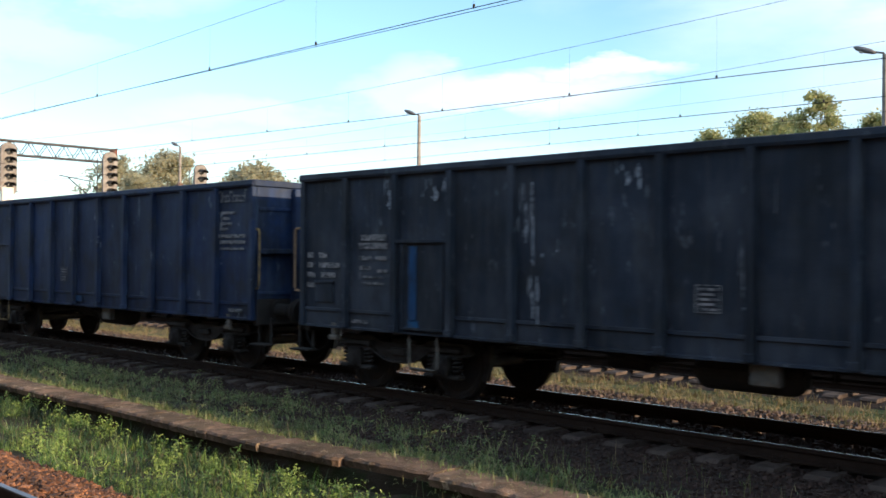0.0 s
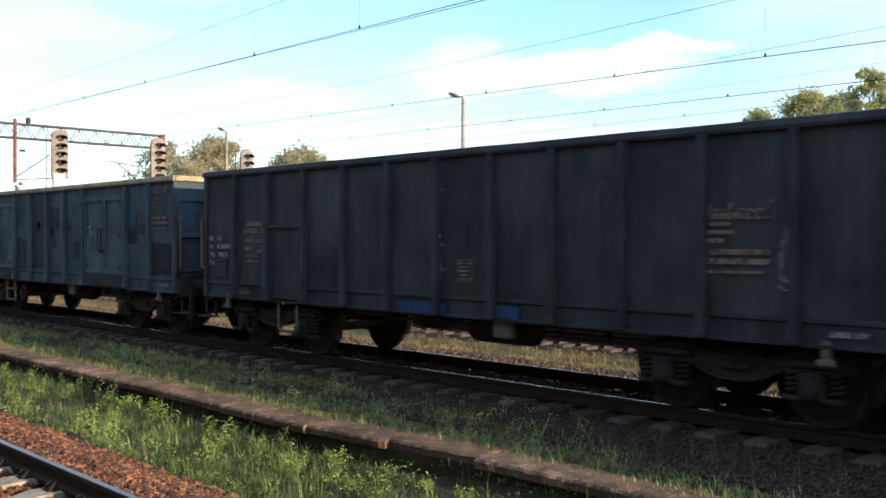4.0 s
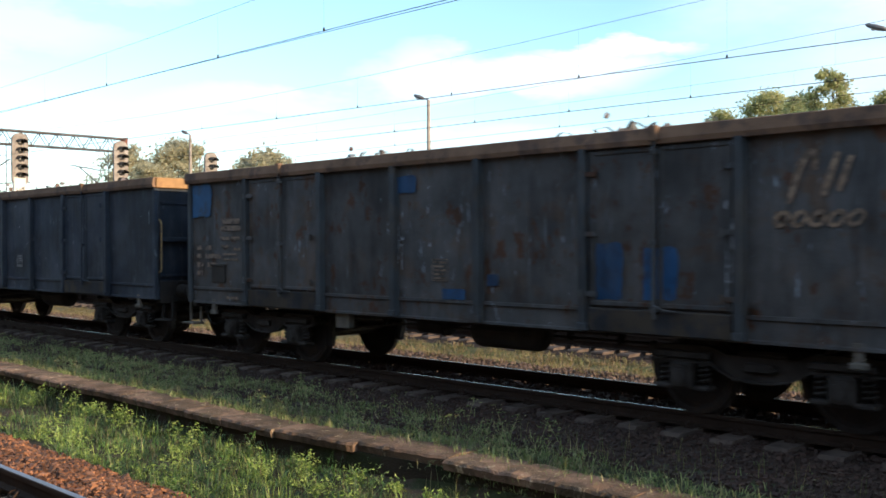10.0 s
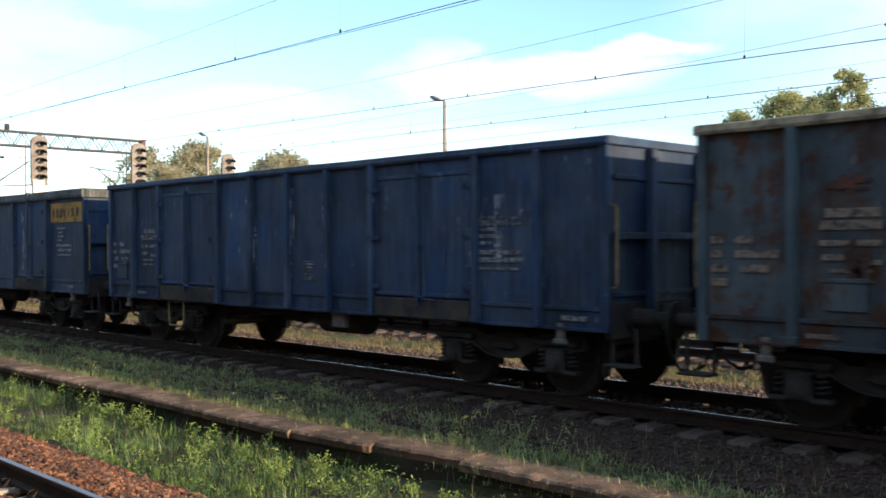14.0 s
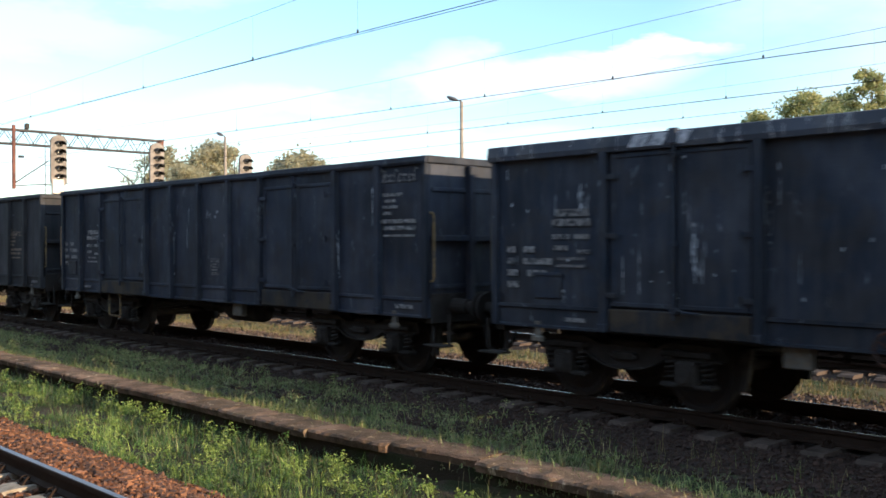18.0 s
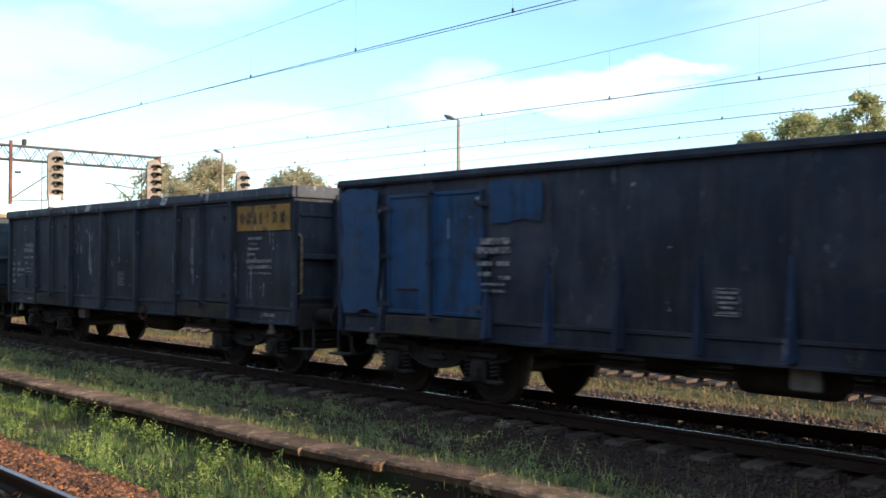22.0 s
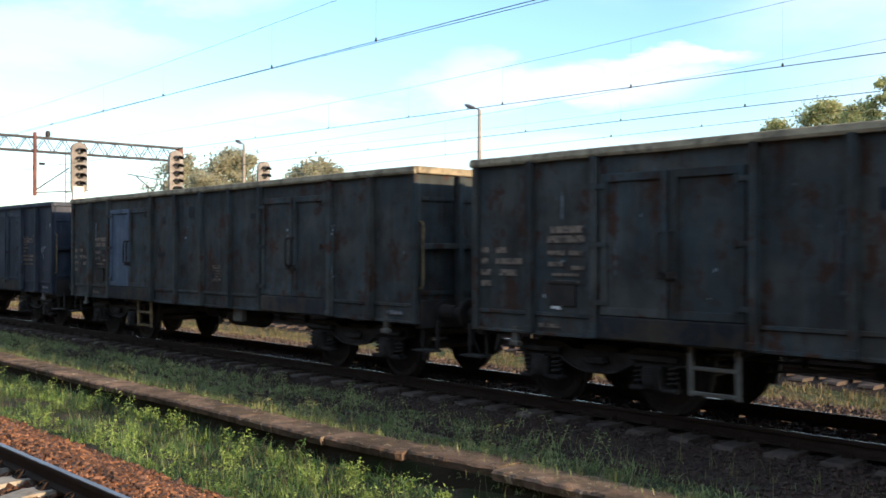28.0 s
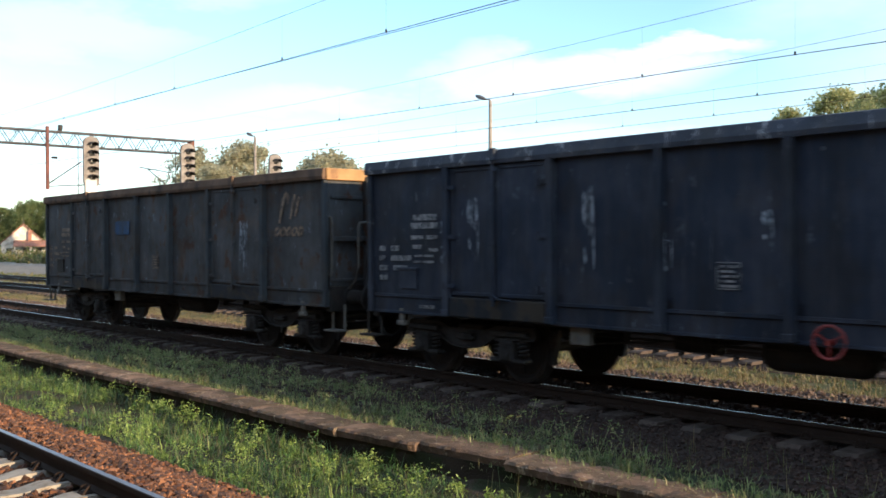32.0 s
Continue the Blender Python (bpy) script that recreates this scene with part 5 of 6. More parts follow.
        part("label_holder", cached("flap", lambda: m_flap(0.42)), M_UNDER if paint in ("brown", "olive") else body, root, ((-HALF + (0.95 if kind == "C" else 0.55 if kind == "E" else 1.6)) * -s, s * (WALL_Y + 0.032), 0), turn=turn)
        part("changeover_plate", cached("valve", m_valve_box), M_PALE, root, ((1.15 if kind != "C" else -2.2) * -s, s * (WALL_Y - 0.12), 0), turn=turn)
    for e, turn in ((1, 0.0), (-1, math.pi)):
        part("end_wall", cached("end", m_end_wall), body, root, (e * (HALF - 0.03), 0, 0), turn=turn)
        part("end_beam", cached("endframe", m_end_frame), body, root, (e * HALF, 0, 0), turn=turn)
        for y in (-0.55, 0.55):
            part("end_upright", cached("endupright", m_end_upright), body, root, (e * HALF, y, 0), turn=turn)
        part("end_top_rail", cached(("endtop", rim), lambda: m_top_end(rim)), M_RIMEND if cap == "brown" else rim_mat, root, (e * HALF, 0, 0), turn=turn)
        part("headstock", cached("headstock", m_headstock), M_UNDER, root, (e * (HALF + 0.02), 0, 0), turn=turn)
        for y in (-0.875, 0.875):
            part("buffer", cached("buffer", m_buffer), M_UNDER, root, (e * (HALF + 0.02), y, 0), turn=turn)
        part("screw_coupling", cached("coupling", m_coupling), M_UNDER, root, (e * (HALF + 0.03), 0, 0), turn=turn)
        part("brake_hose", cached("hose", lambda: m_hose(-1)), M_RUBBER, root, (e * (HALF + 0.02), 0, 0), turn=turn)
        if paint == "brown":
            part("handrail_hoop", cached("hoop", m_hoop), M_PALE, root, (e * (HALF + 0.05), -e * 0.95, 0), turn=turn)
        bogie(root, e * 4.5)
    part("air_reservoir", cached("tank", m_tank), M_UNDER, root, (0.75, -0.75, 0.72))
    part("brake_cylinder", cached("cylinder", m_cylinder), M_UNDER, root, (-0.9, -0.5, 0.78))
    part("brake_rigging", cached("rigging", m_rigging), M_UNDER, root)
    WAGONS.append(root)
    return root


def mark(root, name, me, mat, x, z, deep=0.047, label=""):
    """Paint on the side that faces the near track."""
    if root is W.get(15) and name != "paint_patch":
        deep = max(deep, 0.095)
    ob = part(name, me, mat, root, (x, -WALL_Y - deep, z), label)
    return tagged(ob, kind="stuff") if name in ("lettering", "load_table", "emblem") else ob


def number_block(root, x, z, mat=None):
    mark(root, "lettering", cached("number", lambda: m_bars([(0, 0.14, 0.45, 0.08), (0.28, 0.48, 0.45, 0.08), (0, 0.12, 0.3, 0.08), (0.28, 0.78, 0.3, 0.08), (0, 0.2, 0.15, 0.08), (0.34, 0.66, 0.15, 0.08), (0, 0.2, 0.0, 0.08)])), mat or M_MARK, x, z)


def table_block(root, x, z, mat=None):
    mark(root, "lettering", cached("table", lambda: m_bars([(0.05, 0.6, 0.6, 0.09), (0, 0.6, 0.48, 0.09), (0, 0.28, 0.32, 0.06), (0.36, 0.6, 0.32, 0.06), (0.02, 0.26, 0.18, 0.06), (0.4, 0.6, 0.14, 0.05), (0.08, 0.5, 0.06, 0.035), (0.06, 0.52, -0.03, 0.035)])), mat or M_MARKBROWN, x, z)


def address_block(root, x, z, mat=None):
    mark(root, "lettering", cached("address", lambda: m_bars([(0.0, 0.45, 0.62, 0.05), (0.05, 0.3, 0.53, 0.045), (0.0, 0.35, 0.44, 0.045), (0.0, 0.22, 0.35, 0.045), (-0.05, 0.75, 0.22, 0.06), (0.0, 0.75, 0.12, 0.06), (0.02, 0.72, 0.02, 0.035)])), mat or M_MARK, x, z)


def load_table(root, x, z, mat=None):
    mark(root, "load_table", cached("loadtable", lambda: m_frame_mark(0.3, 0.3, 5)), mat or M_MARK, x, z)


def emblem(root, x, z, mat=None, size=1.0):
    mark(root, "emblem", cached("emblem", m_emblem), mat or M_MARK, x, z).scale = (size, 1, size)


def sign(root, x, z):
    p = mark(root, "sign_panel", cached("sign", m_sign_panel), M_PANEL, x, z, label="worn yellow painted sign panel")
    tagged(part("worn_letters", cached("blots", m_sign_blots), M_INK, p), kind="stuff")


def patch(root, x, z, w, h, mat, k=0):
    blot = mat is M_RUSTY
    mark(root, "rust_spot" if blot else "paint_patch", cached(("patch", w, h, k, blot), lambda: (m_blot if blot else m_patch)(w, h, k)), mat, x, z, 0.1 if mat in (M_BRIGHT, M_AZURE) and root is W.get(15) else 0.06 if 2.2 < abs(x) < 4.42 else 0.048)


def m_wordmark():
    """Slanting cursive strokes of a company name, unreadable."""
    g = Geo()
    x = -0.42
    for i, (w, h) in enumerate(((0.07, 0.2), (0.03, 0.18), (0.08, 0.12), (0.08, 0.12), (0.09, 0.18), (0.1, 0.12), (0.09, 0.11), (0.09, 0.11), (0.06, 0.2))):
        for x0, z0, x1, z1 in ((x, 0, x + h * 0.25, h), (x + h * 0.25, h, x + w + h * 0.15, h - 0.03), (x, 0, x + w * 0.8, 0.02)):
            d = Vector((x1 - x0, z1 - z0)).normalized()
            n = Vector((-d.y, d.x)) * 0.011
            g.add([(x0 - n.x, yy, z0 - n.y) if q == 0 else (x1 - n.x, yy, z1 - n.y) if q == 1 else (x1 + n.x, yy, z1 + n.y) if q == 2 else (x0 + n.x, yy, z0 + n.y) for yy in (-0.004, 0.0) for q in range(4)],
                  [(0, 1, 2, 3), (7, 6, 5, 4), (0, 4, 5, 1), (1, 5, 6, 2), (2, 6, 7, 3), (3, 7, 4, 0)])
        x += w + 0.018
    return g.mesh("wordmark")


def wordmark(root, x, z, mat):
    tagged(mark(root, "emblem", cached("wordmark", m_wordmark), mat, x, z), kind="stuff")


def m_smear(w, h, k):
    """Broken pale runs down a sheet."""
    rng = random.Random(k)
    g = Geo()
    for _ in range(int(8 + 26 * w * h)):
        x, z = rng.uniform(-w / 2, w / 2), rng.uniform(0, h * 0.9)
        a, b = rng.uniform(0.004, 0.016) * (1 + w), rng.uniform(0.08, 0.6) * min(1, h)
        pts = [(x + a * rng.uniform(-1, 1) * 0.6 + sx * a * f, min(h, z + b * q)) for q, sx, f in ((0, -1, 0.3), (0, 1, 0.3), (0.35, 1, 1.0), (0.7, 1, 0.7), (1, 0.2, 0.2), (0.75, -1, 0.8), (0.4, -1, 1.0))]
        g.prism(pts, -0.003, 0.0)
    return g.mesh("scuffing")


def smear(root, x, z, w, h, k):
    tagged(mark(root, "scuffing", cached(("smear", w, h, k), lambda: m_smear(w, h, k)), M_SCUFF, x, z, 0.06 if 2.2 < abs(x) < 4.42 else 0.047), kind="stuff")


def scrawl(root, x, z, k):
    """Chalk loops."""
    rng = random.Random(k + 50)
    g = Geo()
    g.tube([(-0.45 + 0.9 * i / 40 + 0.09 * math.sin(i * 0.9 + k), -0.002, 0.15 + 0.13 * math.cos(i * 0.9) + 0.05 * math.sin(i * 0.3)) for i in range(41)], 0.009, 4)
    part("chalk_scrawl", g.mesh("chalk_scrawl"), M_SCUFF, root, (x, -WALL_Y - 0.036, z))


def m_dabs(w, h, k, count):
    """Scattered small knocks and drips of pale paint."""
    rng = random.Random(k * 7 + 3)
    g = Geo()
    for _ in range(count):
        x, z, a, b = rng.uniform(-w / 2, w / 2), rng.uniform(0, h), rng.uniform(0.005, 0.018), rng.uniform(0.02, 0.06)
        if rng.random() < 0.45:
            a, b = rng.uniform(0.003, 0.009), rng.uniform(0.15, 0.7) * min(1.0, (h - z) + 0.1)
        t = rng.uniform(-0.4, 0.4) * a
        g.prism([(x - a + t, z), (x + a * 0.7 + t, z + 0.01), (x + a, z + b * 0.5), (x + a * 0.5 - t, z + b), (x - a * 0.8 - t, z + b * 0.8)], -0.003, 0.0)
    return g.mesh("scuffing")


def dabs(root, x, z, w, h, k, count, mat, deep=0.036):
    tagged(mark(root, "scuffing", m_dabs(w, h, k, count), mat, x, z, deep), kind="stuff")


W = {}
SPEC = [
    ("E", "slate", "same", "dark slate ribbed open wagon with half-height hatch door", "hatch", ()),
    ("E", "navy", "same", "navy blue ribbed open wagon with yellow step loop", "hatch", ("yellow",)),
    ("E", "navy", "same", "navy blue open wagon with double doors and pale blue patch", "plain", ("yellow",)),
    ("E", "charcoal", "same", "charcoal ribbed open wagon with brown faded lettering", "hatch", ()),
    ("B", "patched", "timber", "steel blue timber-capped wagon with many repaint patches", "framed", ("yellow",)),
    ("E", "slate", "same", "dark slate wagon with framed double doors and red handwheel", "framed", ("yellow",)),
    ("C", "brown", "brown", "brown-grey heavy-capped wagon with worn brushed emblem", "plain", ()),
    ("C", "brown", "brown", "brown-grey heavy-capped wagon with blue paint splashes", "plain", ()),
    ("C", "slate", "brown", "slate heavy-capped wagon loaded with wrapped scrap", "plain", ("yellow",)),
    ("B", "rusted", "timber", "rust-eaten blue-grey timber-capped wagon with framed doors", "framed", ("yellow",)),
    ("E", "blue", "same", "dull blue open wagon with double doors and grab rails", "plain", ("yellow",)),
    ("C", "blue", "grey", "blue heavy-capped wagon with yellow sign panel", "plain", ("yellow",)),
    ("C", "chipped", "blue", "dark heavy-capped wagon with yellow sign and scrawls", "plain", ("yellow",)),
    ("E", "dusk", "same", "blue-black open wagon with double doors and step loop", "plain", ("yellow",)),
    ("E", "charcoal", "same", "charcoal ribbed open wagon with tan lettering", "hatch", ()),
    ("D", "dusk", "same", "navy ribbed wagon with bright blue bowed doors", "bowed", ("yellow",)),
    ("C", "chipped", "blue", "charcoal heavy-capped wagon with chipped rim and yellow sign", "plain", ("yellow",)),
    ("B", "patched", "timber", "steel blue timber-capped wagon with pale rain streaks", "framed", ("yellow",)),
    ("C", "streaky", "grey", "navy heavy-capped wagon with white streaks and yellow sign", "plain", ("yellow",)),
    ("B", "olive", "timber", "olive grey timber-capped wagon with small white placard", "framed", ()),
    ("B", "olive", "timber", "olive grey timber-capped wagon with one pale blue door", "framed", ("yellow",)),
    ("E", "dusk", "same", "blue-black open wagon with ochre door sills", "plain", ("yellow",)),
    ("C", "dusk", "blue", "navy heavy-capped wagon with red handwheel and yellow sign", "plain", ("yellow",)),
    ("C", "brown", "brown", "last brown-grey heavy-capped wagon with brushed emblem", "plain", ()),
]
for k, (kind, paint, cap, label, doors, extras) in enumerate(SPEC):
    w = W[k] = wagon(kind, paint, cap, label, doors, extras)
    pale = paint in ("navy", "blue", "dusk", "streaky", "chipped", "slate") and k != 21
    ink = M_MARK if pale else M_MARKBROWN
    if kind == "C":
        load_table(w, 0.02, 1.44, ink)
        number_block(w, -6.14, 1.4, ink)
        table_block(w, -5.38, 1.7, ink)
        if cap in ("grey", "blue"):
            sign(w, 5.42, 2.5)
            address_block(w, 4.95, 1.72)
            mark(w, "lettering", cached("foot", lambda: m_bars([(0, 0.4, 0, 0.06)])), M_MARK, 5.4, 1.02, 0.04)
        elif paint == "brown":
            emblem(w, 5.3, 2.18, M_EMBLEM, 1.1)
    else:
        load_table(w, {1: -0.52, 15: 0.37}.get(k, 0.57), 1.4, ink)
        number_block(w, -6.25, 1.5, M_MARK if kind == "E" else ink)
        table_block(w, -3.35 if k == 15 else -5.05, 1.6, ink)
        if k in (1, 2, 13, 17):
            wordmark(w, 5.76, 2.88, ink)
            address_block(w, 5.42, 2.05, ink)
        elif k == 15:
            wordmark(w, 2.62, 2.22, M_MARK)
            address_block(w, 2.25, 1.6, M_MARK)
        elif k == 4:
            wordmark(w, 5.65, 2.9, ink)
            address_block(w, 5.3, 2.15, ink)
        elif k not in (9, 19, 20):
            wordmark(w, 4.65, 2.2, ink)
            address_block(w, 4.3, 1.6, ink)
        mark(w, "lettering", cached("foot", lambda: m_bars([(0, 0.4, 0, 0.06)])), M_MARK, 5.7, 1.02, 0.04)
    mark(w, "lettering", cached("foot2", lambda: m_bars([(0, 0.34, 0, 0.05)])), ink, -5.2, 1.0, 0.04)

for k, x, z in ((4, -1.45, 0.6), (5, -1.75, 0.93), (11, 1.15, 0.92), (12, -1.18, 0.95), (15, 2.4, 0.95), (16, 1.13, 0.95), (18, 1.15, 0.93), (22, 1.19, 0.95)):
    red = k in (5, 18, 22)
    part("handwheel", cached("handwheel", m_handwheel), M_REDWHEEL if red else M_RUSTY, W[k], (x, -WALL_Y - 0.1, z), "red brake handwheel" if red else "rusty brake handwheel")

# marks, stains and scuffs of single wagons: wagon, low corner, high corner, paint
TINTS = {"dark": M_DARKPATCH, "bright": M_BRIGHT, "azure": M_AZURE, "pale": M_PALEBLUE, "rust": M_RUSTY, "white": M_PLACARD, "scuff": M_SCUFF, "ochre": M_SILL}
for k, x0, z0, x1, z1, tint in (
        (0, -3.99, 1.08, -3.84, 2.12, "bright"), (0, -4.0, 0.98, -3.8, 1.1, "azure"), (2, -2.14, 2.1, -1.58, 2.66, "azure"), (2, 0.58, 0.95, 1.0, 1.1, "bright"),
        (3, -4.45, 1.1, -4.2, 2.0, "azure"), (3, -0.8, 0.92, 0.2, 1.08, "bright"), (3, 1.0, 0.94, 1.55, 1.1, "bright"),
        (7, -6.28, 2.45, -5.68, 3.02, "azure"), (7, -0.94, 2.66, -0.45, 2.9, "bright"), (7, 0.07, 1.2, 0.49, 1.34, "bright"), (7, 0.89, 1.4, 1.08, 1.55, "bright"), (7, 2.62, 1.3, 2.98, 1.95, "bright"),
        (7, 3.27, 1.32, 3.7, 1.9, "bright"),
        (15, -6.28, 1.22, -5.42, 3.05, "bright"), (15, -3.12, 2.5, -2.22, 3.02, "bright"), (1, 0.0, 1.0, 0.34, 1.12, "bright"), (1, 4.1, 1.0, 4.3, 1.13, "bright"), (4, 1.55, 1.5, 1.85, 1.92, "dark"), (19, -4.98, 1.24, -4.83, 1.47, "white"), (23, -2.05, 2.2, -1.3, 2.5, "bright"),
        (4, -2.0, 1.25, -1.15, 2.0, "dark"), (4, -0.95, 1.25, -0.1, 3.05, "dark"), (4, 0.15, 2.2, 0.6, 2.75, "dark"), (4, 4.35, 1.9, 4.7, 2.2, "dark"), (4, 5.4, 1.3, 6.2, 1.9, "dark"), (4, 4.4, 2.3, 4.7, 2.55, "azure")):
    patch(W[k], (x0 + x1) / 2, (z0 + z1) / 2, round(x1 - x0, 2), round(z1 - z0, 2), TINTS[tint], k)
rng_patch = random.Random(8)
for k, count in ((4, 24), (17, 16), (9, 34), (20, 14), (19, 12)):
    for _ in range(count):
        x, z = rng_patch.uniform(-6.1, 6.1), rng_patch.uniform(1.4, 2.95)
        if min(abs(x - r) for r in BAYS["B"]) > 0.22 and not 2.1 < abs(x) < 4.3:
            patch(W[k], x, z, rng_patch.choice((0.12, 0.18, 0.26) if k != 9 else (0.2, 0.36, 0.5)), rng_patch.choice((0.1, 0.16, 0.22) if k != 9 else (0.2, 0.4, 0.6)), M_DARKPATCH if k != 9 else M_RUSTY, rng_patch.randrange(4))
for k, x0, z0, x1, z1 in ((0, -4.55, 2.5, -4.24, 3.06), (0, -3.74, 2.62, -3.25, 3.04), (0, -0.64, 2.72, -0.26, 3.04), (0, -1.9, 1.05, -1.72, 1.75), (0, -2.05, 1.9, -1.8, 2.9), (6, -3.34, 1.41, -2.92, 3.0), (6, 1.41, 2.3, 1.64, 2.86), (6, 2.5, 1.3, 2.7, 2.95), (8, -3.5, 1.25, -3.2, 2.9),
                          (12, -5.0, 2.3, -4.8, 2.7), (12, 3.76, 1.9, 3.88, 2.48), (12, 4.18, 2.0, 4.28, 2.4), (18, -4.22, 2.09, -3.7, 3.0), (18, -1.93, 1.9, -1.5, 2.96), (18, 1.5, 1.9, 1.95, 2.9), (18, 2.9, 1.67, 3.25, 2.8), (18, -5.9, 1.6, -5.7, 2.6), (18, -3.2, 1.4, -2.9, 2.9), (18, 0.3, 1.5, 0.5, 2.7), (18, 4.2, 1.5, 4.35, 2.6), (17, -5.9, 1.7, -5.7, 2.7), (17, -1.6, 1.5, -1.4, 2.5), (17, 1.6, 1.9, 1.8, 2.9), (12, -3.4, 1.5, -3.2, 2.2), (12, 0.9, 2.0, 1.0, 2.9), (16, -1.6, 1.6, -1.4, 2.6), (16, 3.0, 1.5, 3.1, 2.8), (10, 4.6, 1.6, 4.75, 2.6),
                          (22, -4.2, 1.8, -3.9, 2.6), (22, -2.1, 1.6, -1.85, 2.67), (22, 0.4, 1.95, 0.55, 2.3), (21, 5.6, 1.66, 5.9, 2.1), (21, 6.18, 2.38, 6.3, 2.7), (17, 5.45, 1.2, 6.15, 2.75), (13, 0.15, 2.42, 0.75, 2.6), (2, -3.3, 1.3, -3.2, 2.9), (2, -1.9, 1.3, -1.75, 2.0),
                          (11, -4.2, 1.4, -3.9, 2.9), (11, -1.3, 2.0, -1.0, 2.6), (11, 2.9, 1.3, 3.1, 2.8), (23, 3.6, 1.4, 3.9, 2.4), (4, -5.0, 2.6, -4.6, 2.95), (4, 2.3, 1.4, 2.5, 2.4), (4, -6.2, 2.5, -6.0, 2.95)):
    smear(W[k], (x0 + x1) / 2, z0, round(x1 - x0, 2), round(z1 - z0, 2), k)
for k in range(24):
    rng_dab = random.Random(60 + k)
    kind = SPEC[k][0]
    loud = {12: 18, 16: 14, 18: 9, 22: 6}.get(k, 4)
    for a, b in zip(BAYS[kind], BAYS[kind][1:]):
        if rng_dab.random() < 0.75:
            dabs(W[k], (a + b) / 2, 1.3, (b - a) * 0.75, 1.6, k * 20 + int(a * 3), rng_dab.randint(1, loud), M_SCUFF if k in (12, 16, 18) or rng_dab.random() < 0.2 else M_FAINT, 0.105 if kind == "D" else 0.079 if SPEC[k][4] not in ("hatch",) and (2.1 < abs((a + b) / 2) < 4.4) else 0.05)
for k in range(24):
    rng_dab = random.Random(160 + k)
    kind, paint = SPEC[k][0], SPEC[k][1]
    often = {"navy": 0.55, "chipped": 0.7, "streaky": 0.8, "blue": 0.5, "dusk": 0.55, "brown": 0.6}.get(paint, 0.35)
    for x in BAYS[kind][1:-1]:
        if rng_dab.random() < often:
            side = rng_dab.choice((-0.11, 0.11))
            dabs(W[k], x + side, 1.25 + rng_dab.uniform(0, 0.5), 0.1, rng_dab.uniform(0.7, 1.5), k * 31 + int(x * 5), rng_dab.randint(5, 16), M_SCUFF if rng_dab.random() < 0.6 else M_FAINT, 0.079 if SPEC[k][4] not in ("hatch",) and 2.1 < abs(x + side) < 4.4 else 0.05)
for k, x in ((12, -4.05), (12, -3.5), (12, -3.8), (12, 3.6), (16, 2.0), (16, -1.5), (18, 0.5)):
    tagged(mark(W[k], "scuffing", cached(("spill", x), lambda: Geo().prism([(-0.12, -0.07), (0.1, -0.075), (0.2, 0.06), (0.12, 0.07), (-0.03, 0.065)], -0.003, 0.0).mesh("scuffing")), M_SPILL, x, TOP - 0.09, 0.142), kind="stuff")
for k, x, z in ((12, 1.6, 1.5), (12, 5.2, 1.45)):
    scrawl(W[k], x, z, k)
for y, z, w in ((-1.0, 2.72, 0.13), (-0.98, 2.42, 0.14), (-0.8, 2.9, 0.07), (-0.35, 2.8, 0.05), (-1.15, 2.2, 0.05), (-0.2, 2.55, 0.05)):
    part("placard", cached(("placard", w), lambda: Geo().box((0, -w / 2, -w / 2), (0.004, w / 2, w / 2)).mesh("placard")), M_PLACARD, W[6], (HALF + 0.001, y, z), "small white paint square")
part("paint_patch", cached(("patch_end",), lambda: m_patch(1.4, 0.7, 3)), M_BRIGHT, W[7], (HALF + 0.005, -0.45, 1.62), turn=math.pi / 2)
for k in (20,):
    for ob in [c for c in W[k].children if c.name.startswith("door") and not c.name.startswith("door_sill") and c.location.y < 0 and -4.1 < c.location.x < -3.4]:
        ob.material_slots[0].material = M_PALEBLUE

# ---- places of far things ----
LAMPS = [(-28.57, 28, 7.77), (-46.88, 28, 7.83), (-10.17, 28, 7.73), (8.2, 28, 7.75)]
TREES = [(-119.0, 62, 15.0, 5.2, 0.7), (-89.3, 52, 12.7, 4.5, 1.0), (-82.6, 45, 9.6, 2.3, 0.8), (-78.2, 55, 11.0, 5.2, 1.3), (-31.0, 56, 10.3, 2.2, 1.2), (-28.9, 58, 11.5, 2.6, 1.2), (-25.8, 56, 10.7, 2.4, 1.1),
         (-21.6, 50, 11.0, 1.8, 0.55), (-19.0, 52, 9.9, 1.8, 0.8), (-17.5, 56, 10.9, 2.0, 0.9), (-235, 81, 13, 6, 0.8), (-241, 76, 11, 5, 0.8), (-226, 86, 12.5, 6, 0.8), (-250, 84, 12, 6, 0.8)]
HOUSE = (-170, 57)

# ---- overhead line ----
def wire(points, r, label, group):
    single("overhead_wire", Geo().tube(points, r, 5).mesh("overhead_wire"), M_WIRE, label, "wire", group)


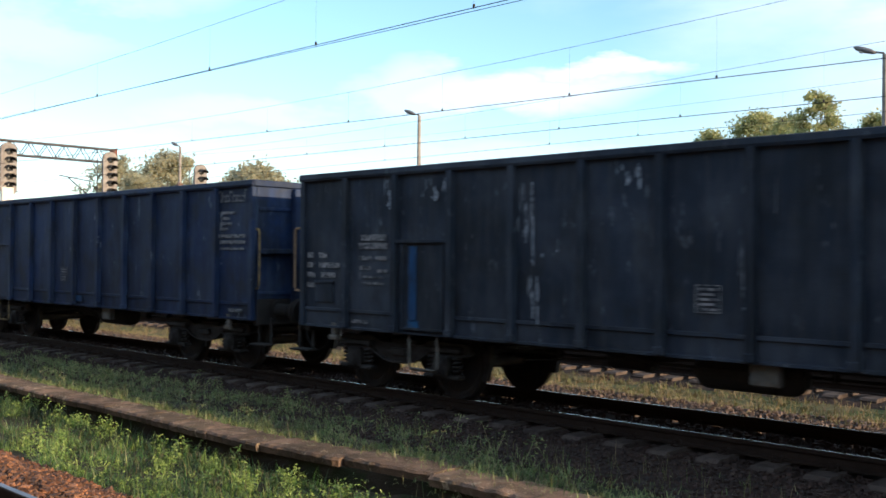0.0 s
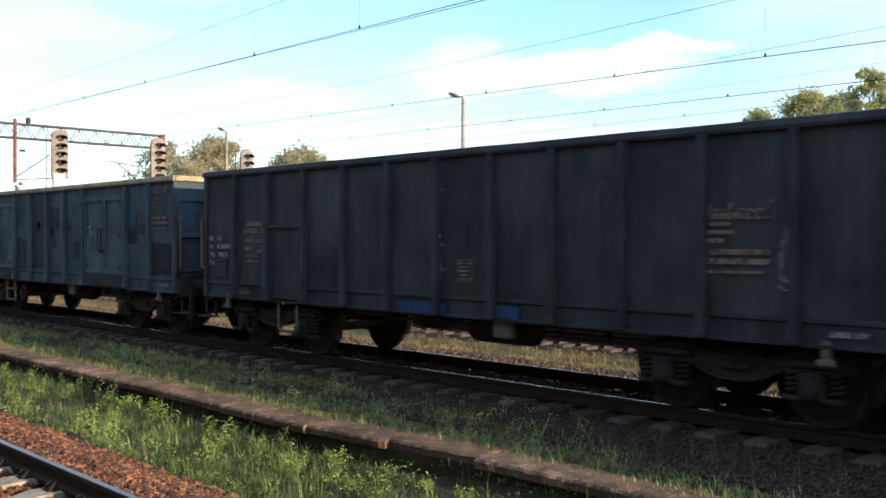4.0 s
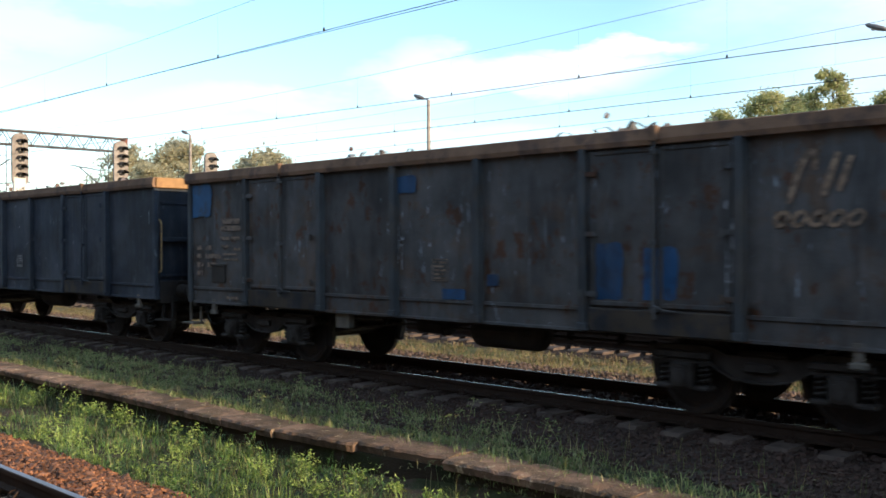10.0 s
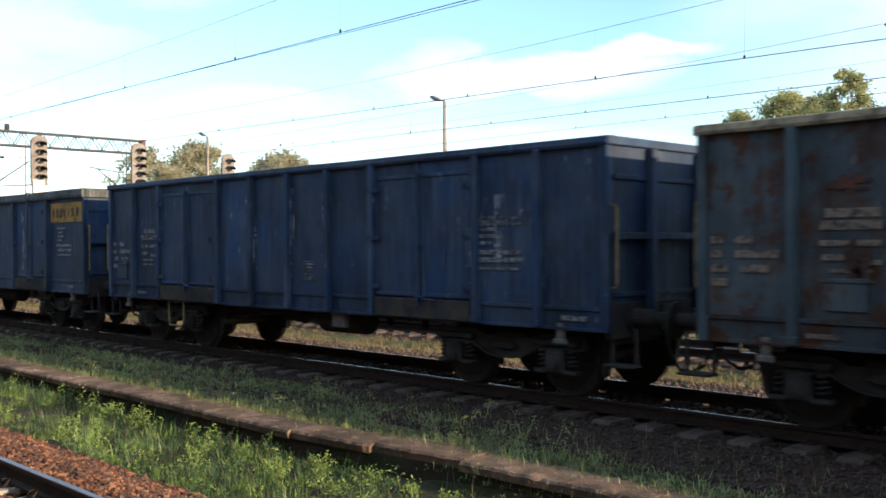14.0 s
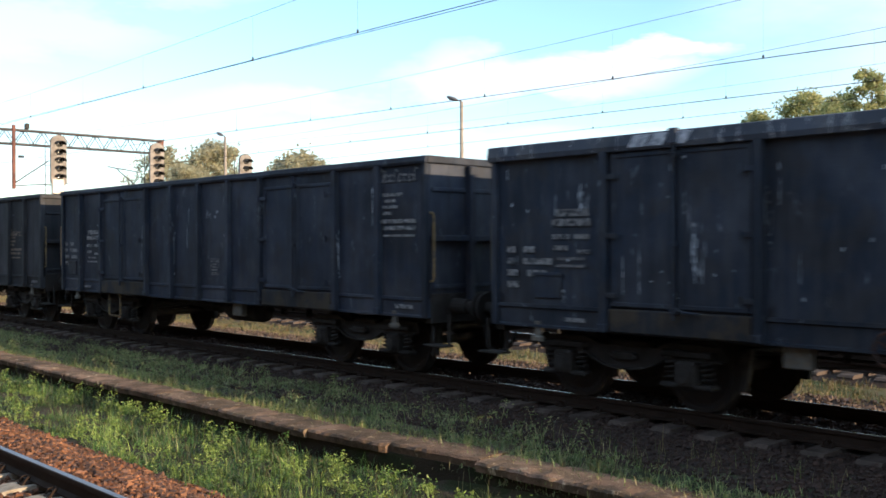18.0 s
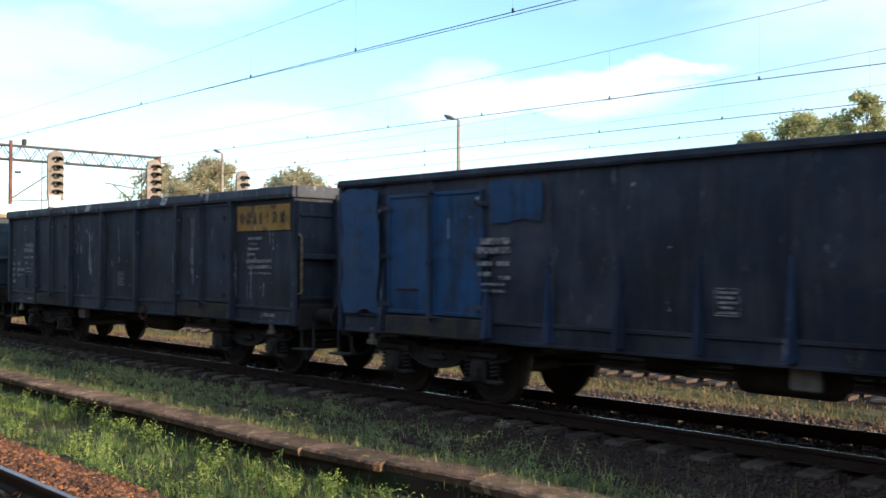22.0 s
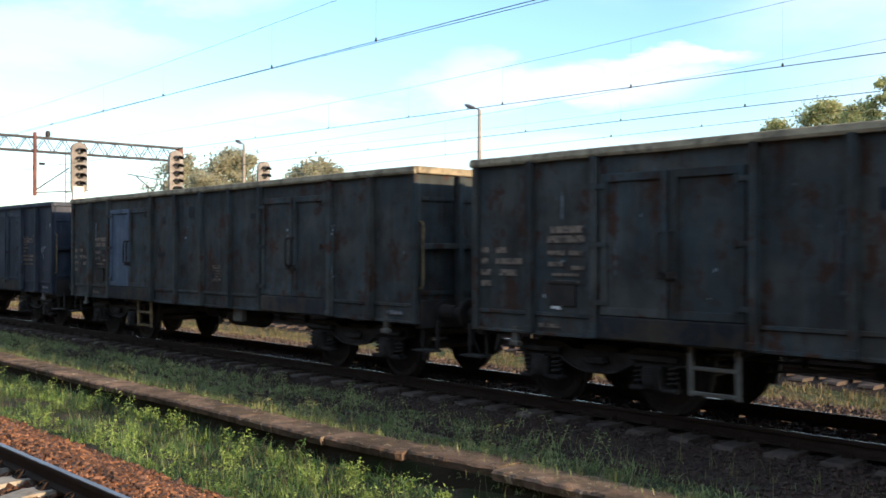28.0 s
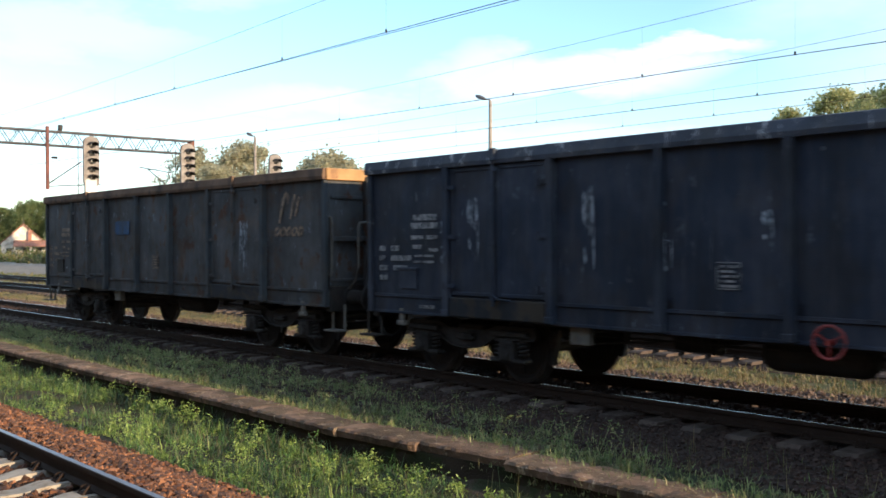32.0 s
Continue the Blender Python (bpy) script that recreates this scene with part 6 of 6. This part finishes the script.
def overhead(y, contact, rise, lowest, low_x, bend, x0, x1, thick, pair, hang):
    """Contact wire, sagging carrier above it and the droppers between."""
    def level(x):
        return contact + rise * (x + 18)

    def carrier(x):
        return lowest + bend * (x - low_x) ** 2
    root = tagged(new("overhead_line"), "overhead contact line with sagging carrier wire and droppers", "overhead line", "overhead lines over the tracks")
    n = 28
    xs = [x0 + (x1 - x0) * i / n for i in range(n + 1)]
    part("contact_wire", Geo().tube([(x, y, level(x)) for x in (x0, (x0 + x1) / 2, x1)], thick, 5).mesh("contact_wire"), M_WIRE, root)
    if pair:
        part("contact_wire", Geo().tube([(x, y + 0.05, level(x) - 0.0045 * (x + 17)) for x in (x0, low_x, x1)], thick * 0.8, 5).mesh("contact_wire"), M_WIRE, root)
    part("carrier_wire", Geo().tube([(x, y, carrier(x)) for x in xs], thick * 0.55, 5).mesh("carrier_wire"), M_WIRE, root)
    for x in hang:
        g = Geo().tube([(x, y, level(x)), (x, y, carrier(x))], 0.0014, 4)
        part("dropper", g.mesh("dropper"), M_WIRE, root)
        part("wire_clamp", cached("clamp", lambda: Geo().box((-0.02, -0.012, -0.01), (0.02, 0.012, 0.06), 0.006).mesh("wire_clamp")), M_WIRE, root, (x, y, level(x)))


overhead(10.82, 5.68, 0.003, 6.31, -33, 0.001, -120, 14, 0.0075, True, (-41, -33, -28.8, -25.2, -21.8, -17.05, -13.66, -9.9))
overhead(16.9, 5.52, -0.0125, 6.31, -24, 0.0013, -140, 20, 0.0085, False, (-44, -38, -32.5, -27.6, -23.56, -19.93, -16.46, -12.68, -9.23))
overhead(21.2, 5.49, -0.005, 6.11, -31, 0.0009, -140, 22, 0.009, False, (-40, -33, -27.2, -23.2, -19.7, -16.24, -12.55, -9.0))
overhead(25.6, 5.75, 0.003, 6.51, -21, 0.0008, -150, 24, 0.007, False, (-45, -36, -28, -20, -16.6, -12.0))


def gantry(x, y0, y1):
    """Lattice portal across the tracks with a hanging tube for the wire arms."""
    root = tagged(new("lattice_gantry"), "grey steel lattice gantry across the yard tracks", "gantry")
    for name, z, r in (("top_chord", 7.68, 0.045), ("bottom_chord", 6.98, 0.045)):
        for dx in (-0.2, 0.2):
            part(name, Geo().box((dx - r, y0, z - r), (dx + r, y1, z + r), 0.01).mesh(name), M_GIRDER, root, (x, 0, 0))
    k, n = 0, int((y1 - y0) / 0.45)
    step = (y1 - y0) / n
    for i in range(n):
        a, b = (6.98, 7.68) if i % 2 else (7.68, 6.98)
        for dx in (-0.2, 0.2):
            part("lattice_bar", cached(("lattice", i % 2), lambda: Geo().tube([(0, 0, a), (0, step, b)], 0.022, 4).mesh("lattice_bar")), M_GIRDER, root, (x + dx, y0 + i * step, 0))
    for y in (y0, y1):
        part("mast", Geo().box((-0.18, -0.14, -0.4), (0.18, 0.14, 7.75), 0.02).mesh("mast"), M_MAST, root, (x, y, 0))
    for y in (17.85,):
        drop = part("drop_tube", Geo().tube([(0, 0, 7.9), (0, 0, 4.75)], 0.09, 10).mesh("drop_tube"), M_MAST, root, (x + 0.3, y, 0), "red oxide hanging tube")
        part("wire_arm", Geo().tube([(0, 0, 5.0), (0.3, 1.6, 6.2)], 0.035, 6).mesh("wire_arm"), M_GIRDER, drop)
        part("wire_arm", Geo().tube([(0, 0, 4.9), (0.3, 2.6, 5.1)], 0.03, 6).mesh("wire_arm"), M_GIRDER, drop)
        part("insulator", Geo().lathe([(0, 0.03), (0.05, 0.08), (0.1, 0.04), (0.15, 0.08), (0.2, 0.04), (0.25, 0.08), (0.3, 0.03)], (0, 0.2, 6.35), "y", 10).mesh("insulator"), M_HOOD, drop)
    part("warning_horn", Geo().box((-0.12, -0.1, 7.75), (0.12, 0.1, 8.05), 0.04).mesh("warning_horn"), M_HOOD, root, (x, 18.6, 0))
    arm = part("wire_arm", Geo().tube([(0, 0, 5.9), (0.2, -1.9, 6.1)], 0.03, 6).mesh("wire_arm"), M_GIRDER, root, (x, 24.6, 0))
    part("brace", Geo().tube([(0, 0, 5.0), (0.2, -1.4, 6.0)], 0.03, 6).mesh("brace"), M_GIRDER, arm)


gantry(-50, 7.4, 25.8)


def signal(x, y, top, lights):
    """Colour-light signal: tall round-topped backboard, hooded lenses, white mast."""
    root = tagged(new("railway_signal"), "tall railway signal with hooded lamps on a white mast", "railway signal", "signals beside the tracks")
    h = lights * 0.37 + 0.25
    arc = [(0.36 * math.cos(a * math.pi / 8), 0.3 * math.sin(a * math.pi / 8)) for a in range(9)]
    g = Geo()
    v = [(dx, yy, zz - 0.3) for dx in (-0.12, 0.0) for yy, zz in arc + [(-0.36, -h + 0.3), (-0.26, -h + 0.1), (0.26, -h + 0.1), (0.36, -h + 0.3)]]
    n = len(v) // 2
    g.add(v, [(i, (i + 1) % n, n + (i + 1) % n, n + i) for i in range(n)] + [tuple(range(n)), tuple(range(2 * n - 1, n - 1, -1))])
    part("backboard", g.mesh("backboard"), M_SIGNAL, root, (x, y, top))
    for i in range(lights):
        z = top - 0.42 - 0.37 * i
        lens = part("lamp_lens", cached("lens", lambda: Geo().lathe([(0.0, 0.13), (0.03, 0.12), (0.04, 0.06), (0.045, 0.001)], (0, 0, 0), "x", 14).mesh("lamp_lens")), M_LENS, root, (x, y, z))
        part("hood", cached("hood", lambda: Geo().add(
            [(dx, 0.2 * math.cos(a), 0.17 * math.sin(a) + dz) for dx, dz in ((0.0, 0.0), (0.42, -0.04)) for a in [k * math.pi / 8 for k in range(9)]] +
            [(dx, 0.185 * math.cos(a), 0.155 * math.sin(a) + dz) for dx, dz in ((0.0, 0.0), (0.42, -0.04)) for a in [k * math.pi / 8 for k in range(9)]],
            [(i, i + 1, i + 10, i + 9) for i in range(8)] + [(18 + i, 27 + i, 28 + i, 19 + i) for i in range(8)] + [(9 + i, 10 + i, 28 + i, 27 + i) for i in range(8)] + [(i, 18 + i, 19 + i, 1 + i) for i in range(8)]).mesh("hood")), M_HOOD, lens, (0, 0, 0.0))
    part("mast", Geo().box((-0.5, -0.16, -0.4), (-0.2, 0.2, top - 0.6), 0.02).mesh("mast"), M_SIGNALWHITE, root, (x, y, 0))
    part("lower_box", Geo().box((-0.15, -0.3, top - h - 0.55), (0.05, 0.22, top - h + 0.12), 0.03).mesh("lower_box"), M_SIGNALWHITE, root, (x, y, 0))
    lad = part("ladder", Geo().tube([(-0.3, -0.5, -0.3), (-0.3, -0.5, top - 0.3)], 0.02, 5).mesh("ladder"), M_GIRDER, root, (x, y, 0))
    for i in range(12):
        part("rung", cached("rung", lambda: Geo().tube([(-0.3, -0.5, 0), (-0.3, -0.2, 0)], 0.012, 4).mesh("rung")), M_GIRDER, lad, (0, 0, 0.6 + 0.45 * i))


signal(-44, 17.78, 6.92, 5)
signal(-44, 22.55, 6.9, 5)
signal(-44, 27.5, 6.68, 5)


def lamp(x, y, h):
    root = tagged(new("yard_lamp"), "concrete yard lamp column with one drooping luminaire", "street lamp", "lamps along the yard")
    part("column", Geo().tube([(0, 0, -0.4), (0, 0, h)], 0.11, 10, 0.07).mesh("column"), M_LAMPPOLE, root, (x, y, 0))
    part("arm", Geo().tube([(0, 0, h - 0.05), (-0.05, 0, h + 0.04), (-0.3, 0, h + 0.1)], 0.03, 6).mesh("arm"), M_LAMPHEAD, root, (x, y, 0))
    g = Geo()
    sec = [(0.0, 0.05), (0.15, 0.1), (0.4, 0.12), (0.62, 0.09), (0.72, 0.03)]
    v = [(-0.25 - s * 0.85, r * math.cos(a * math.pi / 5), h + 0.08 + s * 0.3 + 0.75 * r * math.sin(a * math.pi / 5)) for s, r in sec for a in range(10)]
    g.add(v, [(i * 10 + a, i * 10 + (a + 1) % 10, i * 10 + 10 + (a + 1) % 10, i * 10 + 10 + a) for i in range(4) for a in range(10)] + [tuple(range(10)), tuple(40 + a for a in range(10))])
    head = part("luminaire", g.mesh("luminaire", True), M_LAMPHEAD, root, (x, y, 0))
    part("lens", Geo().box((-0.7, -0.08, h + 0.12), (-0.4, 0.08, h + 0.17), 0.02).mesh("lens"), M_SIGNALWHITE, head)


for lx, ly, lh in LAMPS:
    lamp(lx, ly, lh)


# ---- trees, house ----
def tree(x, y, height, spread, fill, seed_, mat, leaves=15000, leaf=0.08):
    """Tapered trunk with forking limbs and a domed, ragged crown of leaf clumps; fill below 1 leaves gaps."""
    rng = random.Random(seed_)
    root = tagged(new("tree"), "broad leafy tree with yellowing crown beyond the tracks", "tree", "trees beyond the yard")
    g = Geo()
    middle, tall = height * 0.62, height * 0.38
    g.tube([(x, y, -0.6), (x + 0.05, y, height * 0.3), (x - 0.1, y, height * 0.7)], 0.018 * height + 0.05, 9, 0.05)
    clumps = []
    for i in range(int(95 * fill + 20)):
        a, up = i * 2.4 + rng.uniform(-0.4, 0.4), rng.uniform(-0.75, 1.0)
        out = math.sqrt(max(0.0, 1 - up * up)) * rng.uniform(0.45, 1.0)
        r = spread * rng.uniform(0.12, 0.3)
        c = Vector((x + math.cos(a) * spread * out * 0.92, y + math.sin(a) * spread * out * 0.92, middle + up * tall - 0.8 * r))
        clumps.append((c, r))
        if i % 3 == 0:
            s = Vector((x, y, height * rng.uniform(0.25, 0.5)))
            g.tube([tuple(s), tuple((s + c) / 2 + Vector((0, 0, 0.04 * height))), tuple(c)], 0.006 * height, 6, 0.02)
    part("trunk", g.mesh("trunk"), M_BARK, root)
    verts, faces = [], []
    for i in range(int(leaves * (0.45 + 0.55 * fill))):
        c, r = clumps[i % len(clumps)]
        d = Vector((rng.gauss(0, 1), rng.gauss(0, 1), rng.gauss(0, 0.8)))
        p = c + d * r * 0.5
        u = Vector((rng.uniform(-1, 1), rng.uniform(-1, 1), rng.uniform(-0.6, 0.6))).normalized() * leaf * rng.uniform(0.6, 1.5) * (2.1 if spread > 4.5 else 1.8 if spread > 3 else 1.0)
        w = u.orthogonal().normalized() * u.length * rng.uniform(0.5, 0.8)
        k = len(verts)
        verts += [tuple(p - u), tuple(p + w), tuple(p + u), tuple(p - w)]
        faces.append((k, k + 1, k + 2, k + 3))
    tagged(part("crown", joined("crown", verts, faces, mat), mat, root), kind="stuff")


# the first four trees take the leaves with haze in their colour
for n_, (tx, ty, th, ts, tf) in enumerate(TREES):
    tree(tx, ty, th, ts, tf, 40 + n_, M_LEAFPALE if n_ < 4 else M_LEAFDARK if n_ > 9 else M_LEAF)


def bushes(name, label, x0, x1, y0, y1, height, count, seed_, mat):
    rng = random.Random(seed_)
    verts, faces = [], []
    for _ in range(count):
        cx, cy, r = rng.uniform(x0, x1), rng.uniform(y0, y1), rng.uniform(0.4, 1.0) * height
        for _ in range(60):
            p = Vector((cx + rng.gauss(0, 0.6) * r, cy + rng.gauss(0, 0.6) * r, -0.4 + abs(rng.gauss(0, 0.5)) * r))
            u = Vector((rng.uniform(-1, 1), rng.uniform(-1, 1), rng.uniform(-1, 1))).normalized() * 0.22
            w = u.orthogonal().normalized() * 0.13
            k = len(verts)
            verts += [tuple(p - u), tuple(p + w), tuple(p + u), tuple(p - w)]
            faces.append((k, k + 1, k + 2, k + 3))
    tagged(new(name, joined(name, verts, faces, mat)), label, "bush", kind="stuff")


bushes("reed_hedge", "reddish yellow reeds before the house", -175, -120, 44, 60, 1.6, 160, 77, M_DRYGRASS)
bushes("far_thicket", "green thicket along the edge of the yard", -260, -60, 75, 90, 4.5, 260, 78, M_LEAF)


def house(x, y):
    """Small house with a steep gable towards the yard, tiled porch roof on posts."""
    root = tagged(new("small_house"), "small cream house with steep gable and orange tiled porch", "house")
    root.location, root.rotation_euler = (x, y, -0.5), (0, 0, radians(70))
    part("wall", Geo().add([(-3.4, 0, 0), (3.4, 0, 0), (3.4, 0, 2.9), (0, 0, 5.9), (-3.4, 0, 2.9), (-3.4, 7, 0), (3.4, 7, 0), (3.4, 7, 2.9), (0, 7, 5.9), (-3.4, 7, 2.9)],
                           [(0, 1, 2, 3, 4), (5, 9, 8, 7, 6), (0, 4, 9, 5), (1, 6, 7, 2), (0, 5, 6, 1), (4, 3, 8, 9), (2, 7, 8, 3)]).mesh("wall"), M_WALLWHITE, root)
    for s in (-1, 1):
        part("roof", Geo().add([(s * 3.8, -0.4, 2.6), (0, -0.4, 6.0), (0, 7.4, 6.0), (s * 3.8, 7.4, 2.6), (s * 3.8, -0.4, 2.75), (0, -0.4, 6.18), (0, 7.4, 6.18), (s * 3.8, 7.4, 2.75)],
                               [(0, 1, 2, 3), (4, 7, 6, 5), (0, 4, 5, 1), (1, 5, 6, 2), (2, 6, 7, 3), (3, 7, 4, 0)]).mesh("roof"), M_TILEROOF, root)
    part("porch_roof", Geo().add([(-1.5, -2.6, 2.3), (6.2, -2.6, 2.3), (6.2, -0.03, 3.2), (-1.5, -0.03, 3.2), (-1.5, -2.6, 2.45), (6.2, -2.6, 2.45), (6.2, -0.03, 3.35), (-1.5, -0.03, 3.35)],
                                 [(0, 1, 2, 3), (4, 7, 6, 5), (0, 4, 5, 1), (1, 5, 6, 2), (2, 6, 7, 3), (3, 7, 4, 0)]).mesh("porch_roof"), M_TILEROOF, root)
    for px in (-1.3, 1.2, 3.6, 6.0):
        part("porch_post", cached("porch_post", lambda: Geo().box((-0.1, -0.1, 0), (0.1, 0.1, 2.35), 0.01).mesh("porch_post")), M_WALLWHITE, root, (px, -2.4, 0))
    for px in (-2.2, 2.4):
        win = part("window", cached("house_window", lambda: Geo().box((-0.5, -0.06, 1.0), (0.5, -0.005, 2.1), 0.01).mesh("window")), M_SIGNALWHITE, root, (px, 0, 0))
        part("pane", cached("house_pane", lambda: Geo().box((-0.42, -0.08, 1.08), (0.42, -0.06, 2.02)).mesh("pane")), M_GLASS, win)
    part("door", Geo().box((-0.45, -0.08, 0), (0.45, -0.005, 2.0), 0.01).mesh("door"), M_BARK, root, (0.4, 0, 0))
    part("chimney", Geo().box((0.7, -0.6, 3.2), (1.3, -0.05, 5.0), 0.02).mesh("chimney"), M_TILEROOF, root)
    part("aerial", Geo().tube([(0, 0.3, 5.9), (0, 0.3, 7.4)], 0.03, 5).mesh("aerial"), M_GIRDER, root)


house(*HOUSE)

# ---- loads ----
LOADS = []


def scrap_load(k, spots, seed_):
    """Heap of scrap inside wagon k; spots are (x, height above the rim) where it shows."""
    rng = np.random.default_rng(seed_)
    verts, faces = [], []

    def piece(c, size):
        p = np.array([(sx, sy, sz) for sx in (-1, 1) for sy in (-1, 1) for sz in (-1, 1)], float) * size * rng.uniform(0.5, 1.2, 3) * rng.uniform(0.6, 1.1, (8, 3))
        a = rng.uniform(0, 3.14, 2)
        r1 = np.array([(math.cos(a[0]), math.sin(a[0]), 0), (-math.sin(a[0]), math.cos(a[0]), 0), (0, 0, 1)])
        r2 = np.array([(math.cos(a[1]), 0, math.sin(a[1])), (0, 1, 0), (-math.sin(a[1]), 0, math.cos(a[1]))])
        b = len(verts)
        verts.extend((p @ r1 @ r2 + c).tolist())
        faces.extend([tuple(i + b for i in q) for q in ((0, 1, 3, 2), (4, 6, 7, 5), (0, 4, 5, 1), (2, 3, 7, 6), (0, 2, 6, 4), (1, 5, 7, 3))])

    for _ in range(260):
        x, y = rng.uniform(-5.9, 5.9), rng.uniform(-0.85, 0.85)
        piece((x, y, rng.uniform(2.5, 2.85)), rng.uniform(0.1, 0.25))
    for x, up in spots:
        for i in range(7):
            piece((x + rng.normal(0, 0.16), -0.85 + rng.normal(0, 0.12), 2.8 + (0.43 + up) * i / 6.5), rng.uniform(0.04, 0.11) * (1.3 - i / 8))
    for x, up in spots:
        for _ in range(4):
            a, b = x + rng.normal(0, 0.5), -0.9 + rng.normal(0, 0.12)
            p = np.array((a, b, 3.1))
            for i in range(4):
                d = np.array((rng.normal(0, 0.16), rng.normal(0, 0.06), (0.09 + up * 0.35) * (1 - 0.55 * i)))
                k_ = len(verts)
                w = rng.uniform(0.006, 0.02)
                verts.extend([tuple(p - (w, 0, 0)), tuple(p + (w, 0.01, 0)), tuple(p + d + (w, 0.01, 0)), tuple(p + d - (w, 0, 0))])
                faces.append((k_, k_ + 1, k_ + 2, k_ + 3))
                p = p + d
    me = joined("scrap_load", verts, faces, M_SCRAP)
    ob = tagged(new("scrap_load", me), "jumbled heap of dark metal scrap inside a goods wagon", "scrap metal")
    LOADS.append((ob, k))


scrap_load(1, [(2.93, 0.15), (2.0, 0.08), (1.3, 0.05)], 1)
scrap_load(2, [(-1.09, 0.16), (-5.6, 0.05)], 2)
scrap_load(4, [(-3.68, 0.3), (-5.0, 0.1), (-4.4, 0.08), (-1.0, 0.06)], 4)
scrap_load(5, [(-0.64, 0.2), (-1.6, 0.05)], 5)
scrap_load(7, [(-2.09, 0.25), (-1.8, 0.15), (2.67, 0.3), (2.3, 0.12), (3.4, 0.1)], 7)
scrap_load(8, [(-5.35, 0.26), (-4.9, 0.2), (-4.4, 0.18), (-3.9, 0.22), (-2.07, 0.32), (-3.5, 0.16), (-2.8, 0.14), (-1.2, 0.18), (0.3, 0.15), (1.2, 0.2), (4.2, 0.1)], 8)
scrap_load(9, [(-2.89, 0.14), (-3.4, 0.1), (0.15, 0.14), (-0.6, 0.1), (1.4, 0.08)], 9)
scrap_load(12, [(5.2, 0.08)], 12)
scrap_load(22, [(-2.57, 0.12), (-0.5, 0.03)], 22)


# two unseen wagons added ahead of the first one to shade the ballast
AHEAD = [wagon("E", "charcoal", "same", "unseen charcoal ribbed open wagon added ahead of the first one", "hatch", ()) for _ in range(2)]


def motions():
    """The train rolls by and its wheels turn."""
    for k, w in [(-1, AHEAD[0]), (-2, AHEAD[1])] + list(enumerate(WAGONS[:24])):
        walk(w, [(t, pose(x - 14.04 * k + 7.02 + (SLACK[k] if k >= 0 else 0.0), TRAIN_TRACK, 0)) for t, x in enumerate(TRAIN_X)])
    for ob, k in LOADS:
        walk(ob, [(t, pose(x - 14.04 * k + 7.02 + SLACK[k], TRAIN_TRACK, 0)) for t, x in enumerate(TRAIN_X)])
    steps = [i / 15 for i in range(481)]
    rolled = np.interp(steps, range(33), TRAIN_X)
    for w, dx in WHEELSETS:
        walk(w, [(t, pose(dx, 0, 0.457, 0, math.degrees((s - TRAIN_X[0]) / 0.457) % 360, 0)) for t, s in zip(steps, rolled)])


motions()
